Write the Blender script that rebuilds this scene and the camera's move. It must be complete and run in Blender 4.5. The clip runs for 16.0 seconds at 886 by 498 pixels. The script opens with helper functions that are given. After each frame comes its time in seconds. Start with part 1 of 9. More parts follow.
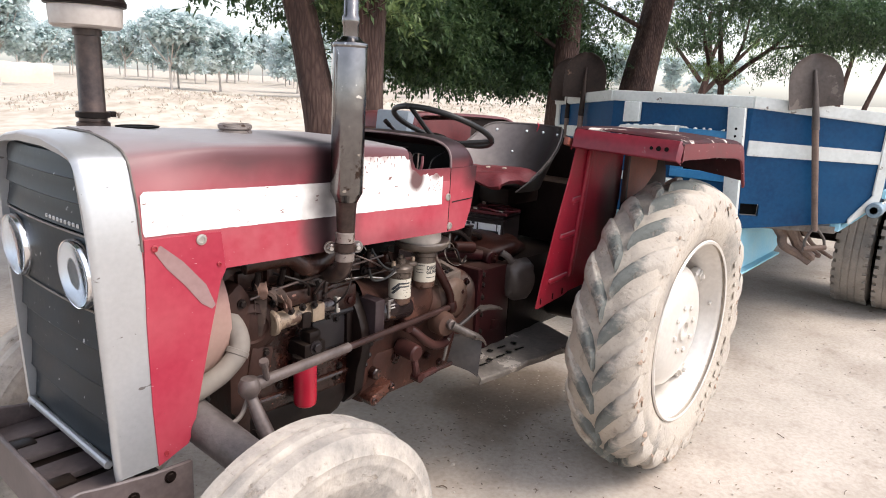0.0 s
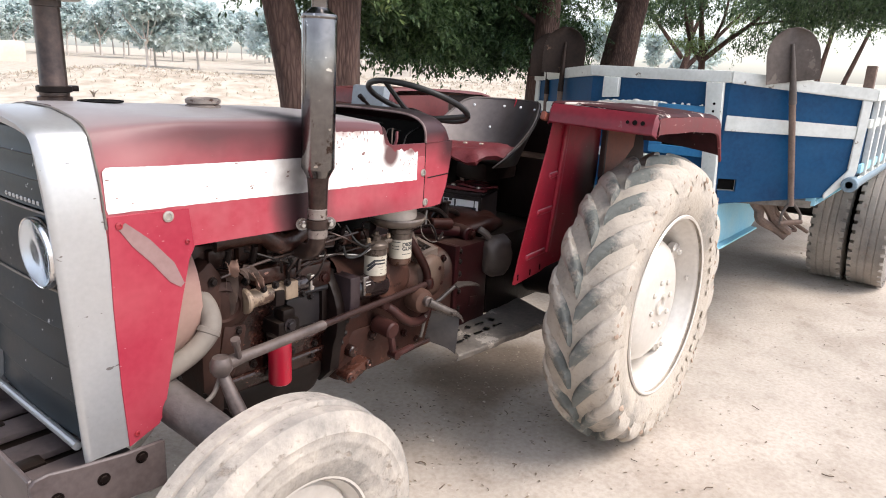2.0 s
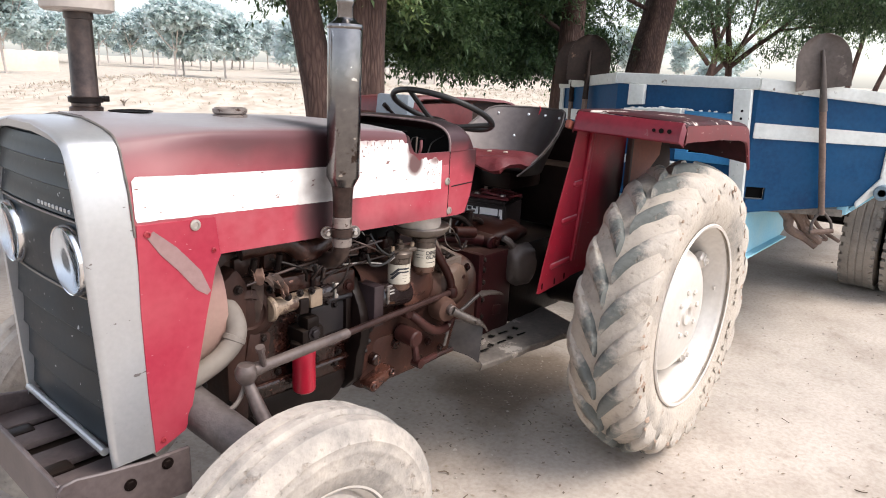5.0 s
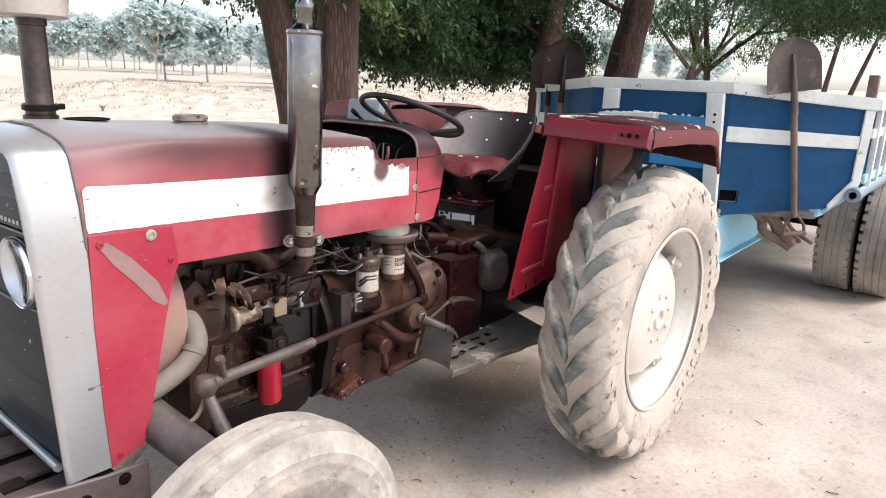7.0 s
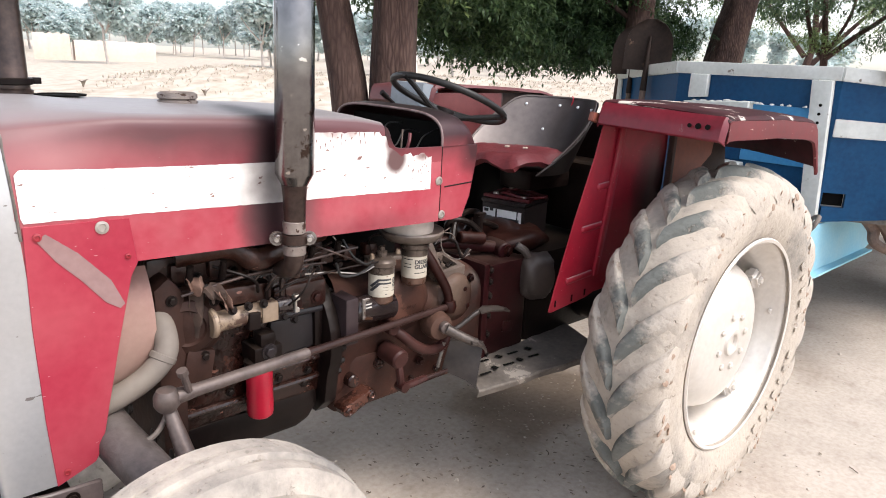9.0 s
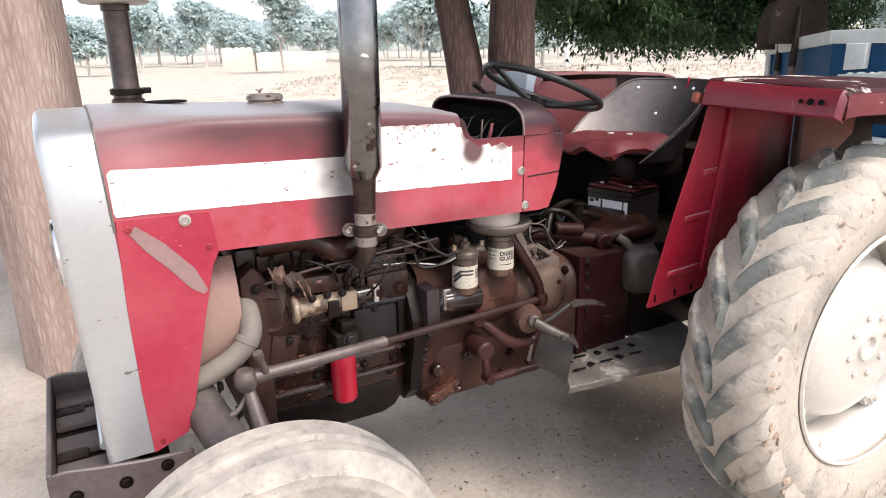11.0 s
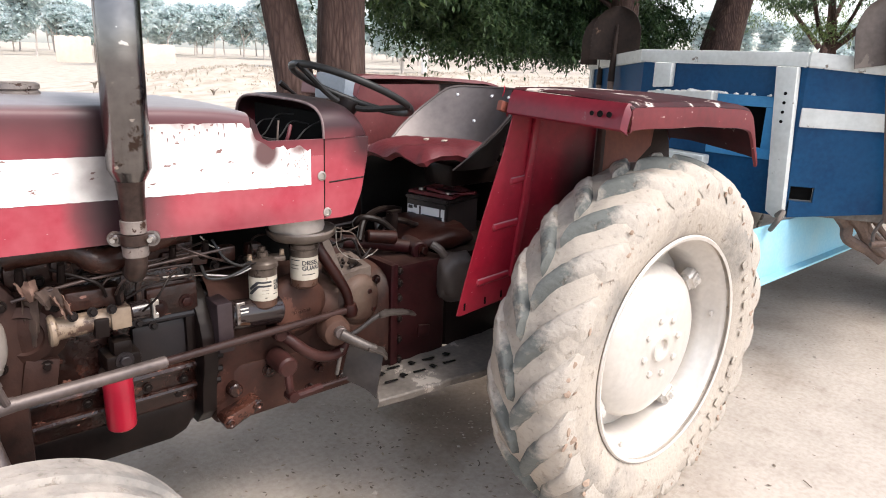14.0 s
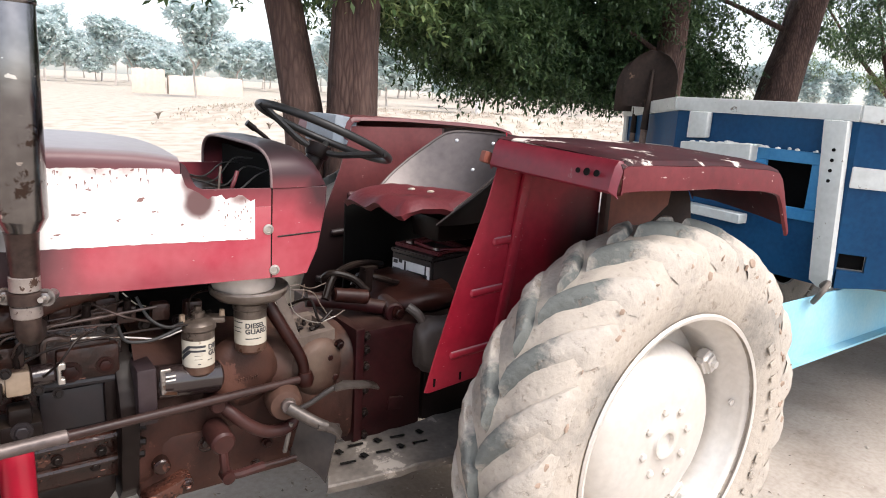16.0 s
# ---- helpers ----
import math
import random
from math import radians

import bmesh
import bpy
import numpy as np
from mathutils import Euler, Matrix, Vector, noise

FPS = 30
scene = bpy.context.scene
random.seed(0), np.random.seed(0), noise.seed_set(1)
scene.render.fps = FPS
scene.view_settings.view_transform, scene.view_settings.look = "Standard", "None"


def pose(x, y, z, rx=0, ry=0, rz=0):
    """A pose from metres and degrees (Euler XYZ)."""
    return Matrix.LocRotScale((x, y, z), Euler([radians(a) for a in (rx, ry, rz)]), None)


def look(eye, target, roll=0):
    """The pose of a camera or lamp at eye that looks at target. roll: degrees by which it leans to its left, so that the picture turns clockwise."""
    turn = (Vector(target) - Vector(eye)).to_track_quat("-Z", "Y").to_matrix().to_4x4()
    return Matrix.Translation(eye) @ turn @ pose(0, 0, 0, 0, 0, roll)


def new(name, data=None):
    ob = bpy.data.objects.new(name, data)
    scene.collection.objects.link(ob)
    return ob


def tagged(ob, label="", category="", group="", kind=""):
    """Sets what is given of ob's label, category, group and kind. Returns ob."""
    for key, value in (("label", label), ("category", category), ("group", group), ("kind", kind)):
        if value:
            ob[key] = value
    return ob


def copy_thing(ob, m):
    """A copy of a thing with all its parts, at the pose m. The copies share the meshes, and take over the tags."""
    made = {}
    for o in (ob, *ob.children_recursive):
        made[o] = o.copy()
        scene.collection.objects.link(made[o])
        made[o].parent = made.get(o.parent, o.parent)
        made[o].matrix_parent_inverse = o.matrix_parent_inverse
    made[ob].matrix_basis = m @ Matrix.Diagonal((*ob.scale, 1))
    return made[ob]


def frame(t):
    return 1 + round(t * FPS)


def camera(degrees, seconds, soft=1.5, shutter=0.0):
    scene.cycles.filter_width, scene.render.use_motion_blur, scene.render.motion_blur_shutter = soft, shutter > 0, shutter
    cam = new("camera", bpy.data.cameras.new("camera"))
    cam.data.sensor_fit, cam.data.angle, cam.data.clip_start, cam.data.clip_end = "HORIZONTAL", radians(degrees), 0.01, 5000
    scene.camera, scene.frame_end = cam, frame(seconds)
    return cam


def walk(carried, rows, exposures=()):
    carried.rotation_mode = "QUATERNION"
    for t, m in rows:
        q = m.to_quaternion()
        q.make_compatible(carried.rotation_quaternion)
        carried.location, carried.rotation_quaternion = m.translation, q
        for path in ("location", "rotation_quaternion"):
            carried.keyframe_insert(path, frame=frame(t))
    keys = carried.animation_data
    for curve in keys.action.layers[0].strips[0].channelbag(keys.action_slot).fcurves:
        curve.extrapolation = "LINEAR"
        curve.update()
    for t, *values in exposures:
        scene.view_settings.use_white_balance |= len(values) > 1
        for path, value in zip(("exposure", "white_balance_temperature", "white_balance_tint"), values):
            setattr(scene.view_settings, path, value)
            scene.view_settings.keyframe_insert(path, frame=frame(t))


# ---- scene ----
cam = camera(66.5, 16.0, 1.0)
PATH = [
    (0, (-2.563, -1.599, 1.505), (-1.068, -0.357, 1.033), 2.9),
    (0.5, (-2.543, -1.626, 1.497), (-1.007, -0.457, 0.975), 2.8),
    (1, (-2.54, -1.626, 1.503), (-1.002, -0.462, 0.974), 3.0),
    (1.5, (-2.538, -1.614, 1.498), (-0.995, -0.453, 0.976), 2.9),
    (2, (-2.535, -1.61, 1.494), (-1.02, -0.418, 0.964), 2.8),
    (2.5, (-2.535, -1.604, 1.495), (-1.02, -0.416, 0.95), 3.1),
    (3, (-2.533, -1.592, 1.497), (-1.052, -0.357, 0.966), 2.7),
    (5.3, (-2.532, -1.605, 1.497), (-1.059, -0.353, 0.985), 2.5),
    (5.5, (-2.531, -1.604, 1.499), (-1.064, -0.346, 0.983), 2.5),
    (6, (-2.532, -1.604, 1.498), (-1.068, -0.341, 0.985), 2.3),
    (6.5, (-2.525, -1.621, 1.496), (-1.029, -0.387, 1.005), 2.0),
    (7, (-2.482, -1.635, 1.505), (-0.977, -0.416, 1.004), 2.3),
    (7.5, (-2.411, -1.667, 1.485), (-0.983, -0.362, 0.978), 2.5),
    (8, (-2.339, -1.663, 1.471), (-0.903, -0.373, 0.947), 0.9),
    (8.5, (-2.208, -1.623, 1.482), (-0.783, -0.301, 1.01), 2.9),
    (9, (-2.135, -1.592, 1.479), (-0.822, -0.184, 0.937), 2.7),
    (9.2, (-2.12, -1.591, 1.479), (-0.864, -0.129, 0.943), 2.4),
    (11.3, (-1.941, -1.736, 1.467), (-1.018, -0.054, 0.902), -1.4),
    (11.5, (-1.935, -1.748, 1.463), (-0.97, -0.085, 0.912), -1.0),
    (12, (-1.918, -1.757, 1.467), (-0.744, -0.217, 0.966), 1.1),
    (12.5, (-1.905, -1.788, 1.473), (-0.616, -0.353, 0.944), 1.6),
    (13, (-1.902, -1.801, 1.476), (-0.574, -0.397, 0.96), 1.5),
    (13.5, (-1.869, -1.793, 1.469), (-0.589, -0.362, 0.91), 0.8),
    (14, (-1.772, -1.734, 1.46), (-0.508, -0.285, 0.91), 1.9),
    (14.5, (-1.625, -1.644, 1.47), (-0.341, -0.19, 0.982), 2.4),
    (15, (-1.544, -1.618, 1.469), (-0.182, -0.245, 0.961), 3.7),
    (15.5, (-1.499, -1.648, 1.473), (-0.228, -0.176, 1.008), 2.6),
    (16, (-1.443, -1.675, 1.479), (-0.288, -0.106, 1.029), 3.4),
]
walk(cam, [(t, look(eye, target, roll)) for t, eye, target, roll in PATH], [(0.0, 1.24, 6540, 12), (8.0, 1.26, 6540, 12), (12.0, 1.31, 6520, 12), (16.0, 1.29, 6520, 12)])

# ---- light ----
world = bpy.data.worlds.new("world")
scene.world = world
world.use_nodes = True
wn, wl = world.node_tree.nodes, world.node_tree.links
sky = wn.new("ShaderNodeTexSky")
sky.sky_type = "NISHITA"
sky.sun_disc = False
sky.sun_elevation = radians(54)
sky.sun_rotation = radians(162)
sky.air_density, sky.dust_density, sky.ozone_density = 1.0, 1.5, 1.0
haze = wn.new("ShaderNodeHueSaturation")
haze.inputs["Saturation"].default_value = 0.5
wl.new(sky.outputs[0], haze.inputs["Color"])
wl.new(haze.outputs[0], wn["Background"].inputs[0])
wn["Background"].inputs[1].default_value = 0.155

sun_data = bpy.data.lights.new("sun", "SUN")
sun_data.energy, sun_data.angle, sun_data.color = 1.55, radians(30), (1.0, 0.95, 0.88)
sun = new("sun", sun_data)
sun.matrix_world = look((2.4, -7.2, 10.4), (0, 0, 0))


# ---- materials ----
def nodes_of(name):
    m = bpy.data.materials.new(name)
    m.use_nodes = True
    n, l = m.node_tree.nodes, m.node_tree.links
    return m, n, l, n["Principled BSDF"]


def ramp(n, stops):
    r = n.new("ShaderNodeValToRGB")
    e = r.color_ramp.elements
    while len(e) < len(stops):
        e.new(0.5)
    for el, (p, c) in zip(e, stops):
        el.position, el.color = p, (*c, 1) if len(c) == 3 else c
    return r


def surface(name, base, other, rough=0.6, metal=0.0, big=3.0, fine=60.0, amount=0.5, bump=0.15, wear=None,
            wear_at=0.62, rough_spread=0.15, wear_scale=9.0, dust=None, dust_amount=0.0, bump_dist=0.004, coat=0.0, spec=0.5,
            settle=None, settle_amount=0.0, speck=None, speck_at=0.70, speck_scale=70.0):
    """Two scales of variation between two colours, optional worn patches, dust and fine relief."""
    m, n, l, p = nodes_of(name)
    tc = n.new("ShaderNodeTexCoord")
    a, b = n.new("ShaderNodeTexNoise"), n.new("ShaderNodeTexNoise")
    a.inputs["Scale"].default_value, a.inputs["Detail"].default_value = big, 6
    b.inputs["Scale"].default_value, b.inputs["Detail"].default_value = fine, 4
    l.new(tc.outputs["Object"], a.inputs["Vector"])
    l.new(tc.outputs["Object"], b.inputs["Vector"])
    mixv = n.new("ShaderNodeMath")
    mixv.operation = "MULTIPLY_ADD"
    mixv.inputs[1].default_value = 0.4
    l.new(b.outputs[0], mixv.inputs[0])
    half = n.new("ShaderNodeMath")
    half.operation = "MULTIPLY"
    half.inputs[1].default_value = 0.6
    l.new(a.outputs[0], half.inputs[0])
    l.new(half.outputs[0], mixv.inputs[2])
    r = ramp(n, [(0.5 - amount * 0.35, base), (0.5 + amount * 0.35, other)])
    l.new(mixv.outputs[0], r.inputs[0])
    col = r.outputs[0]
    if wear:
        w = n.new("ShaderNodeTexNoise")
        w.inputs["Scale"].default_value, w.inputs["Detail"].default_value, w.inputs["Roughness"].default_value = wear_scale, 9, 0.68
        l.new(tc.outputs["Object"], w.inputs["Vector"])
        wr = ramp(n, [(wear_at, (0, 0, 0)), (wear_at + 0.03, (1, 1, 1))])
        l.new(w.outputs[0], wr.inputs[0])
        mx = n.new("ShaderNodeMixRGB")
        mx.inputs[2].default_value = (*wear, 1)
        l.new(wr.outputs[0], mx.inputs[0])
        l.new(col, mx.inputs[1])
        col = mx.outputs[0]
    if dust:
        d = n.new("ShaderNodeTexNoise")
        d.inputs["Scale"].default_value, d.inputs["Detail"].default_value = 5.0, 8
        l.new(tc.outputs["Object"], d.inputs["Vector"])
        dr = ramp(n, [(0.35, (0, 0, 0)), (0.75, (dust_amount,) * 3)])
        l.new(d.outputs[0], dr.inputs[0])
        mx = n.new("ShaderNodeMixRGB")
        mx.inputs[2].default_value = (*dust, 1)
        l.new(dr.outputs[0], mx.inputs[0])
        l.new(col, mx.inputs[1])
        col = mx.outputs[0]
    if speck:
        # small chips and scratches, stretched along x
        sm = n.new("ShaderNodeMapping")
        sm.inputs["Scale"].default_value = (0.45, 1.0, 1.0)
        l.new(tc.outputs["Object"], sm.inputs["Vector"])
        sn = n.new("ShaderNodeTexNoise")
        sn.inputs["Scale"].default_value, sn.inputs["Detail"].default_value = speck_scale, 3
        l.new(sm.outputs[0], sn.inputs["Vector"])
        sr = ramp(n, [(speck_at, (0, 0, 0)), (speck_at + 0.015, (1, 1, 1))])
        l.new(sn.outputs[0], sr.inputs[0])
        mx = n.new("ShaderNodeMixRGB")
        mx.inputs[2].default_value = (*speck, 1)
        l.new(sr.outputs[0], mx.inputs[0])
        l.new(col, mx.inputs[1])
        col = mx.outputs[0]
    if settle:
        # dust that has settled on upward faces
        g = n.new("ShaderNodeNewGeometry")
        sx = n.new("ShaderNodeSeparateXYZ")
        l.new(g.outputs["Normal"], sx.inputs[0])
        up = n.new("ShaderNodeMapRange")
        up.inputs["From Min"].default_value, up.inputs["From Max"].default_value, up.inputs["To Max"].default_value = 0.15, 0.95, settle_amount
        l.new(sx.outputs[2], up.inputs["Value"])
        mo = n.new("ShaderNodeMath")
        mo.operation = "MULTIPLY"
        cr = ramp(n, [(0.36, (0.25, 0.25, 0.25)), (0.62, (1, 1, 1))])
        l.new(a.outputs[0], cr.inputs[0])
        l.new(up.outputs[0], mo.inputs[0])
        l.new(cr.outputs[0], mo.inputs[1])
        mx = n.new("ShaderNodeMixRGB")
        mx.inputs[2].default_value = (*settle, 1)
        l.new(mo.outputs[0], mx.inputs[0])
        l.new(col, mx.inputs[1])
        col = mx.outputs[0]
    l.new(col, p.inputs["Base Color"])
    p.inputs["Specular IOR Level"].default_value = spec
    p.inputs["Metallic"].default_value = metal
    p.inputs["Coat Weight"].default_value = coat
    rr = n.new("ShaderNodeMapRange")
    rr.inputs["To Min"].default_value, rr.inputs["To Max"].default_value = max(0.02, rough - rough_spread), min(1, rough + rough_spread)
    l.new(mixv.outputs[0], rr.inputs["Value"])
    l.new(rr.outputs[0], p.inputs["Roughness"])
    if bump:
        bp = n.new("ShaderNodeBump")
        bp.inputs["Strength"].default_value, bp.inputs["Distance"].default_value = bump, bump_dist
        l.new(mixv.outputs[0], bp.inputs["Height"])
        l.new(bp.outputs[0], p.inputs["Normal"])
    return m


RUST = (0.075, 0.035, 0.02)
DUST = (0.42, 0.34, 0.26)
M_red = surface("faded_red_paint", (0.26, 0.010, 0.030), (0.34, 0.030, 0.052), 0.40, big=2.5, fine=45, wear=(0.10, 0.035, 0.03),
                wear_at=0.68, dust=(0.42, 0.2, 0.18), dust_amount=0.14, bump=0.05, spec=0.35, speck=(0.40, 0.22, 0.21), speck_at=0.73, speck_scale=130)
M_fender = surface("dull_red_paint", (0.20, 0.007, 0.014), (0.31, 0.018, 0.030), 0.36, big=4, fine=40, wear=(0.06, 0.02, 0.017),
                   wear_at=0.68, dust=(0.30, 0.16, 0.14), dust_amount=0.10, bump=0.08)
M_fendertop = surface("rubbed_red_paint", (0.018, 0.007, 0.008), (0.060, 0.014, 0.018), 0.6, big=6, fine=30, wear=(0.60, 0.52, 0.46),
                      wear_at=0.585, wear_scale=5, dust=DUST, dust_amount=0.03, bump=0.08, spec=0.12)
# near-black for the wheel arch, whose shade is put into the colour
M_underside = surface("arch_shade_black", (0.012, 0.008, 0.007), (0.035, 0.022, 0.018), 0.8, big=6, bump=0.2, spec=0.2)
M_seatback = surface("seat_flank_shade", (0.005, 0.0035, 0.0035), (0.014, 0.009, 0.009), 0.5, big=6, bump=0.1, spec=0.2)
M_farred = surface("weathered_red_paint", (0.068, 0.009, 0.011), (0.130, 0.024, 0.026), 0.46, big=5, wear=(0.26, 0.17, 0.15), wear_at=0.68, dust=(0.22, 0.12, 0.10), dust_amount=0.18)
M_white = surface("chipped_white_paint", (0.70, 0.66, 0.62), (0.82, 0.78, 0.75), 0.5, wear=(0.30, 0.12, 0.10), wear_at=0.695, wear_scale=18, bump=0.06, speck=(0.20, 0.10, 0.085), speck_at=0.685, speck_scale=75)
M_silver = surface("silver_paint", (0.40, 0.40, 0.405), (0.54, 0.54, 0.54), 0.32, metal=0.6, big=1.6, fine=90, amount=0.9, wear=(0.24, 0.22, 0.21), wear_at=0.72, dust=(0.32, 0.29, 0.27), dust_amount=0.2, bump=0.03, speck=(0.2, 0.18, 0.17), speck_at=0.70)
M_grille = surface("dusty_black_grille", (0.0045, 0.0075, 0.0105), (0.014, 0.021, 0.028), 0.40, big=5, fine=60, dust=(0.07, 0.088, 0.10), dust_amount=0.12, bump=0.1, spec=0.20, speck=(0.32, 0.33, 0.34), speck_at=0.715)
M_black = surface("black_rubber", (0.010, 0.010, 0.010), (0.024, 0.022, 0.021), 0.45, bump=0.1, spec=0.3)
M_oily = surface("oily_engine_paint", (0.00336, 0.001032, 0.00082), (0.01848, 0.005332, 0.003772), 0.25, big=11, fine=48, amount=0.32, wear=(0.06944, 0.02322, 0.01435), wear_at=0.575,
                 dust=(0.04032, 0.01505, 0.01), dust_amount=0.42, bump=0.8, bump_dist=0.010, spec=0.40, settle=(0.0784, 0.03268, 0.02214), settle_amount=0.35, speck=(0.1904, 0.086, 0.0615), speck_at=0.66)
M_blockbrown = surface("rust_brown_casting", (0.00616, 0.001892, 0.001312), (0.03808, 0.01161, 0.007216), 0.36, big=13, fine=55, amount=0.36, wear=(0.00672, 0.00258, 0.002132), wear_at=0.575, wear_scale=15,
                 dust=(0.0672, 0.02666, 0.01722), dust_amount=0.4, bump=0.7, bump_dist=0.009, spec=0.36, settle=(0.0952, 0.04472, 0.03034), settle_amount=0.4, speck=(0.1792, 0.086, 0.0656), speck_at=0.68)
M_gear = surface("dusty_gearbox_paint", (0.005457, 0.001101, 0.0008528), (0.02211, 0.004541, 0.003149), 0.42, big=7, fine=50, amount=0.3, wear=(0.04375, 0.01485, 0.01037), wear_at=0.60,
                 dust=(0.03033, 0.009768, 0.006548), dust_amount=0.45, bump=0.4, bump_dist=0.007, spec=0.20, settle=(0.05133, 0.0203, 0.01416), settle_amount=0.5)
M_dark = surface("grimy_dark_metal", (0.0024, 0.00168, 0.00168), (0.0084, 0.0048, 0.0045), 0.36, metal=0.0, big=9, fine=60, dust=(0.03, 0.0192, 0.015), dust_amount=0.3, bump=0.4,
                 spec=0.14, settle=(0.066, 0.048, 0.036), settle_amount=0.3)
M_maroon = surface("maroon_casing_paint", (0.00925, 0.00136, 0.001904), (0.02442, 0.003808, 0.00476), 0.42, big=7, amount=0.35, dust=(0.04277, 0.02081, 0.01711), dust_amount=0.3, bump=0.2, spec=0.16,
                   settle=(0.07045, 0.04393, 0.03329), settle_amount=0.6)
M_steel = surface("worn_steel", (0.30, 0.27, 0.24), (0.50, 0.46, 0.42), 0.38, metal=0.8, big=12, fine=90, wear=RUST, wear_at=0.62, bump=0.15)
M_rustrod = surface("rusty_rod", (0.050, 0.036, 0.034), (0.125, 0.096, 0.089), 0.42, metal=0.35, big=10, fine=80, dust=(0.2, 0.155, 0.125), dust_amount=0.22, bump=0.25, settle=(0.19, 0.15, 0.125), settle_amount=0.4)
M_plate = surface("scuffed_steel_plate", (0.085, 0.072, 0.062), (0.22, 0.19, 0.163), 0.5, metal=0.25, big=9, fine=60, wear=(0.40, 0.35, 0.30), wear_at=0.60, bump=0.25)
M_muffler = surface("browned_muffler_steel", (0.125, 0.118, 0.116), (0.26, 0.248, 0.245), 0.20, metal=1.0, big=5, fine=50, amount=0.7, wear=(0.07, 0.050, 0.044), wear_at=0.60,
                    wear_scale=12, bump=0.04, rough_spread=0.10, speck=(0.50, 0.47, 0.45), speck_at=0.69)
M_boltsteel = surface("grimy_bolt_steel", (0.10, 0.085, 0.078), (0.30, 0.27, 0.25), 0.34, metal=0.7, big=30, fine=120, wear=RUST, wear_at=0.56, bump=0.2)
M_pipe = surface("sooty_pipe", (0.018, 0.013, 0.012), (0.085, 0.055, 0.045), 0.32, metal=0.5, big=14, fine=70, wear=(0.2, 0.15, 0.12), wear_at=0.66, bump=0.15)
M_brass = surface("pale_pump_alloy", (0.17, 0.115, 0.075), (0.32, 0.24, 0.17), 0.46, metal=0.1, big=14, wear=(0.060, 0.030, 0.020), wear_at=0.575, bump=0.3, dust=(0.12, 0.07, 0.048), dust_amount=0.3)
M_hose = surface("dusty_hose_rubber", (0.068, 0.057, 0.053), (0.118, 0.102, 0.094), 0.75, big=8, dust=DUST, dust_amount=0.35)
M_shroud = surface("faded_pink_shroud", (0.19, 0.085, 0.072), (0.27, 0.14, 0.12), 0.6, big=6, dust=DUST, dust_amount=0.4)
M_redcan = surface("glossy_red_can", (0.328, 0.00656, 0.02132), (0.3772, 0.00984, 0.02788), 0.32, bump=0.02)
M_label = surface("filter_label_white", (0.36, 0.315, 0.25), (0.50, 0.45, 0.37), 0.5, wear=(0.20, 0.14, 0.10), wear_at=0.66, wear_scale=22, bump=0.03)
M_capalloy = surface("grimy_cap_alloy", (0.050, 0.036, 0.028), (0.135, 0.105, 0.086), 0.30, metal=0.45, big=18, fine=90, wear=(0.02, 0.011, 0.008), wear_at=0.58, bump=0.2)
M_cupbrown = surface("oil_browned_cup", (0.05, 0.024, 0.016), (0.12, 0.066, 0.046), 0.3, big=14, bump=0.05)
M_paper = surface("battery_paper_label", (0.70, 0.71, 0.72), (0.80, 0.81, 0.82), 0.4, wear=(0.25, 0.2, 0.17), wear_at=0.67, wear_scale=30, bump=0.02)
M_tan = surface("dusty_tan_sheet", (0.072, 0.0498, 0.0384), (0.144, 0.108, 0.087), 0.6, big=9, fine=60, wear=(0.03, 0.018, 0.0132), wear_at=0.60, bump=0.2)
M_lampbox = surface("blue_grey_lamp_paint", (0.13, 0.16, 0.19), (0.21, 0.245, 0.28), 0.5, big=8, wear=(0.08, 0.05, 0.04), wear_at=0.64, dust=DUST, dust_amount=0.2)
M_ink = surface("label_ink", (0.015, 0.015, 0.02), (0.025, 0.025, 0.03), 0.5, bump=0)
M_bowl = surface("cream_bowl_plastic", (0.36, 0.31, 0.27), (0.52, 0.46, 0.41), 0.4, big=10, dust=(0.2, 0.13, 0.10), dust_amount=0.5)
M_dish = surface("beige_dish_paint", (0.075, 0.055, 0.044), (0.16, 0.128, 0.105), 0.32, big=9, wear=(0.036, 0.020, 0.015), wear_at=0.56, bump=0.1)
M_tank = surface("grey_plastic_tank", (0.0224, 0.0168, 0.015), (0.0544, 0.042, 0.0372), 0.55, big=8, dust=(0.0832, 0.057, 0.045), dust_amount=0.4)
M_seatmetal = surface("rubbed_seat_steel", (0.070, 0.056, 0.053), (0.145, 0.121, 0.114), 0.42, metal=0.3, big=3.5, fine=40, amount=0.6, wear=(0.09, 0.025, 0.024), wear_at=0.66, dust=(0.22, 0.18, 0.16), dust_amount=0.35, bump=0.06)
M_cushion = surface("worn_red_vinyl", (0.075, 0.008, 0.012), (0.135, 0.020, 0.024), 0.55, big=12, fine=70, wear=(0.24, 0.11, 0.10), wear_at=0.66, bump=0.5, bump_dist=0.01)
M_rim = surface("cream_rim_paint", (0.54, 0.50, 0.455), (0.70, 0.66, 0.61), 0.36, metal=0.25, big=5, fine=50, wear=(0.38, 0.28, 0.20), wear_at=0.71, dust=DUST, dust_amount=0.35, bump=0.06)
M_battery = surface("battery_plastic", (0.010, 0.008, 0.009), (0.02, 0.014, 0.015), 0.35, dust=DUST, dust_amount=0.02, bump=0.03)
M_blue = surface("blue_trailer_paint", (0.001, 0.033, 0.098), (0.004, 0.064, 0.158), 0.45, big=4, fine=50, wear=(0.05, 0.09, 0.14), wear_at=0.72, dust=(0.08, 0.15, 0.22), dust_amount=0.10, bump=0.06, spec=0.2)
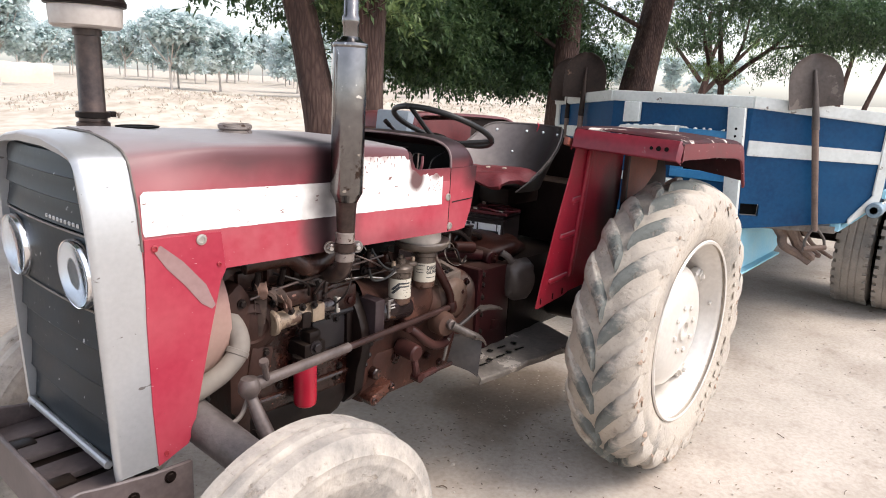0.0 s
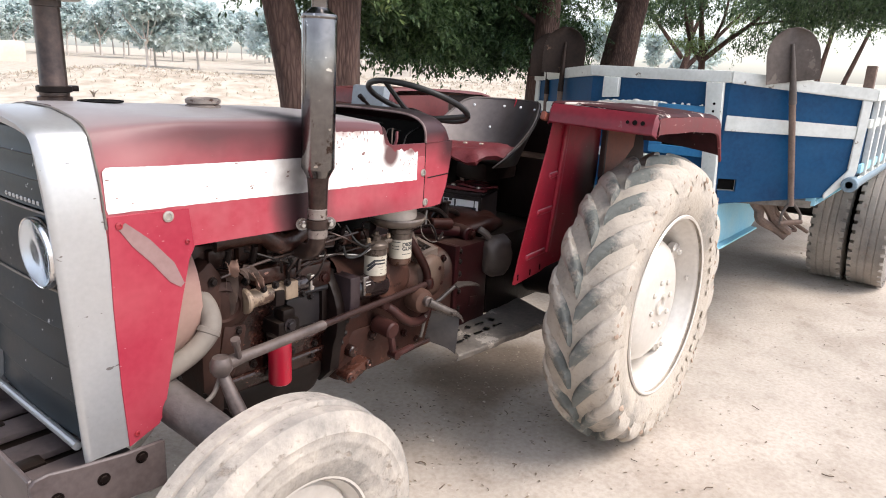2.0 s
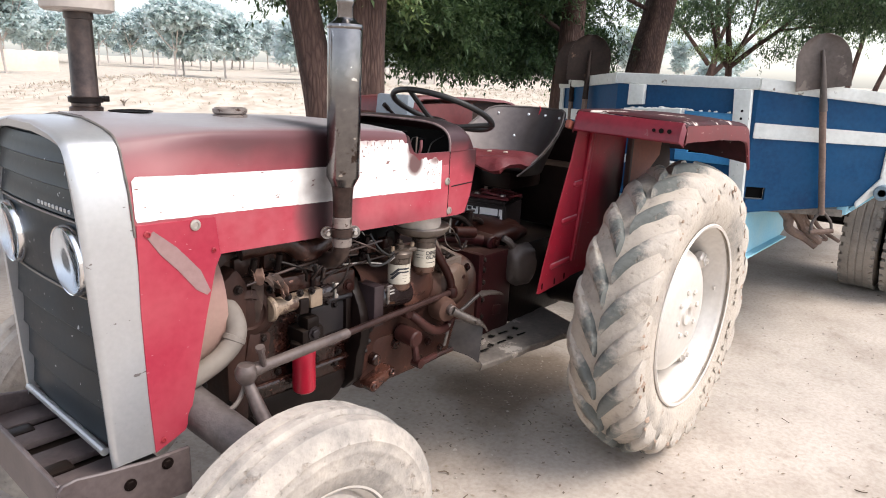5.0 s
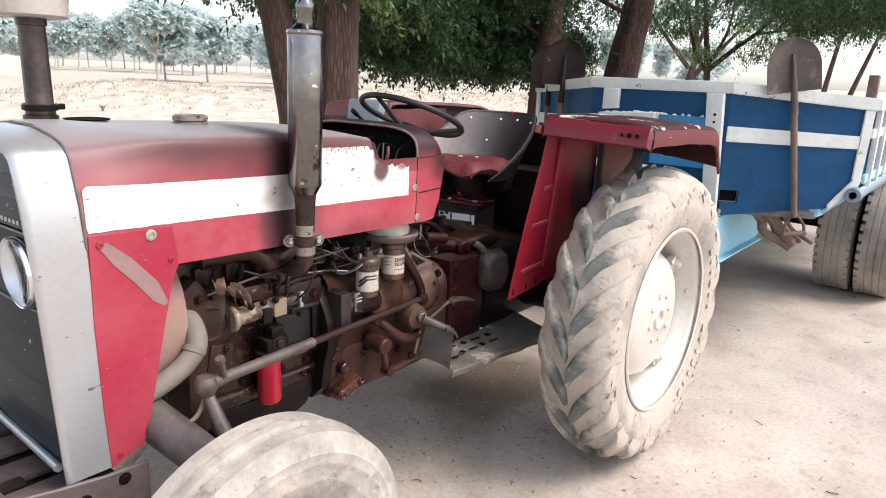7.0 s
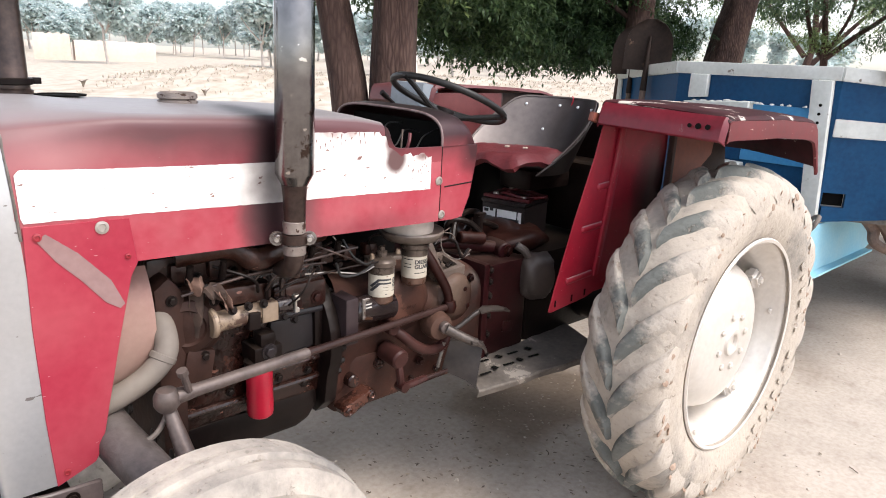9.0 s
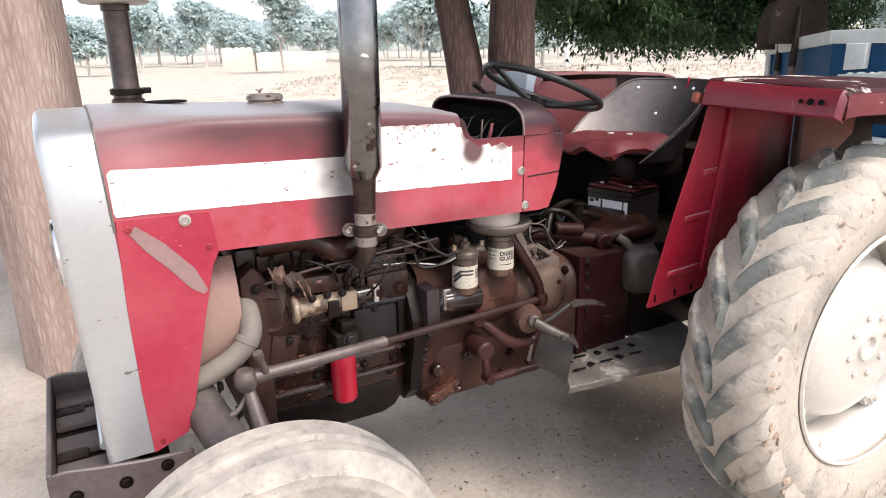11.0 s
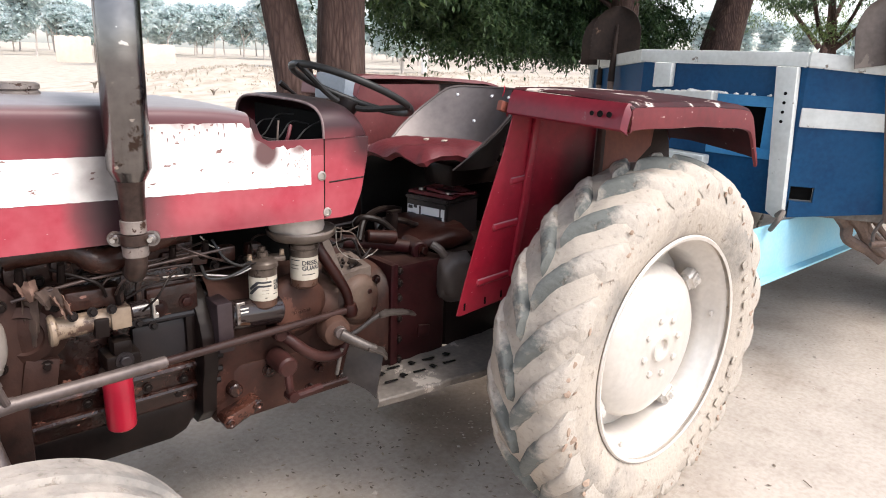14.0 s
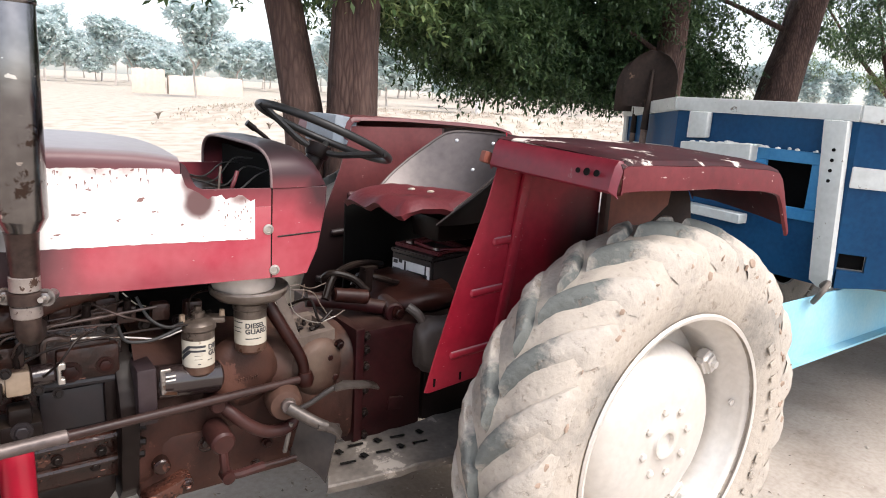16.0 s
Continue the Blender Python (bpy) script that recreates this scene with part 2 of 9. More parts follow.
M_trimwhite = surface("weathered_white_paint", (0.52, 0.53, 0.50), (0.68, 0.69, 0.66), 0.55, big=7, fine=50, wear=(0.20, 0.17, 0.14), wear_at=0.64, wear_scale=16, bump=0.1)
M_cyan = surface("light_blue_paint", (0.20, 0.50, 0.66), (0.32, 0.62, 0.74), 0.5, big=5, wear=(0.30, 0.30, 0.28), wear_at=0.7, dust=DUST, dust_amount=0.2)
M_shovel = surface("rusted_shovel_steel", (0.045, 0.034, 0.029), (0.125, 0.100, 0.088), 0.6, metal=0.15, big=9, fine=60, amount=0.7, wear=(0.155, 0.127, 0.109), wear_at=0.58, wear_scale=6, bump=0.2)
M_shoveldark = surface("dark_shovel_steel", (0.012, 0.0075, 0.006), (0.032, 0.020, 0.015), 0.65, metal=0.1, big=9, fine=60, wear=(0.12, 0.075, 0.05), wear_at=0.66, wear_scale=7, bump=0.2, spec=0.2)
M_handle = surface("grey_worn_wood", (0.09, 0.055, 0.042), (0.18, 0.12, 0.092), 0.7, big=14, fine=90)
# near-black: shade inside holes and closed spaces, put into the colour
M_void = surface("interior_shade_black", (0.003, 0.003, 0.003), (0.008, 0.007, 0.006), 0.9, bump=0, spec=0.1)
M_rag = surface("oily_rag_cloth", (0.03, 0.017, 0.012), (0.09, 0.055, 0.04), 0.85, big=20, bump=0.5, bump_dist=0.01)
M_mud = surface("mud_brick_wall", (0.52, 0.42, 0.35), (0.62, 0.52, 0.44), 0.95, big=0.6, fine=4)
M_polewhite = surface("whitewashed_pole", (0.66, 0.63, 0.60), (0.76, 0.73, 0.70), 0.8, big=3)


M_clampsteel = surface("rust_spotted_collar", (0.15, 0.12, 0.105), (0.34, 0.29, 0.26), 0.42, metal=0.5, big=22, fine=110, amount=0.8, wear=(0.06, 0.032, 0.022), wear_at=0.56, wear_scale=40, bump=0.2)
M_rustrun = surface("brown_rust_run", (0.10, 0.038, 0.030), (0.24, 0.12, 0.10), 0.7, big=30, bump=0.1)


def stain_or_shade(m, centre, reach, colour, amount=0.9, edge=0.45, wob=0.5, scale=9.0):
    """A patch of stain or of painted shade laid over a material: full at the centre, gone at the reach."""
    n, l = m.node_tree.nodes, m.node_tree.links
    p = n["Principled BSDF"]
    src = p.inputs["Base Color"].links[0].from_socket
    tc, mp = n.new("ShaderNodeTexCoord"), n.new("ShaderNodeVectorMath")
    mp.operation = "SUBTRACT"
    mp.inputs[1].default_value = centre
    l.new(tc.outputs["Object"], mp.inputs[0])
    sc = n.new("ShaderNodeVectorMath")
    sc.operation = "DIVIDE"
    sc.inputs[1].default_value = reach
    l.new(mp.outputs[0], sc.inputs[0])
    ln = n.new("ShaderNodeVectorMath")
    ln.operation = "LENGTH"
    l.new(sc.outputs[0], ln.inputs[0])
    nz = n.new("ShaderNodeTexNoise")
    nz.inputs["Scale"].default_value, nz.inputs["Detail"].default_value = scale, 7
    l.new(tc.outputs["Object"], nz.inputs["Vector"])
    ad = n.new("ShaderNodeMath")
    ad.operation = "MULTIPLY_ADD"
    ad.inputs[1].default_value = wob
    l.new(nz.outputs[0], ad.inputs[0])
    l.new(ln.outputs["Value"], ad.inputs[2])
    mr = n.new("ShaderNodeMapRange")
    mr.interpolation_type = "SMOOTHSTEP"
    mr.inputs["From Min"].default_value, mr.inputs["From Max"].default_value = edge, 1.0 + wob * 0.5
    mr.inputs["To Min"].default_value, mr.inputs["To Max"].default_value = amount, 0.0
    l.new(ad.outputs[0], mr.inputs["Value"])
    mx = n.new("ShaderNodeMixRGB")
    mx.inputs[2].default_value = (*colour, 1)
    l.new(mr.outputs[0], mx.inputs[0])
    l.new(src, mx.inputs[1])
    l.new(mx.outputs[0], p.inputs["Base Color"])
    return m


stain_or_shade(M_white, (-1.392, -0.20, 1.20), (0.120, 0.4, 0.34), (0.055, 0.038, 0.036), 0.80, 0.30, 0.7, 16.0)
stain_or_shade(M_white, (-1.018, -0.20, 1.216), (0.046, 0.4, 0.048), (0.085, 0.032, 0.031), 0.97, 0.66, 0.34, 22.0)
stain_or_shade(M_white, (-1.040, -0.20, 1.262), (0.022, 0.4, 0.040), (0.130, 0.055, 0.055), 0.9, 0.45, 0.5, 26.0)
stain_or_shade(M_white, (-0.922, -0.20, 1.222), (0.050, 0.4, 0.026), (0.13, 0.050, 0.045), 0.92, 0.40, 1.2, 34.0)
stain_or_shade(M_white, (-1.19, -0.20, 1.305), (0.19, 0.4, 0.050), (0.20, 0.078, 0.066), 0.90, 0.25, 1.35, 38.0)
stain_or_shade(M_white, (-0.95, -0.20, 1.16), (0.06, 0.4, 0.06), (0.46, 0.30, 0.27), 0.6, 0.1, 1.3, 34.0)
# seat steel grows darker towards its near side and back
stain_or_shade(M_seatmetal, (-0.01, -0.11, 1.26), (0.38, 0.36, 0.42), (0.014, 0.009, 0.009), 0.92, 0.5, 0.4, 6.0)


def tyre_material(name, rubber, mud, low, high, scale=3.0):
    """Rubber with dried mud that settles in the recesses (by noise) and on the raised lugs unevenly."""
    m, n, l, p = nodes_of(name)
    tc = n.new("ShaderNodeTexCoord")
    a, b = n.new("ShaderNodeTexNoise"), n.new("ShaderNodeTexNoise")
    a.inputs["Scale"].default_value, a.inputs["Detail"].default_value, a.inputs["Roughness"].default_value = scale, 9, 0.62
    b.inputs["Scale"].default_value, b.inputs["Detail"].default_value = 70, 5
    l.new(tc.outputs["Object"], a.inputs["Vector"])
    l.new(tc.outputs["Object"], b.inputs["Vector"])
    r = ramp(n, [(low, rubber), (high, mud)])
    l.new(a.outputs[0], r.inputs[0])
    mx = n.new("ShaderNodeMixRGB")
    mx.blend_type = "MULTIPLY"
    mx.inputs[0].default_value = 0.6
    sp = ramp(n, [(0.28, (0.45, 0.43, 0.41)), (0.36, (0.9, 0.9, 0.9)), (0.6, (1, 1, 1))])
    l.new(b.outputs[0], sp.inputs[0])
    l.new(r.outputs[0], mx.inputs[1])
    l.new(sp.outputs[0], mx.inputs[2])
    # broken crusts of browner mud
    c = n.new("ShaderNodeTexNoise")
    c.inputs["Scale"].default_value, c.inputs["Detail"].default_value, c.inputs["Roughness"].default_value = 17, 7, 0.65
    l.new(tc.outputs["Object"], c.inputs["Vector"])
    cr = ramp(n, [(0.60, (0, 0, 0)), (0.72, (1, 1, 1))])
    l.new(c.outputs[0], cr.inputs[0])
    cm = n.new("ShaderNodeMixRGB")
    cm.inputs[2].default_value = (mud[0] * 0.74, mud[1] * 0.66, mud[2] * 0.60, 1)
    cf = n.new("ShaderNodeMath")
    cf.operation = "MULTIPLY"
    cf.inputs[1].default_value = 0.75
    l.new(cr.outputs[0], cf.inputs[0])
    l.new(cf.outputs[0], cm.inputs[0])
    l.new(mx.outputs[0], cm.inputs[1])
    l.new(cm.outputs[0], p.inputs["Base Color"])
    p.inputs["Roughness"].default_value = 0.85
    bp = n.new("ShaderNodeBump")
    bp.inputs["Strength"].default_value, bp.inputs["Distance"].default_value = 0.8, 0.012
    ad = n.new("ShaderNodeMath")
    ad.operation = "MULTIPLY_ADD"
    ad.inputs[1].default_value = 0.3
    l.new(b.outputs[0], ad.inputs[0])
    l.new(a.outputs[0], ad.inputs[2])
    ae = n.new("ShaderNodeMath")
    ae.operation = "MULTIPLY_ADD"
    ae.inputs[1].default_value = -0.5
    l.new(cr.outputs[0], ae.inputs[0])
    l.new(ad.outputs[0], ae.inputs[2])
    l.new(ae.outputs[0], bp.inputs["Height"])
    l.new(bp.outputs[0], p.inputs["Normal"])
    return m


M_tyre = tyre_material("muddy_tractor_tyre", (0.25, 0.225, 0.195), (0.42, 0.362, 0.300), 0.36, 0.52, 5.0)
M_lugface = tyre_material("worn_lug_rubber", (0.125, 0.130, 0.119), (0.425, 0.372, 0.315), 0.46, 0.60, 9.0)
M_mudcrust = surface("brown_mud_crust", (0.23, 0.155, 0.11), (0.38, 0.28, 0.21), 0.95, big=30, fine=90, bump=0.5)


def lug_material():
    m = M_lugface
    n, l = m.node_tree.nodes, m.node_tree.links
    r = [q for q in n if q.type == "VALTORGB"][0]
    src = r.inputs[0].links[0].from_socket
    tc, sx = n.new("ShaderNodeTexCoord"), n.new("ShaderNodeSeparateXYZ")
    l.new(tc.outputs["Object"], sx.inputs[0])
    ab = n.new("ShaderNodeMath")
    ab.operation = "ABSOLUTE"
    l.new(sx.outputs[2], ab.inputs[0])
    mr = n.new("ShaderNodeMapRange")
    mr.inputs["From Min"].default_value, mr.inputs["From Max"].default_value = 0.03, 0.125
    mr.inputs["To Min"].default_value, mr.inputs["To Max"].default_value = -0.12, 0.15
    l.new(ab.outputs[0], mr.inputs["Value"])
    ob = n.new("ShaderNodeObjectInfo")
    rv = n.new("ShaderNodeMath")
    rv.operation = "MULTIPLY_ADD"
    rv.inputs[1].default_value = 0.12
    l.new(ob.outputs["Random"], rv.inputs[0])
    l.new(mr.outputs[0], rv.inputs[2])
    ad = n.new("ShaderNodeMath")
    l.new(src, ad.inputs[0])
    l.new(rv.outputs[0], ad.inputs[1])
    l.new(ad.outputs[0], r.inputs[0])


lug_material()
M_ftyre = tyre_material("dusty_front_tyre", (0.19, 0.175, 0.16), (0.44, 0.385, 0.33), 0.38, 0.60, 5.0)
M_ttyre = tyre_material("dusty_trailer_tyre", (0.17, 0.155, 0.142), (0.33, 0.288, 0.25), 0.32, 0.60)


def glass_material():
    m, n, l, p = nodes_of("headlight_glass")
    p.inputs["Base Color"].default_value = (0.9, 0.93, 0.95, 1)
    p.inputs["Roughness"].default_value = 0.07
    p.inputs["Transmission Weight"].default_value = 1.0
    p.inputs["IOR"].default_value = 1.12
    return m


M_glass = glass_material()
M_reflector = surface("dulled_reflector", (0.80, 0.82, 0.85), (0.90, 0.91, 0.93), 0.40, metal=0.85, big=20, bump=0.3, rough_spread=0.12)
M_mirror = surface("headlight_reflector", (0.75, 0.76, 0.78), (0.85, 0.86, 0.88), 0.16, metal=1.0, bump=0.02, rough_spread=0.05)


def bark_material(name, crack, mid, light):
    m, n, l, p = nodes_of(name)
    tc, mp = n.new("ShaderNodeTexCoord"), n.new("ShaderNodeMapping")
    mp.inputs["Scale"].default_value = (1, 1, 0.20)
    l.new(tc.outputs["Object"], mp.inputs["Vector"])
    a, b = n.new("ShaderNodeTexVoronoi"), n.new("ShaderNodeTexNoise")
    a.feature = "DISTANCE_TO_EDGE"
    a.inputs["Scale"].default_value = 48
    b.inputs["Scale"].default_value, b.inputs["Detail"].default_value = 13, 10
    l.new(mp.outputs[0], a.inputs["Vector"])
    l.new(mp.outputs[0], b.inputs["Vector"])
    ad = n.new("ShaderNodeMath")
    ad.operation = "MULTIPLY_ADD"
    ad.inputs[1].default_value = 0.7
    l.new(a.outputs[0], ad.inputs[0])
    l.new(b.outputs[0], ad.inputs[2])
    r = ramp(n, [(0.3, crack), (0.55, mid), (0.85, light)])
    l.new(ad.outputs[0], r.inputs[0])
    l.new(r.outputs[0], p.inputs["Base Color"])
    p.inputs["Roughness"].default_value = 0.9
    bp = n.new("ShaderNodeBump")
    bp.inputs["Strength"].default_value, bp.inputs["Distance"].default_value = 0.9, 0.02
    l.new(ad.outputs[0], bp.inputs["Height"])
    l.new(bp.outputs[0], p.inputs["Normal"])
    return m


M_bark = bark_material("neem_bark", (0.019, 0.009, 0.007), (0.054, 0.027, 0.020), (0.105, 0.060, 0.046))
M_barkpale = bark_material("smooth_reddish_bark", (0.235, 0.150, 0.120), (0.335, 0.235, 0.195), (0.43, 0.325, 0.275))


def leaf_material(name, dark, light, through_it=0.35):
    m, n, l, p = nodes_of(name)
    g = n.new("ShaderNodeNewGeometry")
    r = ramp(n, [(0.0, dark), (1.0, light)])
    l.new(g.outputs["Random Per Island"], r.inputs[0])
    l.new(r.outputs[0], p.inputs["Base Color"])
    p.inputs["Roughness"].default_value = 0.5
    tr = n.new("ShaderNodeBsdfTranslucent")
    l.new(r.outputs[0], tr.inputs[0])
    mx = n.new("ShaderNodeMixShader")
    mx.inputs[0].default_value = through_it
    l.new(p.outputs[0], mx.inputs[1])
    l.new(tr.outputs[0], mx.inputs[2])
    l.new(mx.outputs[0], n["Material Output"].inputs[0])
    return m


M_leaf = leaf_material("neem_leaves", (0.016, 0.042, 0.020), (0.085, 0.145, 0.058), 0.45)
# light on some crowns is put into paler copies of the leaf colour
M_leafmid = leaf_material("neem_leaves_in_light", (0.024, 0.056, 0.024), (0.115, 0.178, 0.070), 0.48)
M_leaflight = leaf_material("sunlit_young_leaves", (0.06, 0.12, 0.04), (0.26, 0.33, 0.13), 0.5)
# haze over the far trees, put into a pale bluish leaf colour
M_leaffar = leaf_material("haze_pale_leaves", (0.52, 0.62, 0.61), (0.70, 0.76, 0.75), 0.5)


def ground_material():
    m, n, l, p = nodes_of("packed_earth")
    tc = n.new("ShaderNodeTexCoord")
    outs = []
    for s, d in ((0.35, 4), (2.2, 8), (45, 8), (160, 3)):
        t = n.new("ShaderNodeTexNoise")
        t.inputs["Scale"].default_value, t.inputs["Detail"].default_value = s, d
        l.new(tc.outputs["Object"], t.inputs["Vector"])
        outs.append(t.outputs[0])
    big = ramp(n, [(0.35, (0.395, 0.337, 0.287)), (0.65, (0.480, 0.420, 0.364))])
    l.new(outs[0], big.inputs[0])
    mid = ramp(n, [(0.32, (0.72, 0.68, 0.64)), (0.48, (0.93, 0.92, 0.90)), (0.64, (1.06, 1.05, 1.04))])
    l.new(outs[1], mid.inputs[0])
    m1 = n.new("ShaderNodeMixRGB")
    m1.blend_type, m1.inputs[0].default_value = "MULTIPLY", 0.8
    l.new(big.outputs[0], m1.inputs[1])
    l.new(mid.outputs[0], m1.inputs[2])
    tread = n.new("ShaderNodeTexNoise")
    tread.inputs["Scale"].default_value, tread.inputs["Detail"].default_value, tread.inputs["Roughness"].default_value = 7.0, 6, 0.6
    l.new(tc.outputs["Object"], tread.inputs["Vector"])
    tram = ramp(n, [(0.30, (0.80, 0.77, 0.74)), (0.42, (0.97, 0.965, 0.96)), (0.70, (1.03, 1.03, 1.03))])
    l.new(tread.outputs[0], tram.inputs[0])
    mt = n.new("ShaderNodeMixRGB")
    mt.blend_type, mt.inputs[0].default_value = "MULTIPLY", 0.9
    l.new(m1.outputs[0], mt.inputs[1])
    l.new(tram.outputs[0], mt.inputs[2])
    m1 = mt
    fin = ramp(n, [(0.30, (0.74, 0.71, 0.68)), (0.6, (1.0, 1.0, 1.0))])
    l.new(outs[2], fin.inputs[0])
    m2 = n.new("ShaderNodeMixRGB")
    m2.blend_type, m2.inputs[0].default_value = "MULTIPLY", 0.6
    l.new(m1.outputs[0], m2.inputs[1])
    l.new(fin.outputs[0], m2.inputs[2])
    sep = n.new("ShaderNodeSeparateXYZ")
    l.new(tc.outputs["Object"], sep.inputs[0])
    wob = n.new("ShaderNodeMath")
    wob.operation = "MULTIPLY_ADD"
    wob.inputs[1].default_value = 3.0
    l.new(outs[0], wob.inputs[0])
    l.new(sep.outputs[1], wob.inputs[2])
    far = n.new("ShaderNodeMapRange")
    far.inputs["From Min"].default_value, far.inputs["From Max"].default_value = 5.0, 11.0
    l.new(wob.outputs[0], far.inputs["Value"])
    straw = ramp(n, [(0.34, (0.365, 0.305, 0.238)), (0.60, (0.505, 0.440, 0.362))])
    l.new(outs[1], straw.inputs[0])
    m3 = n.new("ShaderNodeMixRGB")
    l.new(far.outputs[0], m3.inputs[0])
    l.new(m2.outputs[0], m3.inputs[1])
    l.new(straw.outputs[0], m3.inputs[2])
    # darker earth under the rear axle: oil stain plus painted-in tractor shade
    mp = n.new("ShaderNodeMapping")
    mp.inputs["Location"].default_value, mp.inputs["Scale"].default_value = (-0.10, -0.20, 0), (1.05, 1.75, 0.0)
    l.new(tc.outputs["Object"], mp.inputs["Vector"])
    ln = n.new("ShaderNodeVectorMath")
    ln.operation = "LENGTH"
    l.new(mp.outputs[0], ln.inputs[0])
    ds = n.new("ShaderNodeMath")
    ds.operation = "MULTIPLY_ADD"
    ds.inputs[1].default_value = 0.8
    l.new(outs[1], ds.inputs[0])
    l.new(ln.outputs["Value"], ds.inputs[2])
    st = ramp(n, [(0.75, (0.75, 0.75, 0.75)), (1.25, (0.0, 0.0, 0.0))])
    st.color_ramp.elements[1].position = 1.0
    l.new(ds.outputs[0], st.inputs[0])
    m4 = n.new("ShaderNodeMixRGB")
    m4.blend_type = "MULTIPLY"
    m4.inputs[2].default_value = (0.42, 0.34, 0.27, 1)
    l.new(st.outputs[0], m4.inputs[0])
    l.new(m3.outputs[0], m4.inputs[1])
    l.new(m4.outputs[0], p.inputs["Base Color"])
    p.inputs["Roughness"].default_value = 0.95
    ad = n.new("ShaderNodeMath")
    ad.operation = "MULTIPLY_ADD"
    ad.inputs[1].default_value = 0.35
    l.new(outs[3], ad.inputs[0])
    l.new(outs[2], ad.inputs[2])
    bp = n.new("ShaderNodeBump")
    bp.inputs["Strength"].default_value, bp.inputs["Distance"].default_value = 0.32, 0.010
    l.new(ad.outputs[0], bp.inputs["Height"])
    l.new(bp.outputs[0], p.inputs["Normal"])
    return m


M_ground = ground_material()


# ---- mesh helpers ----
def thing(name, at, label, category, group="", kind=""):
    ob = new(name)
    ob.location = at
    ob.empty_display_size = 0.2
    return tagged(ob, label, category, group, kind)


def finish(bm, name, material, smooth=35):
    me = bpy.data.meshes.new(name)
    bmesh.ops.recalc_face_normals(bm, faces=bm.faces)
    if smooth:
        for f in bm.faces:
            f.smooth = True
        for e in bm.edges:
            if len(e.link_faces) == 2 and e.calc_face_angle(0) > radians(smooth):
                e.smooth = False
    bm.to_mesh(me)
    bm.free()
    mats = material if isinstance(material, (list, tuple)) else [material]
    for mt in mats:
        me.materials.append(mt)
    return me


def part(name, bm, material, parent, label="", smooth=35):
    """One mesh object under a thing or a part; its coordinates are the world's."""
    ob = new(name, finish(bm, name, material, smooth))
    ob.parent = parent
    bpy.context.view_layer.update()
    ob.matrix_parent_inverse = parent.matrix_world.inverted()
    return tagged(ob, label)


def whole(name, bm, material, label, category, group="", kind="", smooth=35):
    return tagged(new(name, finish(bm, name, material, smooth)), label, category, group, kind)


def box(bm, c, s, rot=(0, 0, 0), bevel=0.0, seg=2):
    r = bmesh.ops.create_cube(bm, size=1.0, matrix=pose(*c, *rot) @ Matrix.Diagonal((*s, 1)))
    if bevel:
        es = list({e for v in r["verts"] for e in v.link_edges})
        bmesh.ops.bevel(bm, geom=es, offset=bevel, segments=seg, affect="EDGES", profile=0.6)
    return bm


def aim(p0, p1):
    d = Vector(p1) - Vector(p0)
    return Matrix.Translation(Vector(p0)) @ d.to_track_quat("Z", "Y").to_matrix().to_4x4(), d.length


def lathe(bm, profile, m=None, seg=32, close=False, arc=None, caps=True):
    """Turns a profile of (radius, height) round the local z axis of m."""
    m = m or Matrix.Identity(4)
    rings, full = [], arc is None
    count = seg if full else seg + 1
    for r, h in profile:
        ring = []
        for i in range(count):
            a = 2 * math.pi * i / seg if full else arc[0] + (arc[1] - arc[0]) * i / seg
            ring.append(bm.verts.new(m @ Vector((r * math.cos(a), r * math.sin(a), h))))
        rings.append(ring)
    for a, b in zip(rings, rings[1:] + (rings[:1] if close else [])):
        for i in range(seg):
            j = (i + 1) % count
            bm.faces.new((a[i], a[j], b[j], b[i]))
    if full and not close and caps:
        for ring, r in ((rings[0], profile[0][0]), (rings[-1], profile[-1][0])):
            if r > 1e-4:
                bm.faces.new(ring)
    return bm


def rod(bm, p0, p1, r0, r1=None, seg=16, bevel=0.0):
    m, d = aim(p0, p1)
    r1 = r0 if r1 is None else r1
    b = bevel
    prof = [(r0, 0), (r1, d)] if not b else [(r0 - b, 0), (r0, b), (r1, d - b), (r1 - b, d)]
    return lathe(bm, prof, m, seg)


def curve_points(pts, steps=6):
    """A smooth line through the points (Catmull-Rom)."""
    p = [Vector(q) for q in pts]
    p = [2 * p[0] - p[1]] + p + [2 * p[-1] - p[-2]]
    out = []
    for i in range(1, len(p) - 2):
        for k in range(steps):
            t = k / steps
            a, b, c, d = p[i - 1], p[i], p[i + 1], p[i + 2]
            out.append(0.5 * (2 * b + (c - a) * t + (2 * a - 5 * b + 4 * c - d) * t * t + (3 * b - a - 3 * c + d) * t ** 3))
    return out + [p[-2]]


def tube(bm, pts, r, seg=10, steps=6, smooth=True, radii=None):
    line = curve_points(pts, steps) if smooth else [Vector(q) for q in pts]
    rings, up = [], None
    for i, q in enumerate(line):
        d = (line[min(i + 1, len(line) - 1)] - line[max(i - 1, 0)]).normalized()
        if up is None:
            up = d.orthogonal().normalized()
        up = (up - d * up.dot(d)).normalized()
        side = d.cross(up)
        rr = r if radii is None else radii[0] + (radii[1] - radii[0]) * i / (len(line) - 1)
        rings.append([bm.verts.new(q + rr * (math.cos(a) * up + math.sin(a) * side)) for a in (2 * math.pi * k / seg for k in range(seg))])
    for a, b in zip(rings, rings[1:]):
        for i in range(seg):
            bm.faces.new((a[i], a[(i + 1) % seg], b[(i + 1) % seg], b[i]))
    bm.faces.new(rings[0])
    bm.faces.new(rings[-1])
    return bm


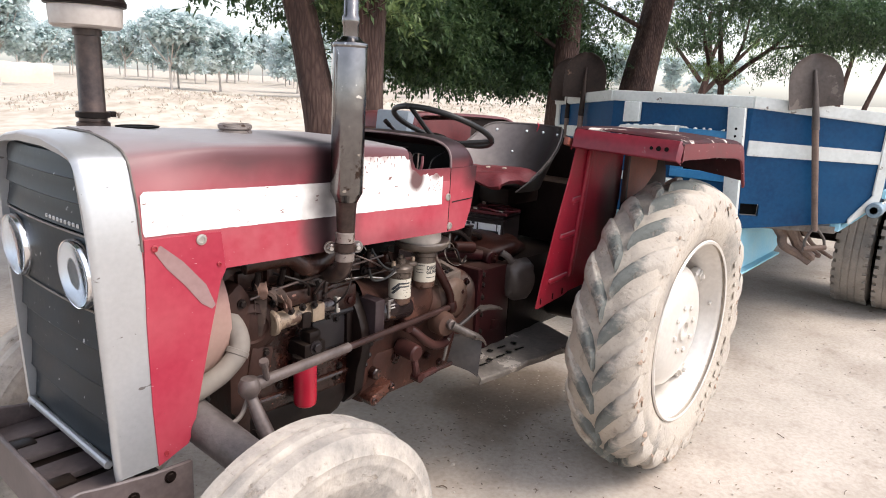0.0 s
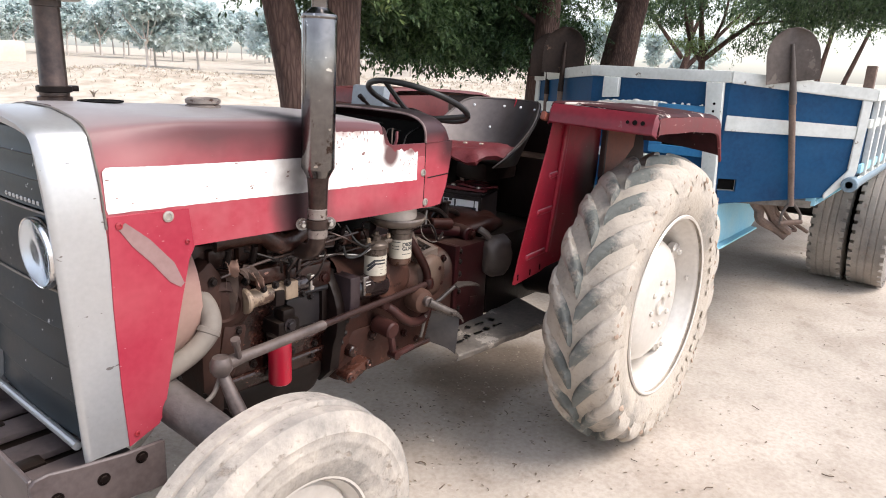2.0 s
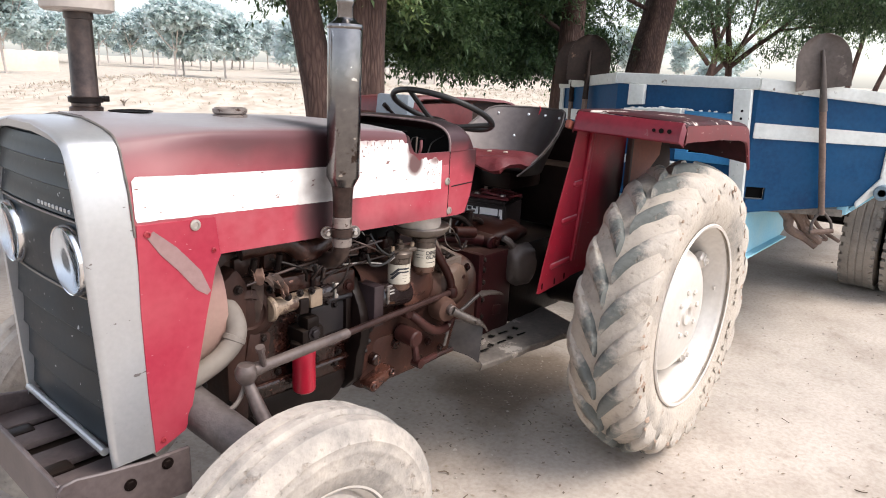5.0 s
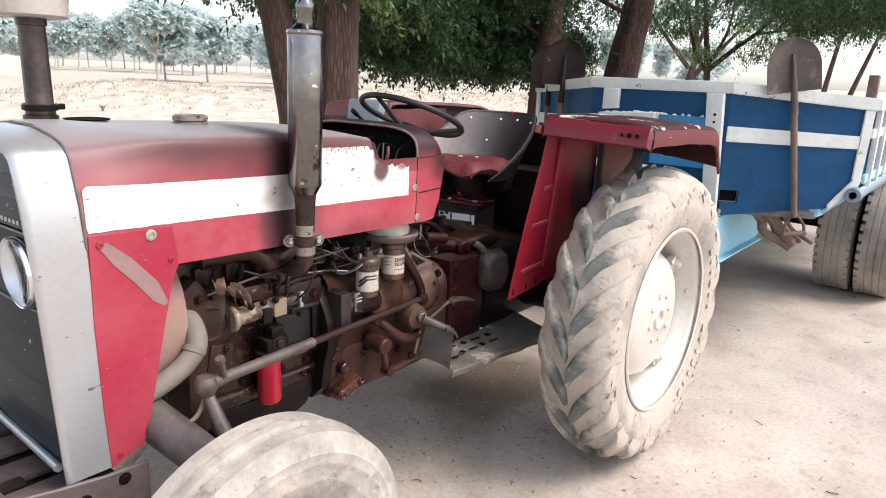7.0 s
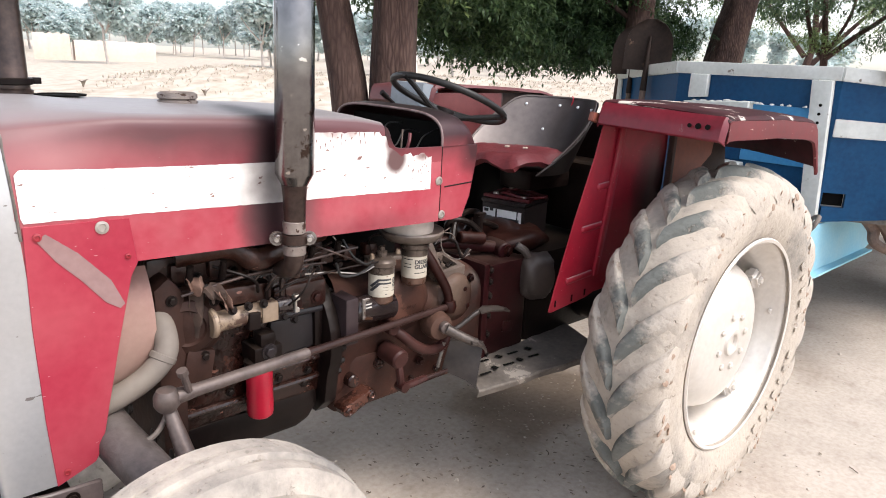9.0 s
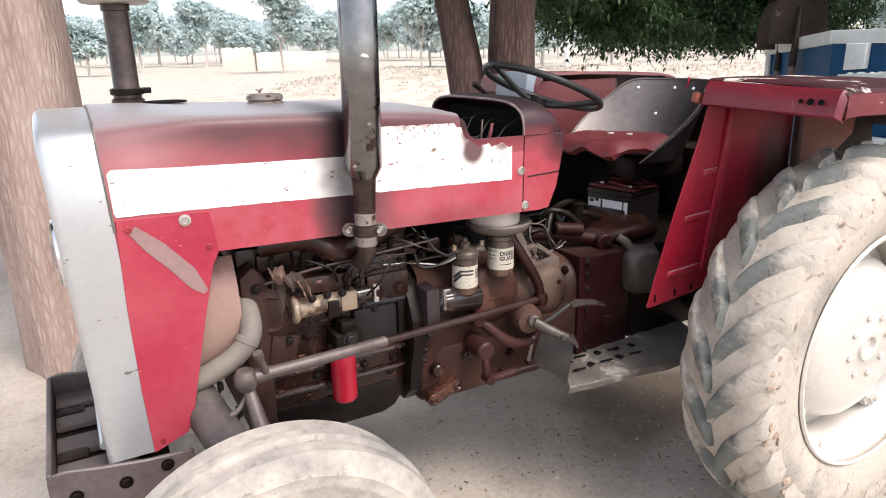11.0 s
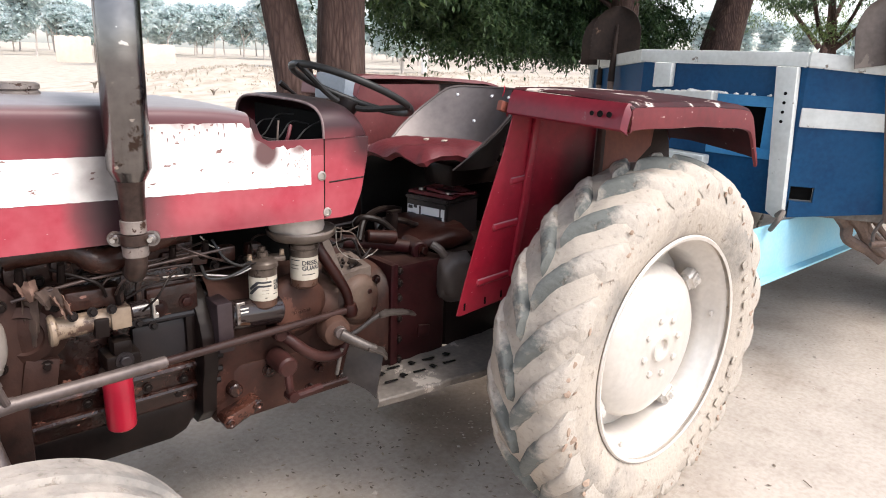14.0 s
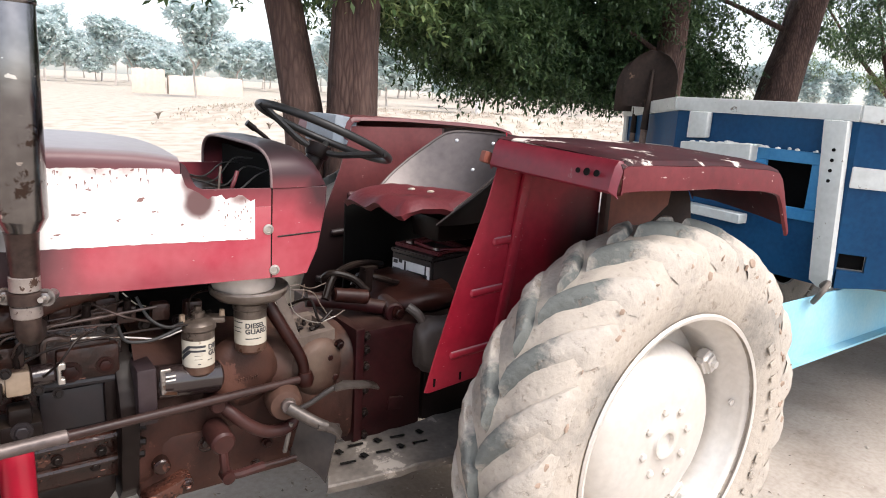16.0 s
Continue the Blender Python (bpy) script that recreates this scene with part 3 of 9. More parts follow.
def prism(bm, outline, axis, lo, hi, bevel=0.0, seg=2):
    """A flat outline of (u, v) pushed along an axis: y uses (x, z), x uses (y, z), z uses (x, y)."""
    def at(u, v, w):
        return {"y": (u, w, v), "x": (w, u, v), "z": (u, v, w)}[axis]
    a = [bm.verts.new(at(u, v, lo)) for u, v in outline]
    b = [bm.verts.new(at(u, v, hi)) for u, v in outline]
    fs = [bm.faces.new(a), bm.faces.new(b)]
    for i in range(len(a)):
        j = (i + 1) % len(a)
        fs.append(bm.faces.new((a[i], a[j], b[j], b[i])))
    if bevel:
        bmesh.ops.recalc_face_normals(bm, faces=fs)
        es = list({e for f in fs for e in f.edges})
        bmesh.ops.bevel(bm, geom=es, offset=bevel, segments=seg, affect="EDGES", profile=0.6)
    return bm


def sheet(bm, rows, thick=0.0, closed=False):
    """A skin over a grid of points; thick gives it a back."""
    def skin(grid):
        vs = [[bm.verts.new(p) for p in r] for r in grid]
        for a, b in zip(vs, vs[1:]):
            for i in range(len(a) - 1):
                bm.faces.new((a[i], a[i + 1], b[i + 1], b[i]))
        return vs
    n0 = len(bm.faces)
    vs = skin(rows)
    if thick:
        bm.faces.ensure_lookup_table()
        fs = bm.faces[n0:]
        bmesh.ops.recalc_face_normals(bm, faces=fs)
        bmesh.ops.solidify(bm, geom=fs, thickness=thick)
    return bm


def bolt(bm, at, axis, r=0.011, h=0.010):
    m, _ = aim(at, Vector(at) + Vector(axis))
    lathe(bm, [(r, 0), (r, h), (r * 0.8, h * 1.15)], m, 6)
    lathe(bm, [(r * 1.5, -0.001), (r * 1.5, h * 0.25)], m, 14)
    return bm


B = bmesh.new


# ---- tractor ----
CY = 0.07        # the tractor's centre line
SIDE = -0.19     # left side of the bonnet
FAR = 2 * CY - SIDE
tractor = thing("tractor", (0, CY, 0), "old red farm tractor with silver grille surround parked on bare earth", "tractor")


def mirror_y(y):
    return 2 * CY - y


def bonnet_section(z_bottom, top=1.341, half=None, nose=0.0):
    """Points across the bonnet from the left bottom edge over the top to the right one."""
    h = (CY - SIDE) if half is None else half
    r = 0.024
    left = [(-h, z_bottom), (-h, z_bottom + 0.09), (-h, 1.22), (-h, top - r - 0.006)]
    for k in range(7):
        a = math.pi - k * math.pi / 2 / 6
        left.append((-h + r + r * math.cos(a), top - r + r * math.sin(a)))
    pts = left + [(-h * 0.5, top + 0.006), (0, top + 0.008)]
    front = [(-h, z_bottom), (-h, z_bottom + 0.09), (-h, 1.215), (-h + 0.010, 1.275), (-h + 0.014, 1.290), (-h + 0.024, 1.314), (-h + 0.033, 1.324), (-h + 0.044, 1.331), (-h + 0.090, 1.345), (-h + 0.120, 1.350), (-h + 0.190, 1.359), (-h * 0.25, 1.361), (0, 1.361)]
    pts = [(a + (c - a) * nose, b + (d - b) * nose) for (a, b), (c, d) in zip(pts, front)]
    return [(CY + y, z) for y, z in pts] + [(CY - y, z) for y, z in reversed(pts[:-1])]


def build_bonnet():
    bm = B()
    xs = [-1.897, -1.85, -1.80, -1.75, -1.70, -1.55, -1.38, -1.22, -1.14, -1.10, -1.075, -1.055]
    rows = []
    for x in xs:
        zb = 1.049 - (x + 1.69) * 0.025
        droop = 0.0 if x < -1.20 else 0.017 * ((x + 1.20) / 0.145) ** 2
        rows.append([Vector((x, y, z - droop * max(0, (z - 1.2) / 0.17))) for y, z in bonnet_section(zb, 1.341 - (x + 1.6) * 0.036, nose=max(0.0, min(1.0, (-1.70 - x) / 0.19)))])
    sheet(bm, rows, -0.004)
    top = part("bonnet", bm, M_bonnet, tractor, "faded red bonnet, blackened by soot near the exhaust")
    # lower side panels that run on under the dashboard opening
    for y, s in ((SIDE, 1), (FAR, -1)):
        bm = B()
        o = [(-1.0545, 1.033), (-0.80, 1.026), (-0.762, 1.03), (-0.735, 1.09), (-0.715, 1.19), (-0.712, 1.2425), (-0.845, 1.2425), (-0.93, 1.244), (-1.008, 1.245), (-1.022, 1.251),
             (-1.031, 1.266), (-1.037, 1.284), (-1.044, 1.297), (-1.0545, 1.304)]
        prism(bm, o, "y", y - 0.004 * s, y + 0.001 * s, 0.0015, 1)
        side = part("dash_side_panel", bm, M_dashside, tractor, "red dashboard side panel with an open cut-out")
        bm = B()
        rod(bm, (-0.838, y - 0.004 * s, 1.127), (-0.729, y - 0.004 * s, 1.132), 0.0022, seg=6)
        part("panel_seam", bm, M_dark, side)
        for x, z in ((-0.861, 1.146), (-0.846, 1.047)):
            bm = B()
            m, _ = aim((x, y - 0.004 * s, z), (x, y - s, z))
            lathe(bm, [(0.0125, 0.0), (0.0125, 0.003), (0.008, 0.004), (0.007, 0.0015)], m, 20)
            part("panel_screw", bm, M_steel, side, "bright steel screw and washer")
    # lower side sheet, carried on without a break to the seam beside the screws
    bm = B()
    prism(bm, [(-1.80, 1.052), (-1.0545, 1.0332), (-0.856, 1.0285), (-0.854, 1.20), (-1.80, 1.20)], "y", SIDE - 0.0049, SIDE - 0.0030)
    part("lower_side_sheet", bm, M_bonnet, top, "dusty faded red side sheet")
    bm = B()
    rod(bm, (-0.8535, SIDE - 0.0042, 1.030), (-0.8515, SIDE - 0.0042, 1.2425), 0.0016, seg=6)
    part("panel_seam", bm, M_dark, top)
    # dashboard hood: an arched shell, open towards the bonnet, closed and rounded behind
    def arch(x, crown, half):
        row = []
        for k in range(33):
            a = math.pi * k / 32
            c, q = math.cos(a), math.sin(a)
            row.append(Vector((x, CY - half * math.copysign(abs(c) ** 0.42, c), 1.2425 + (crown - 1.2425) * q ** 0.6)))
        return row
    bm = B()
    rows = [arch(x, z, CY - SIDE + 0.0035 - inset) for x, z, inset in ((-0.852, 1.331, 0.0), (-0.82, 1.335, 0.0), (-0.785, 1.334, 0.001), (-0.757, 1.325, 0.004), (-0.737, 1.309, 0.009), (-0.723, 1.287, 0.015), (-0.714, 1.262, 0.019), (-0.711, 1.2435, 0.021))]
    sheet(bm, rows, -0.004)
    hood = part("dashboard_hood", bm, M_dashside, tractor, "soot-blackened red dashboard hood, open at the front", smooth=60)
    bm = B()
    tube(bm, rows[0], 0.0042, 8, 1)
    part("hood_rim", bm, M_rimedge, hood, "worn dusty rim")
    bm = B()
    rows = []
    for x, z in ((-0.713, 1.2425), (-0.716, 1.19), (-0.736, 1.09), (-0.763, 1.03)):
        rows.append([Vector((x, SIDE + 0.004 + (FAR - SIDE - 0.008) * k / 8, z)) for k in range(9)])
    sheet(bm, rows, -0.004)
    part("dashboard_back", bm, M_dashside, tractor)
    # floor added to keep the inside of the hood dark
    bm = B()
    box(bm, (-0.95, CY, 1.205), (0.20, 0.50, 0.008), (0, 3, 0), 0.002, 1)
    part("dash_tray", bm, M_dark, tractor)
    # panel coloured near-black for the shade inside the hood
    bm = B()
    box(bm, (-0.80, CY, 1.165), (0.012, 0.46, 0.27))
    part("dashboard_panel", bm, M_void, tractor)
    for a in range(4):
        y0 = SIDE + 0.03 + 0.085 * a
        bm = B()
        tube(bm, [(-1.02, y0, 1.225 + 0.006 * (a % 3)), (-0.98, y0 + 0.03, 1.238 + 0.005 * (a % 2)), (-0.92, y0 + 0.01, 1.232), (-0.86, y0 + 0.04, 1.262 + 0.01 * (a % 3)), (-0.81, y0 + 0.03, 1.285 - 0.02 * (a % 2))], 0.0022, 6)
        part("dash_wire", bm, M_black, tractor)
    bm = B()
    tube(bm, [(-0.93, SIDE + 0.07, 1.215), (-0.918, SIDE + 0.065, 1.245), (-0.905, SIDE + 0.075, 1.272)], 0.005, 8)
    part("cable_connector", bm, M_cushion, tractor, "small red cable connector")
    # white stripe, painted sheet a hair above the side
    bm = B()
    low = [(-1.888, 1.163), (-1.884, 1.153), (-1.75, 1.150), (-1.60, 1.146), (-1.38, 1.139), (-1.10, 1.132), (-0.893, 1.126)]
    high = [(-0.893, 1.226), (-0.93, 1.230), (-0.998, 1.234), (-1.012, 1.236), (-1.02, 1.240), (-1.032, 1.246), (-1.041, 1.250), (-1.046, 1.258), (-1.053, 1.279), (-1.066, 1.291), (-1.20, 1.295), (-1.352, 1.298), (-1.356, 1.233),
            (-1.55, 1.238), (-1.75, 1.245), (-1.882, 1.252), (-1.890, 1.243)]
    rng = random.Random(4)
    out = []
    for line in (low, high):
        for (x0, z0), (x1, z1) in zip(line, line[1:] + line[-1:]):
            n = max(1, int(abs(x1 - x0) / 0.009))
            for k in range(n):
                t = k / n
                out.append((x0 + (x1 - x0) * t, z0 + (z1 - z0) * t + (rng.uniform(-0.0008, 0.0008) if line is low else (-rng.uniform(0.002, 0.013) if x0 > -1.355 and x0 + (x1 - x0) * t > -1.345 and rng.random() < 0.26 else -rng.uniform(0, 0.0008)))))
    clean = [p for i, p in enumerate(out) if i == 0 or p != out[i - 1]]
    prism(bm, clean, "y", SIDE - 0.0062, SIDE - 0.0052)
    part("white_stripe", bm, M_white, top, "chipped white paint stripe", smooth=0)
    # rusty runs below the stripe's upper edge and round its rear end
    bm = B()
    rng = random.Random(23)
    for k in range(26):
        x = rng.uniform(-1.335, -1.07)
        z = rng.uniform(1.262, 1.292) if k % 5 else 1.2925
        w, h = rng.uniform(0.0008, 0.0026), rng.uniform(0.003, 0.014)
        prism(bm, [(x - w, z), (x - w * 0.4, z - h * 0.6), (x, z - h), (x + w * 0.6, z - h * 0.5), (x + w, z)], "y", SIDE - 0.0066, SIDE - 0.0062)
    for k in range(16):
        x, z, a = rng.uniform(-0.985, -0.90), rng.uniform(1.165, 1.225), rng.uniform(-0.6, 0.6)
        w, h = rng.uniform(0.0008, 0.0020), rng.uniform(0.004, 0.014)
        prism(bm, [(x - w, z), (x + h * a, z - h), (x + w, z)], "y", SIDE - 0.0066, SIDE - 0.0062)
    tagged(part("rust_runs", bm, M_rustrun, top, "thin brown rust runs on the white stripe", smooth=0), kind="stuff")
    bm = B()
    tube(bm, [(-0.958, SIDE + 0.05, 1.21), (-0.956, SIDE + 0.05, 1.25), (-0.951, SIDE + 0.052, 1.288)], 0.0028, 6)
    part("dash_wire", bm, M_tan, tractor, "pale bare wire end")
    # box added under the bonnet so no daylight shows through
    bm = B()
    box(bm, (-1.38, CY + 0.03, 1.18), (0.58, 0.40, 0.24), (0, 0, 0), 0.05, 3)
    part("fuel_tank", bm, M_dark, tractor, "dark tank-like box added to fill the space under the bonnet")
    # sheet added beyond the engine to block light from the far side
    bm = B()
    box(bm, (-1.22, FAR - 0.03, 0.95), (0.90, 0.008, 0.24), (0, 0, 0), 0.003, 1)
    part("heat_shield", bm, M_dark, tractor)
    # near-black sheet added as the shade behind the filters
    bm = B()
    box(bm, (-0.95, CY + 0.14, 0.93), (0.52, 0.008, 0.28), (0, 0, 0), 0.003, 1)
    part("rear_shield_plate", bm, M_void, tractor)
    # fuel cap, hole
    bm = B()
    m = pose(-1.484, CY, 1.3425)
    lathe(bm, [(0.030, 0), (0.046, 0.002), (0.046, 0.010), (0.041, 0.014), (0.046, 0.017), (0.046, 0.026), (0.040, 0.030), (0.036, 0.026), (0.0, 0.025)], m, 32)
    part("radiator_cap", bm, M_clampsteel, tractor, "round worn metal filler cap")
    bm = B()
    lathe(bm, [(0.0, 0.0), (0.052, 0.0), (0.054, 0.0035), (0.047, 0.0035), (0.045, 0.001)], pose(-1.715, 0.16, 1.3585), 28)
    part("filler_hole", bm, M_void, top)


def soot_paint(name, centre, reach, base, other, soot, top_at=1.225, lying=(0.30, 0.288, 0.292), dusty=0.42):
    """Red paint with soot baked on round the exhaust and along the bonnet's top."""
    m = surface(name, base, other, 0.42, big=2.5, fine=45, wear=(0.10, 0.035, 0.03), wear_at=0.69, dust=(0.42, 0.22, 0.21), dust_amount=dusty, bump=0.05, spec=0.36, speck=(0.40, 0.22, 0.21), speck_at=0.73, speck_scale=130)
    n, l = m.node_tree.nodes, m.node_tree.links
    p = n["Principled BSDF"]
    src = p.inputs["Base Color"].links[0].from_socket
    tc = n.new("ShaderNodeTexCoord")
    mp = n.new("ShaderNodeMapping")
    mp.inputs["Location"].default_value = [-c for c in centre]
    l.new(tc.outputs["Object"], mp.inputs["Vector"])
    sc = n.new("ShaderNodeVectorMath")
    sc.operation = "MULTIPLY"
    sc.inputs[1].default_value = (1 / reach[0], 1 / reach[1], 1 / reach[2])
    l.new(mp.outputs[0], sc.inputs[0])
    ln = n.new("ShaderNodeVectorMath")
    ln.operation = "LENGTH"
    l.new(sc.outputs[0], ln.inputs[0])
    nz = n.new("ShaderNodeTexNoise")
    nz.inputs["Scale"].default_value, nz.inputs["Detail"].default_value = 7, 6
    l.new(tc.outputs["Object"], nz.inputs["Vector"])
    ad = n.new("ShaderNodeMath")
    ad.operation = "MULTIPLY_ADD"
    ad.inputs[1].default_value = 0.5
    l.new(nz.outputs[0], ad.inputs[0])
    l.new(ln.outputs["Value"], ad.inputs[2])
    r = ramp(n, [(0.55, (0.9, 0.9, 0.9)), (1.0, (0.55, 0.55, 0.55)), (1.0, (0, 0, 0))])
    r.color_ramp.elements[1].position = 0.8
    l.new(ad.outputs[0], r.inputs[0])
    # rubbed, oily top
    sx = n.new("ShaderNodeSeparateXYZ")
    l.new(tc.outputs["Object"], sx.inputs[0])
    z2 = n.new("ShaderNodeMath")
    z2.operation = "MULTIPLY_ADD"
    z2.inputs[1].default_value = 0.05
    l.new(nz.outputs[0], z2.inputs[0])
    l.new(sx.outputs[2], z2.inputs[2])
    tr = n.new("ShaderNodeMapRange")
    tr.inputs["From Min"].default_value, tr.inputs["From Max"].default_value = top_at, top_at + 0.095
    tr.inputs["To Max"].default_value = 0.93
    l.new(z2.outputs[0], tr.inputs["Value"])
    mxm = n.new("ShaderNodeMath")
    mxm.operation = "MAXIMUM"
    l.new(r.outputs[0], mxm.inputs[0])
    l.new(tr.outputs[0], mxm.inputs[1])
    mx = n.new("ShaderNodeMixRGB")
    mx.inputs[2].default_value = (*soot, 1)
    l.new(mxm.outputs[0], mx.inputs[0])
    l.new(src, mx.inputs[1])
    # grey sheen of the sky on dusty level tops, put into the colour
    g, gs = n.new("ShaderNodeNewGeometry"), n.new("ShaderNodeSeparateXYZ")
    l.new(g.outputs["Normal"], gs.inputs[0])
    gm = n.new("ShaderNodeMapRange")
    gm.inputs["From Min"].default_value, gm.inputs["From Max"].default_value, gm.inputs["To Max"].default_value = 0.62, 1.0, 0.80
    l.new(gs.outputs[2], gm.inputs["Value"])
    top = n.new("ShaderNodeMixRGB")
    top.inputs[2].default_value = (*lying, 1)
    l.new(gm.outputs[0], top.inputs[0])
    l.new(mx.outputs[0], top.inputs[1])
    l.new(top.outputs[0], p.inputs["Base Color"])
    return m


M_bonnet = soot_paint("sooted_red_paint", (-1.36, -0.20, 1.20), (0.17, 0.3, 0.34), (0.29, 0.022, 0.040), (0.38, 0.058, 0.078), (0.078, 0.034, 0.037), 1.234)
M_dashside = soot_paint("sooty_dash_red", (-0.70, -0.2, 1.29), (0.17, 0.6, 0.24), (0.26, 0.020, 0.034), (0.34, 0.050, 0.066), (0.014, 0.008, 0.009), 1.205, (0.020, 0.017, 0.018), 0.14)
stain_or_shade(M_bonnet, (-1.49, -0.20, 1.275), (0.17, 0.5, 0.11), (0.090, 0.026, 0.030), 0.7, 0.15, 0.9, 8.0)
stain_or_shade(M_bonnet, (-1.10, -0.20, 1.045), (0.40, 0.5, 0.055), (0.110, 0.016, 0.024), 0.65, 0.1, 0.8, 7.0)
stain_or_shade(M_bonnet, (-1.405, -0.20, 1.10), (0.075, 0.5, 0.16), (0.060, 0.022, 0.025), 0.8, 0.1, 0.8, 12.0)
stain_or_shade(M_bonnet, (-1.82, -0.20, 1.27), (0.20, 0.5, 0.10), (0.44, 0.20, 0.20), 0.6, 0.0, 0.6, 6.0)
stain_or_shade(M_bonnet, (-1.385, -0.20, 1.18), (0.100, 0.5, 0.50), (0.010, 0.005, 0.006), 0.93, 0.25, 0.55, 9.0)
M_rimedge = surface("worn_hood_rim", (0.10, 0.06, 0.058), (0.24, 0.17, 0.16), 0.5, big=16, bump=0.1)
build_bonnet()


def build_nose():
    x0, x1 = -2.006, -1.9
    h = CY - SIDE
    # silver surround: outer and inner outlines, from left foot round to right foot
    outer = [(-h - 0.006, 0.60), (-h - 0.006, 1.12), (-h - 0.001, 1.215), (-h + 0.014, 1.290), (-h + 0.024, 1.314), (-h + 0.044, 1.331), (-h + 0.090, 1.345), (-h + 0.19, 1.359)]
    inner = [(-h + 0.014, 0.615), (-h + 0.014, 1.12), (-h + 0.024, 1.215), (-h + 0.036, 1.298), (-h + 0.044, 1.312), (-h + 0.060, 1.319), (-h + 0.10, 1.326), (-h + 0.19, 1.335)]
    outer += [(-y, z) for y, z in reversed(outer)]
    inner += [(-y, z) for y, z in reversed(inner)]
    bm = B()
    rows = []
    for prof, x in ((outer, x1), (outer, x0 + 0.014)):
        rows.append([Vector((x, CY + y, z)) for y, z in prof])
    soft = [(y * 0.985, z - 0.004) for y, z in outer]
    rows.append([Vector((x0 + 0.004, CY + y, z)) for y, z in soft])
    rows.append([Vector((x0, CY + y * 0.965, z - 0.008)) for y, z in outer])
    rows.append([Vector((x0 + 0.002, CY + y, z)) for y, z in inner])
    rows.append([Vector((x0 + 0.03, CY + y, z)) for y, z in inner])
    sheet(bm, rows)
    nose = part("grille_surround", bm, M_silver, tractor, "silver-painted sheet grille surround", smooth=40)
    bm = B()
    rod(bm, (x0 - 0.001, SIDE + 0.03, 0.628), (x0 - 0.001, FAR - 0.03, 0.628), 0.010, seg=10)
    part("lower_trim", bm, M_silver, nose)
    # rolled seam where the bonnet meets the surround
    bm = B()
    tube(bm, [(x1 + 0.001, CY + y * 1.004, z + 0.0015) for y, z in outer[1:-1]], 0.0028, 8, 3)
    part("rolled_seam", bm, M_plate, nose, "dull rolled seam")
    bow = 0.010
    # grille sheet with louvres, bowed forwards in the middle
    bm = B()
    o = [(CY + y, z) for y, z in inner]
    prism(bm, o, "x", x0 + 0.026, x0 + 0.032)
    part("grille_mesh", bm, M_grille, nose, "dusty black pressed grille")
    for z, w in [(0.632 + 0.0882 * i, h - 0.019) for i in range(4)] + [(1.164, h - 0.019), (1.224, h - 0.036), (1.276, h - 0.062)]:
        tall = 0.086 if z < 1.1 else 0.058 if z < 1.25 else 0.048
        bm = B()
        rows = [[Vector((x0 + dx - bow * (1 - (q / 6) ** 2), CY + w * q / 6, z + dz * tall)) for q in range(-6, 7)] for dx, dz in ((0.027, 0.0), (0.0165, 0.01), (0.0150, 0.05), (0.0165, 0.10), (0.0225, 0.55), (0.0265, 0.98), (0.027, 1.0))]
        sheet(bm, rows)
        part("louvre", bm, M_grille, nose)
    def bowed(q, w):
        return -bow * (1 - (q / w) ** 2)
    bm = B()
    w = h - 0.019
    rows = []
    for dx, z in ((0.027, 0.983), (0.020, 0.985), (0.018, 0.992), (0.018, 1.153), (0.020, 1.160), (0.027, 1.162)):
        rows.append([Vector((x0 + dx + bowed(w * q / 8, w), CY + w * q / 8, z)) for q in range(-8, 9)])
    sheet(bm, rows)
    part("lamp_panel", bm, M_grille, nose)
    for z in (0.99, 1.158):
        bm = B()
        tube(bm, [(x0 + 0.016 + bowed(w * q / 6, w), CY + w * q / 6, z) for q in range(-6, 7)], 0.0028, 8, 2)
        part("panel_beading", bm, M_plate, nose)
    bm = B()
    for i in range(9):
        box(bm, (x0 + 0.018 + bowed(-0.185 + i * 0.019, h), -0.115 + i * 0.019, 1.176), (0.004, 0.011, 0.010), (0, 0, 0), 0.002, 1)
    part("badge", bm, M_silver, nose, "worn silver badge")
    for y in (CY - 0.175, CY + 0.175):
        m = pose(x0 + 0.014, y, 1.070, 0, -90, 0)
        bm = B()
        lathe(bm, [(0.079, -0.026), (0.079, 0.004), (0.078, 0.014), (0.0755, 0.020), (0.073, 0.018)], m, 40, caps=False)
        lamp = part("headlight", bm, M_mirror, nose, "round headlight in a bright thin bezel")
        bm = B()
        lathe(bm, [(0.0, -0.016), (0.03, -0.012), (0.055, 0.0), (0.0725, 0.020)], m, 40, caps=False)
        part("reflector", bm, M_reflector, lamp)
        bm = B()
        lathe(bm, [(0.0735, 0.019), (0.065, 0.024), (0.045, 0.028), (0.02, 0.030), (0.0, 0.0305)], m, 40)
        g = part("lens", bm, M_glass, lamp, "ribbed clear glass lens")
        g.visible_shadow = False
    # the whole nose leans back a little towards its foot
    for ob in [nose] + list(nose.children_recursive):
        for v in ob.data.vertices:
            v.co.x += 0.028 * max(0.0, 1.3 - v.co.z) / 0.7
    # red side panels beside the radiator
    for y, s in ((SIDE, 1), (FAR, -1)):
        bm = B()
        o = [(-1.888, 1.147), (-1.70, 1.142), (-1.690, 1.048), (-1.705, 1.02), (-1.735, 0.90), (-1.790, 0.66), (-1.806, 0.628), (-1.882, 0.598), (-1.889, 0.75), (-1.892, 0.95)]
        prism(bm, o, "y", y - 0.0085 * s, y - 0.0055 * s, 0.001, 1)
        side = part("radiator_side_panel", bm, M_red, tractor, "bright red side panel with a bare scraped streak")
        if s == 1:
            bm = B()
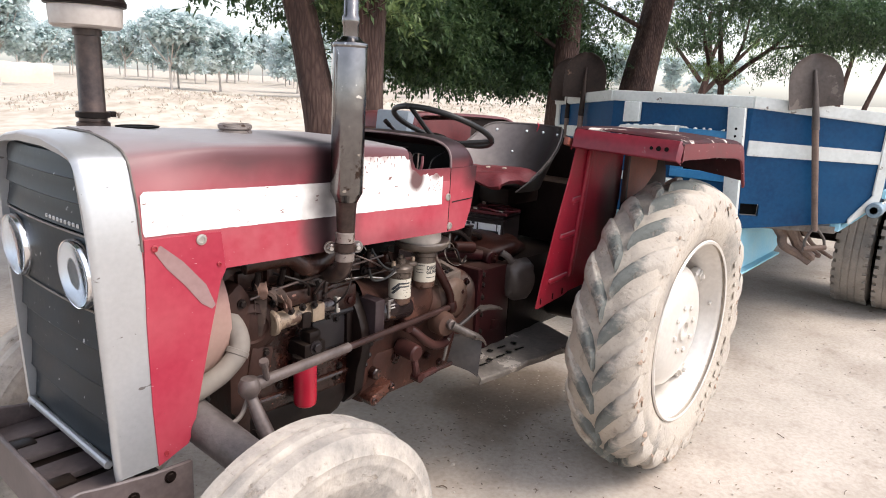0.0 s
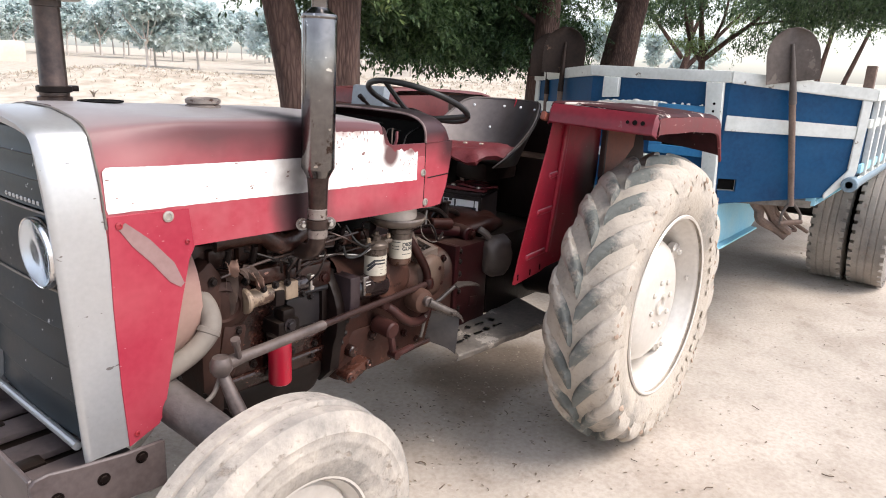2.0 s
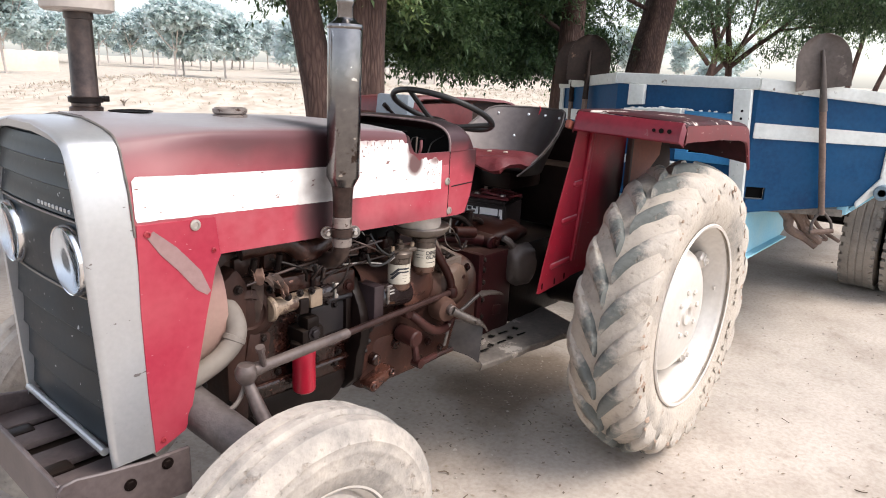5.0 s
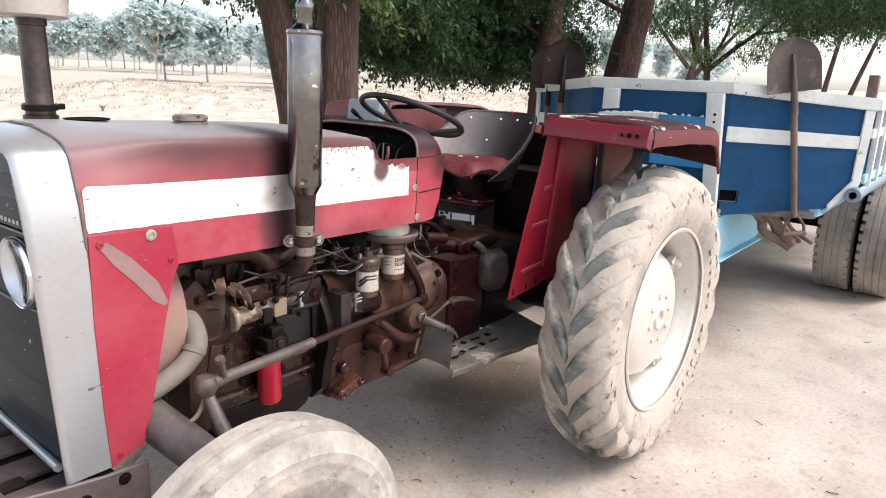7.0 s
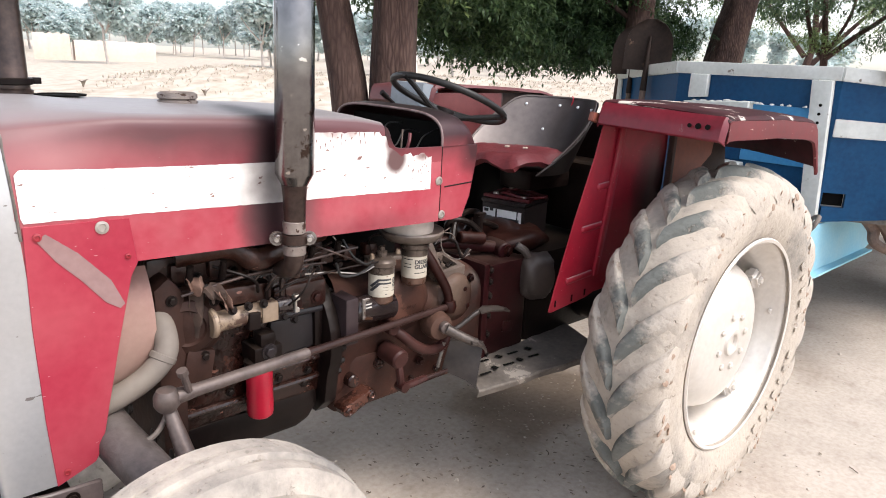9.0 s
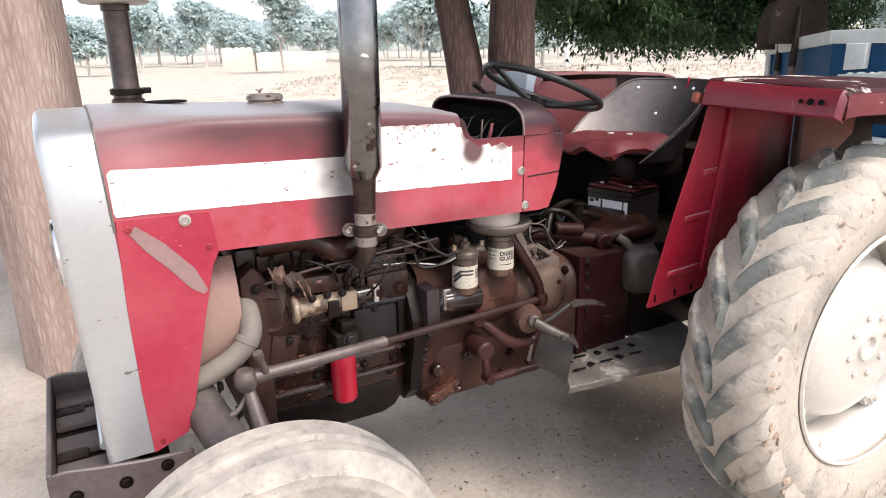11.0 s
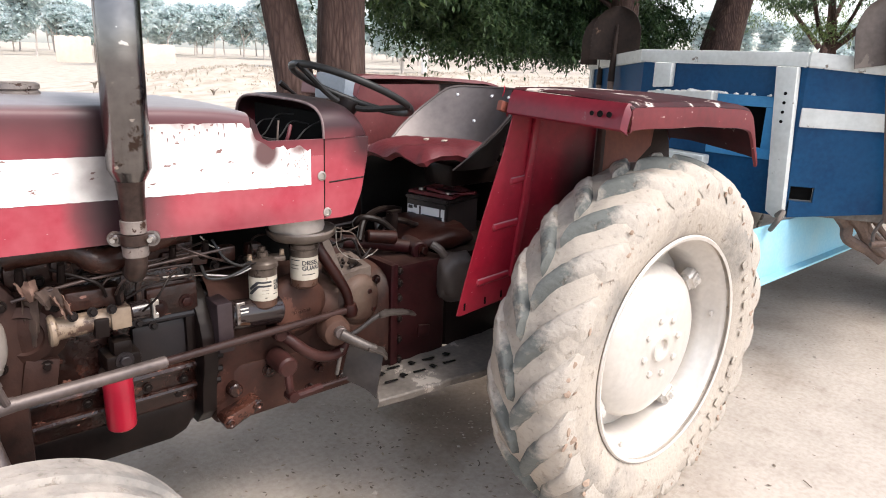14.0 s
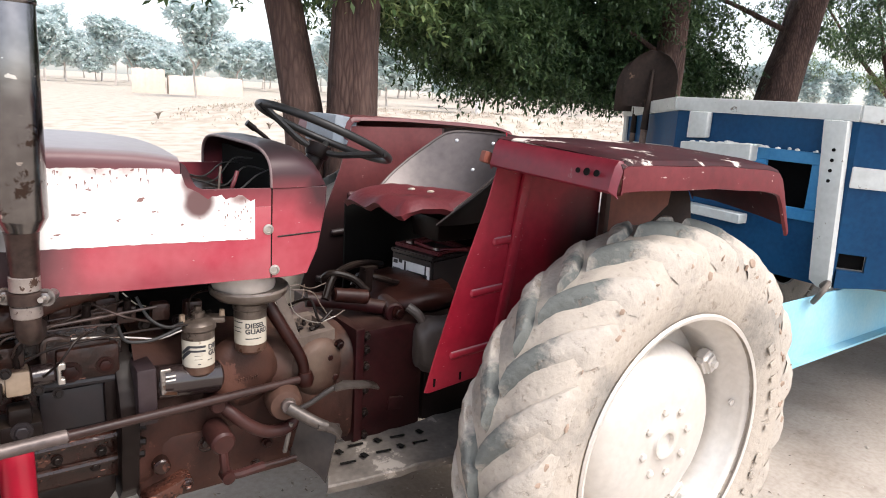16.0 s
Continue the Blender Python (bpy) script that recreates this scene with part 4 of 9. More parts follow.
            prism(bm, [(-1.868, 1.118), (-1.852, 1.130), (-1.800, 1.085), (-1.745, 1.020), (-1.722, 0.965), (-1.732, 0.957), (-1.758, 0.975), (-1.80, 1.03), (-1.84, 1.075)], "y", y - 0.0098, y - 0.0088)
            part("scraped_streak", bm, M_bare, side, "streak scraped to grey primer")
        for x, z, r in ((-1.753, 1.130, 0.013), (-1.709, 1.064, 0.006), (-1.862, 0.625, 0.007), (-1.866, 1.125, 0.008)):
            bm = B()
            m, _ = aim((x, y - 0.0085 * s, z), (x, y - s, z))
            lathe(bm, [(r, 0.0), (r, 0.003), (r * 0.6, 0.004), (r * 0.5, 0.0015)], m, 18)
            part("panel_screw", bm, M_steel if r > 0.01 else M_fender, side)
    # front carrier tray under the grille
    bm = B()
    t0, zb = -2.100, 0.535
    o = [(-1.80, 0.585), (-1.90, 0.590), (-2.00, 0.604), (-2.06, 0.616), (-2.09, 0.612), (t0, 0.60), (t0, 0.49), (-1.80, 0.46)]
    prism(bm, o, "y", SIDE - 0.016, SIDE - 0.004, 0.003, 1)
    prism(bm, o, "y", FAR + 0.004, FAR + 0.016, 0.003, 1)
    box(bm, (t0 + 0.006, CY, 0.552), (0.012, 0.534, 0.12), (0, 0, 0), 0.003, 1)
    tray = part("front_carrier", bm, M_carrier, tractor, "dark red front carrier frame")
    bm = B()
    box(bm, (-1.97, CY, zb), (0.25, 0.50, 0.014), (0, 0, 0), 0.002, 1)
    for y in (CY - 0.12, CY + 0.12):
        box(bm, (-2.05, y, zb + 0.02), (0.07, 0.05, 0.03), (0, 0, 0), 0.008)
    part("tray_floor", bm, M_dark, tray, "grimy steel tray floor")
    for y in (CY - 0.19, CY - 0.06, CY + 0.08, CY + 0.2):
        bm = B()
        box(bm, (-2.00, y, zb + 0.022), (0.17, 0.085, 0.018), (0, 0, 0), 0.006)
        part("floor_bar", bm, M_carrier, tray)
    for x in (-1.86, -1.95, -2.05):
        bm = B()
        bolt(bm, (x, SIDE - 0.016, 0.565 if x > -1.9 else 0.55), (0, -1, 0), 0.010, 0.006)
        part("frame_bolt", bm, M_dark, tray)


M_carrier = surface("brown_frame_paint", (0.045, 0.032, 0.032), (0.10, 0.076, 0.073), 0.5, big=7, amount=0.35, dust=(0.3, 0.24, 0.22), dust_amount=0.3, bump=0.2)
M_bare = surface("bare_primer", (0.19, 0.105, 0.10), (0.26, 0.16, 0.15), 0.55, big=12, bump=0.05)
build_nose()


def build_exhaust():
    # elbow, clamp, tapered foot, silencer, tail pipe: leaning a hair backwards
    x, y = -1.352, -0.246
    bm = B()
    lathe(bm, [(0.026, 1.186), (0.030, 1.187), (0.0415, 1.208), (0.0440, 1.213), (0.0440, 1.592), (0.0425, 1.597), (0.030, 1.604), (0.023, 1.612)],
          Matrix.Translation((x, y, 0)) @ Matrix.Shear("XY", 4, (0.012, 0.0)) @ Matrix.Translation((-0.012 * 1.1, 0, 0)), 40)
    ex = part("exhaust_silencer", bm, M_muffler, tractor, "browned steel vertical exhaust silencer")
    bm = B()
    lathe(bm, [(0.0235, 1.085), (0.0250, 1.11), (0.0270, 1.16), (0.0290, 1.183), (0.0305, 1.187), (0.027, 1.188)], Matrix.Translation((x, y, 0)), 32)
    part("silencer_foot", bm, M_sootfoot, ex, "scorched rusty pipe foot below the silencer")
    bm = B()
    lathe(bm, [(0.020, 1.60), (0.020, 1.64), (0.0225, 1.645), (0.0225, 1.66), (0.019, 1.665), (0.019, 2.15), (0.016, 2.15), (0.016, 2.1), (0.0, 2.1)],
          Matrix.Translation((x, y, 0)) @ Matrix.Shear("XY", 4, (0.012, 0.0)) @ Matrix.Translation((-0.012 * 1.1, 0, 0)), 24)
    part("tail_pipe", bm, M_muffler, ex, "thin steel tail pipe")
    bm = B()
    lathe(bm, [(0.0445, 1.585), (0.0457, 1.588), (0.0457, 1.592), (0.0445, 1.596)], Matrix.Translation((x + 0.006, y, 0)), 40, True)
    part("rolled_seam", bm, M_muffler, ex)
    bm = B()
    lathe(bm, [(0.024, 1.022), (0.0265, 1.024), (0.0275, 1.046), (0.024, 1.048)], Matrix.Translation((x - 0.002, y, 0)), 28, True)
    lathe(bm, [(0.0235, 1.074), (0.0265, 1.076), (0.0265, 1.102), (0.0235, 1.104)], Matrix.Translation((x - 0.002, y, 0)), 28, True)
    clamp = part("pipe_clamp", bm, M_clampsteel, ex, "bright steel pipe clamp")
    bm = B()
    lathe(bm, [(0.024, 1.048), (0.030, 1.050), (0.030, 1.072), (0.024, 1.074)], Matrix.Translation((x - 0.002, y, 0)), 28, True)
    box(bm, (x - 0.002, y + 0.004, 1.061), (0.084, 0.016, 0.022), (0, 0, -30), 0.005)
    part("clamp_band", bm, M_sootfoot, clamp, "rust-blackened clamp band")
    for bx, by in ((-1.386, -0.222), (-1.322, -0.259)):
        side = Vector((-0.5, -0.866, 0.06))
        p = Vector((bx, by, 1.060))
        bm = B()
        rod(bm, p - side * 0.03, p, 0.011, 0.011, 14)
        bolt(bm, p, side, 0.0115, 0.009)
        part("clamp_nut", bm, M_boltsteel, clamp)
        bm = B()
        rod(bm, p + side * 0.008, p + side * 0.024, 0.0062, 0.0055, 10)
        part("clamp_stud", bm, M_steel, clamp)
    bm = B()
    tube(bm, [(x - 0.002, y, 1.09), (x - 0.002, y, 1.02), (x, y + 0.02, 0.985), (x + 0.01, y + 0.07, 0.965), (x + 0.02, y + 0.14, 0.965)], 0.0232, 20)
    part("exhaust_elbow", bm, M_pipe, ex)
    # intake stack with its bowl
    bm = B()
    ix, iy = -1.792, 0.238
    lathe(bm, [(0.040, 1.345), (0.040, 1.366), (0.034, 1.370), (0.034, 1.385), (0.0315, 1.39), (0.030, 1.58), (0.034, 1.581), (0.034, 1.597)], Matrix.Translation((ix, iy, 0)), 32)
    stack = part("intake_pipe", bm, M_pipe, tractor, "dark brown air intake stack")
    bm = B()
    lathe(bm, [(0.038, 1.378), (0.041, 1.38), (0.041, 1.392), (0.038, 1.394)], Matrix.Translation((ix, iy, 0)), 28, True)
    box(bm, (ix + 0.045, iy, 1.387), (0.025, 0.015, 0.015), (0, 0, 0), 0.003)
    part("stack_clamp", bm, M_dark, stack)
    bm = B()
    lathe(bm, [(0.0, 1.596), (0.075, 1.598), (0.083, 1.604), (0.086, 1.645), (0.084, 1.652)], Matrix.Translation((ix, iy, 0)), 40)
    part("precleaner_bowl", bm, M_bowlglass, stack, "dusty translucent pre-cleaner bowl")
    bm = B()
    lathe(bm, [(0.084, 1.650), (0.094, 1.652), (0.096, 1.662), (0.080, 1.69), (0.04, 1.705), (0.0, 1.708)], Matrix.Translation((ix, iy, 0)), 40)
    part("precleaner_lid", bm, M_dark, stack)


M_sootfoot = surface("scorched_foot_pipe", (0.020, 0.012, 0.010), (0.075, 0.046, 0.037), 0.38, metal=0.5, big=16, fine=80, wear=(0.20, 0.15, 0.12), wear_at=0.63, wear_scale=24, bump=0.3)
M_bowlglass = surface("dusty_bowl_plastic", (0.33, 0.285, 0.25), (0.46, 0.41, 0.37), 0.35, big=9, dust=(0.3, 0.24, 0.2), dust_amount=0.4, bump=0.03)
build_exhaust()


def casting(bm, sections, e=0.45, seg=36, rough=0.004, seed=0.0):
    """A lumpy cast body lofted along x: (x, half width, bottom, top)."""
    rows = []
    for x, hw, z0, z1 in sections:
        row = []
        for k in range(seg + 1):
            a = 2 * math.pi * (k % seg) / seg
            c, q = math.cos(a), math.sin(a)
            y, z = CY + hw * math.copysign(abs(c) ** e, c), (z0 + z1) / 2 + (z1 - z0) / 2 * math.copysign(abs(q) ** e, q)
            d = rough * noise.noise((x * 9 + seed, y * 14, z * 14))
            row.append(Vector((x, y + d * math.copysign(1, c), z + d * math.copysign(1, q))))
        rows.append(row)
    sheet(bm, rows)
    bmesh.ops.remove_doubles(bm, verts=bm.verts, dist=1e-5)
    return bm


def crumple(bm, centre, w, h, lean, seed, folds=2.0):
    """A hanging strip of crumpled cloth."""
    g = random.Random(seed)
    ph = g.uniform(0, 6)
    rows = []
    for i in range(9):
        v = i / 8
        row = []
        for k in range(7):
            u = k / 6 - 0.5
            d = 0.012 * math.sin(folds * 6.3 * u + ph + 2 * v) + 0.002 * g.uniform(-1, 1)
            row.append(Vector((centre[0] + w * u * (1 - 0.35 * v) + lean[0] * v + 0.0015 * g.uniform(-1, 1), centre[1] - 0.012 * math.sin(3.1 * v) + d + lean[1] * v, centre[2] - h * v + 0.002 * g.uniform(-1, 1))))
        rows.append(row)
    sheet(bm, rows, 0.0015)
    return bm


def build_engine():
    bm = B()
    box(bm, (-1.395, CY, 0.735), (0.47, 0.29, 0.39), (0, 0, 0), 0.02)
    eng = part("engine_block", bm, M_oily, tractor, "oily dark brown engine block")
    for z, r in ((0.595, 0.009), (0.655, 0.012)):
        bm = B()
        rod(bm, (-1.62, CY - 0.147, z), (-1.17, CY - 0.147, z), r, seg=8)
        part("casting_rib", bm, M_oily, eng)
    bm = B()
    rod(bm, (-1.34, -0.092, 0.811), (-1.18, -0.092, 0.806), 0.011, seg=10)
    part("casting_rib", bm, M_greycover, eng)
    for x, z in ((-1.60, 0.63), (-1.45, 0.625), (-1.31, 0.622), (-1.22, 0.62), (-1.235, 0.585), (-1.52, 0.70)):
        bm = B()
        bolt(bm, (x, CY - 0.147, z), (0, -1, 0), 0.008, 0.008)
        part("block_bolt", bm, M_dark, eng)
    bm = B()
    box(bm, (-1.27, -0.082, 0.745), (0.135, 0.014, 0.10), (0, 0, 0), 0.012)
    part("tappet_cover", bm, M_greycover, eng, "grimy grey cover plate")
    bm = B()
    box(bm, (-1.195, -0.085, 0.75), (0.03, 0.03, 0.11), (0, 0, 0), 0.01)
    part("cover_boss", bm, M_dark, eng)
    bm = B()
    box(bm, (-1.237, -0.085, 0.852), (0.125, 0.035, 0.075), (0, 0, 0), 0.008)
    inj = part("pump_mounting", bm, M_blockbrown, eng, "brown cast mounting block")
    for x, z, r in ((-1.275, 0.838, 0.016), (-1.205, 0.842, 0.013)):
        bm = B()
        bolt(bm, (x, -0.103, z), (0, -1, 0), r, 0.008)
        part("plug", bm, M_gear, inj)
    bm = B()
    box(bm, (-1.395, CY + 0.01, 0.965), (0.47, 0.28, 0.08), (0, 0, 0), 0.012)
    part("cylinder_head", bm, M_blockbrown, eng)
    for i in range(5):
        bm = B()
        box(bm, (-1.56 + i * 0.092, CY - 0.135, 0.965), (0.045, 0.03, 0.05), (0, 0, 0), 0.010)
        port = part("head_port", bm, M_blockbrown, eng)
        bm = B()
        bolt(bm, (-1.515 + i * 0.092, CY - 0.132, 0.945), (0, -1, 0), 0.009, 0.012)
        part("head_bolt", bm, M_dark, port)
    bm = B()
    box(bm, (-1.395, CY + 0.02, 1.035), (0.42, 0.16, 0.07), (0, 0, 0), 0.02)
    part("rocker_cover", bm, M_blockbrown, eng)
    # exhaust ports with dark gaps under the bonnet, behind the lines
    for i in range(4):
        bm = B()
        box(bm, (-1.225 + 0.075 * i, -0.055, 0.945 - 0.004 * i), (0.042, 0.035, 0.042), (0, 3, 0), 0.008)
        port = part("rear_port", bm, M_blockbrown, eng)
        bm = B()
        bolt(bm, (-1.188 + 0.075 * i, -0.066, 0.912), (0, -1, 0), 0.009, 0.012)
        part("port_bolt", bm, M_dark, port)
    bm = B()
    prism(bm, [(-1.325, 0.80), (-1.19, 0.792), (-1.19, 0.895), (-1.255, 0.90), (-1.325, 0.885)], "y", -0.088, -0.070, 0.006, 2)
    plate = part("block_face", bm, M_blockbrown, eng, "rust-brown cast face with a raised plug")
    bm = B()
    lathe(bm, [(0.020, 0.0), (0.020, 0.008), (0.015, 0.010), (0.013, 0.005), (0.0, 0.005)], aim((-1.215, -0.087, 0.842), (-1.215, -0.2, 0.842))[0], 18)
    part("core_plug", bm, M_gear, plate)
    bm = B()
    o = [(-1.63, 0.555), (-1.19, 0.555), (-1.19, 0.51), (-1.22, 0.47), (-1.26, 0.455), (-1.60, 0.455), (-1.63, 0.48)]
    prism(bm, o, "y", CY - 0.15, CY + 0.15, 0.015)
    part("oil_sump", bm, M_dark, eng, "oily black sump")
    # muddy timing case with its round pump drive cover
    bm = B()
    prism(bm, [(-1.64, 0.50), (-1.575, 0.50), (-1.565, 0.93), (-1.60, 0.98), (-1.64, 0.95)], "y", CY - 0.19, CY + 0.19, 0.02)
    lathe(bm, [(0.0, 0), (0.085, 0), (0.09, 0.02), (0.07, 0.045), (0.0, 0.05)], pose(-1.64, -0.04, 0.83, 0, -90, 0), 28)
    tim = part("timing_cover", bm, M_mudcase, eng, "muddy brown timing case")
    bm = B()
    lathe(bm, [(0.088, 0.0), (0.086, 0.02), (0.070, 0.034), (0.066, 0.045), (0.045, 0.052), (0.04, 0.045), (0.0, 0.048)], pose(-1.552, -0.075, 0.845, 90, 0, -20), 30)
    part("drive_cover", bm, M_mudcase, tim)
    bm = B()
    box(bm, (-1.545, -0.10, 0.735), (0.075, 0.05, 0.10), (0, 12, 0), 0.015)
    part("case_foot", bm, M_mudcase, tim)
    for x, z in ((-1.60, 0.92), (-1.50, 0.90), (-1.615, 0.78), (-1.53, 0.765)):
        bm = B()
        bolt(bm, (x, -0.122, z), (0, -1, 0), 0.009, 0.010)
        part("case_bolt", bm, M_dark, tim)
    # injection pump, pale alloy, with its dark head and governor box
    py, pz = -0.135, 0.853
    bm = B()
    rod(bm, (-1.512, py, pz - 0.003), (-1.352, py, pz + 0.002), 0.0255, 0.0235, 24, 0.004)
    rod(bm, (-1.522, py, pz - 0.003), (-1.506, py, pz - 0.003), 0.036, 0.036, 24, 0.004)
    box(bm, (-1.375, py - 0.004, pz + 0.002), (0.045, 0.05, 0.052), (0, 0, 0), 0.006)
    pump = part("injection_pump", bm, M_brass, tractor, "pale alloy fuel injection pump")
    bm = B()
    box(bm, (-1.418, py - 0.018, pz - 0.012), (0.032, 0.026, 0.045), (0, 4, 0), 0.006)
    part("pump_plate", bm, M_dark, pump)
    bm = B()
    rod(bm, (-1.352, py, pz + 0.003), (-1.306, py, pz + 0.004), 0.0235, 0.0225, 22, 0.004)
    part("pump_head", bm, M_starter, pump, "glossy black pump head")
    bm = B()
    prism(bm, [(-1.304, 0.835), (-1.290, 0.835), (-1.290, 0.848), (-1.297, 0.848), (-1.297, 0.868), (-1.288, 0.868), (-1.288, 0.882), (-1.304, 0.882)], "y", py - 0.024, py - 0.006, 0.002, 1)
    part("pump_clip", bm, M_steel, pump, "bright bent clip")
    bm = B()
    box(bm, (-1.42, -0.115, 0.905), (0.125, 0.05, 0.046), (0, 2, 0), 0.008)
    part("governor_housing", bm, M_blockbrown, pump, "dusty brown governor housing")
    for dx, dy, dz in ((-0.115, -0.03, 0.03), (-0.075, -0.03, 0.032), (-0.035, -0.03, 0.03), (0.02, -0.028, -0.018), (0.055, -0.02, -0.036)):
        bm = B()
        bolt(bm, (-1.36 + dx, py + dy, pz + dz), (0, -1, 0.2), 0.0075, 0.010)
        part("pump_bolt", bm, M_dark, pump)
    bm = B()
    tube(bm, [(-1.372, py - 0.005, 0.88), (-1.375, py - 0.012, 0.91), (-1.366, py - 0.016, 0.925), (-1.37, py - 0.01, 0.945)], 0.006, 8)
    part("stop_lever", bm, M_dark, pump)
    for k, (c, w, h, lean) in enumerate((((-1.552, -0.135, 0.972), 0.040, 0.045, (0.01, 0.0)), ((-1.52, -0.145, 0.950), 0.05, 0.04, (0.015, -0.01)), ((-1.500, -0.152, 0.935), 0.022, 0.055, (0.02, -0.005)), ((-1.54, -0.12, 0.93), 0.045, 0.12, (-0.005, 0.01)))):
        bm = B()
        crumple(bm, c, w, h, lean, 30 + k, 1.2)
        part("rag", bm, M_rag if k % 2 else M_ragpale, pump, "torn oily rag tied over the pump", smooth=60)
    # red oil filter and its head
    bm = B()
    lathe(bm, [(0.0, 0.556), (0.027, 0.557), (0.0325, 0.562), (0.034, 0.57), (0.034, 0.69), (0.032, 0.697), (0.032, 0.702)], Matrix.Translation((-1.388, -0.118, 0)), 32)
    part("oil_filter", bm, M_redcan, tractor, "bright red spin-on oil filter")
    bm = B()
    box(bm, (-1.375, -0.11, 0.735), (0.08, 0.08, 0.05), (0, 0, 0), 0.012)
    lathe(bm, [(0.036, 0.70), (0.038, 0.706), (0.038, 0.716), (0.03, 0.722)], Matrix.Translation((-1.388, -0.118, 0)), 28)
    box(bm, (-1.375, -0.125, 0.775), (0.045, 0.05, 0.04), (0, 0, 0), 0.012)
    head = part("filter_head", bm, M_dark, tractor)
    bm = B()
    bolt(bm, (-1.375, -0.150, 0.745), (0, -1, 0), 0.014, 0.012)
    part("head_plug", bm, M_greycover, head)
    # bell housing flange and starter
    bm = B()
    o = []
    for k in range(25):
        a = math.pi * (-0.14 + 1.28 * k / 24)
        o.append((CY + 0.215 * math.cos(a), 0.70 + 0.205 * math.sin(a)))
    o = o + [(CY - 0.18, 0.52), (CY - 0.13, 0.47), (CY + 0.13, 0.47), (CY + 0.18, 0.52)]
    prism(bm, o, "x", -1.186, -1.146, 0.006)
    bell = part("bell_housing", bm, M_dark, tractor, "dark bell housing flange")
    for k in range(9):
        a = math.pi * (0.60 + 0.56 * k / 8)
        bm = B()
        bolt(bm, (-1.145, CY + 0.203 * math.cos(a), 0.70 + 0.192 * math.sin(a)), (1, -0.3, 0), 0.009, 0.012)
        part("flange_bolt", bm, M_dark, bell)
    bm = B()
    rod(bm, (-1.115, -0.128, 0.788), (-0.955, -0.110, 0.768), 0.041, 0.040, 28, 0.008)
    st = part("starter_motor", bm, M_starter, tractor, "black starter motor with a shiny case")
    bm = B()
    box(bm, (-1.132, -0.125, 0.772), (0.042, 0.085, 0.135), (0, 0, 0), 0.006)
    part("starter_flange", bm, M_flangegrey, st, "mauve-grey starter flange plate")
    bm = B()
    prism(bm, [(-1.106, 0.775), (-1.106, 0.836), (-1.082, 0.836), (-1.082, 0.828), (-1.095, 0.828), (-1.095, 0.782), (-1.070, 0.776), (-1.070, 0.768)], "y", -0.178, -0.171, 0.002, 1)
    part("starter_bracket", bm, M_boltsteel, st)
    for z in (0.805, 0.815):
        bm = B()
        rod(bm, (-1.094, -0.172, z), (-1.072, -0.172, z), 0.0025, seg=6)
        part("terminal_stud", bm, M_steel, st)
    # clutch casing and gearbox, dusty brown castings
    bm = B()
    casting(bm, [(-1.146, 0.185, 0.475, 0.895), (-1.10, 0.172, 0.48, 0.87), (-1.04, 0.160, 0.485, 0.845), (-0.98, 0.158, 0.485, 0.832), (-0.92, 0.162, 0.48, 0.828), (-0.86, 0.165, 0.475, 0.825), (-0.80, 0.172, 0.47, 0.815),
                 (-0.74, 0.178, 0.47, 0.806), (-0.68, 0.180, 0.475, 0.808), (-0.625, 0.185, 0.48, 0.815), (-0.612, 0.20, 0.475, 0.825), (-0.588, 0.20, 0.475, 0.825), (-0.586, 0.14, 0.5, 0.8)], seed=3.0)
    cas = part("clutch_casing", bm, M_casing, tractor, "dusty brown cast clutch casing", smooth=50)
    bm = B()
    lathe(bm, [(0.095, -0.02), (0.088, 0.012), (0.06, 0.022), (0.0, 0.024)], pose(-0.885, -0.085, 0.755, 90, 0, 0), 26)
    part("inspection_boss", bm, M_casing, cas, smooth=60)
    bm = B()
    lathe(bm, [(0.085, -0.03), (0.078, 0.018), (0.05, 0.030), (0.0, 0.032)], pose(-0.68, -0.09, 0.73, 90, 0, 0), 26)
    part("shaft_boss", bm, M_casing, cas, smooth=60)
    for k in range(9):
        bm = B()
        box(bm, (-0.905 + 0.006 * k, -0.110, 0.742 + 0.002 * (k % 3)), (0.004, 0.003, 0.008), (0, 10, 0), 0.001, 1)
        part("casting_mark", bm, M_casing, cas)
    for x, z in ((-0.625, 0.79), (-0.64, 0.70), (-0.655, 0.76), (-0.97, 0.63), (-0.83, 0.55), (-1.02, 0.70)):
        bm = B()
        bolt(bm, (x, CY - 0.178, z), (0, -1, 0), 0.010, 0.012)
        part("casing_stud", bm, M_gear, cas)
    bm = B()
    box(bm, (-0.472, CY, 0.655), (0.235, 0.40, 0.34), (0, 0, 0), 0.018)
    box(bm, (-0.575, CY, 0.655), (0.028, 0.42, 0.36), (0, 0, 0), 0.006)
    gear = part("gearbox", bm, M_maroon, tractor, "maroon gearbox casing with a dusty top")
    for z in (0.51, 0.58, 0.65, 0.72, 0.77, 0.81):
        bm = B()
        bolt(bm, (-0.555, CY - 0.203, z), (0.3, -1, 0), 0.010, 0.010)
        part("casing_bolt", bm, M_dark, gear)
    bm = B()
    box(bm, (-0.45, -0.132, 0.585), (0.05, 0.012, 0.04), (0, 10, 0), 0.006)
    part("casing_boss", bm, M_maroon, gear)
    bm = B()
    box(bm, (-0.02, CY, 0.66), (0.66, 0.40, 0.34), (0, 0, 0), 0.03)
    for q in (-1, 1):
        rod(bm, (0.027, CY + q * 0.19, 0.635), (0.027, CY + q * 0.62, 0.635), 0.12, 0.085, 24)
    part("rear_axle_casing", bm, M_dark, tractor, "grimy rear axle casing")
    # lift and brake linkage, hoses and clutter on the gearbox
    bm = B()
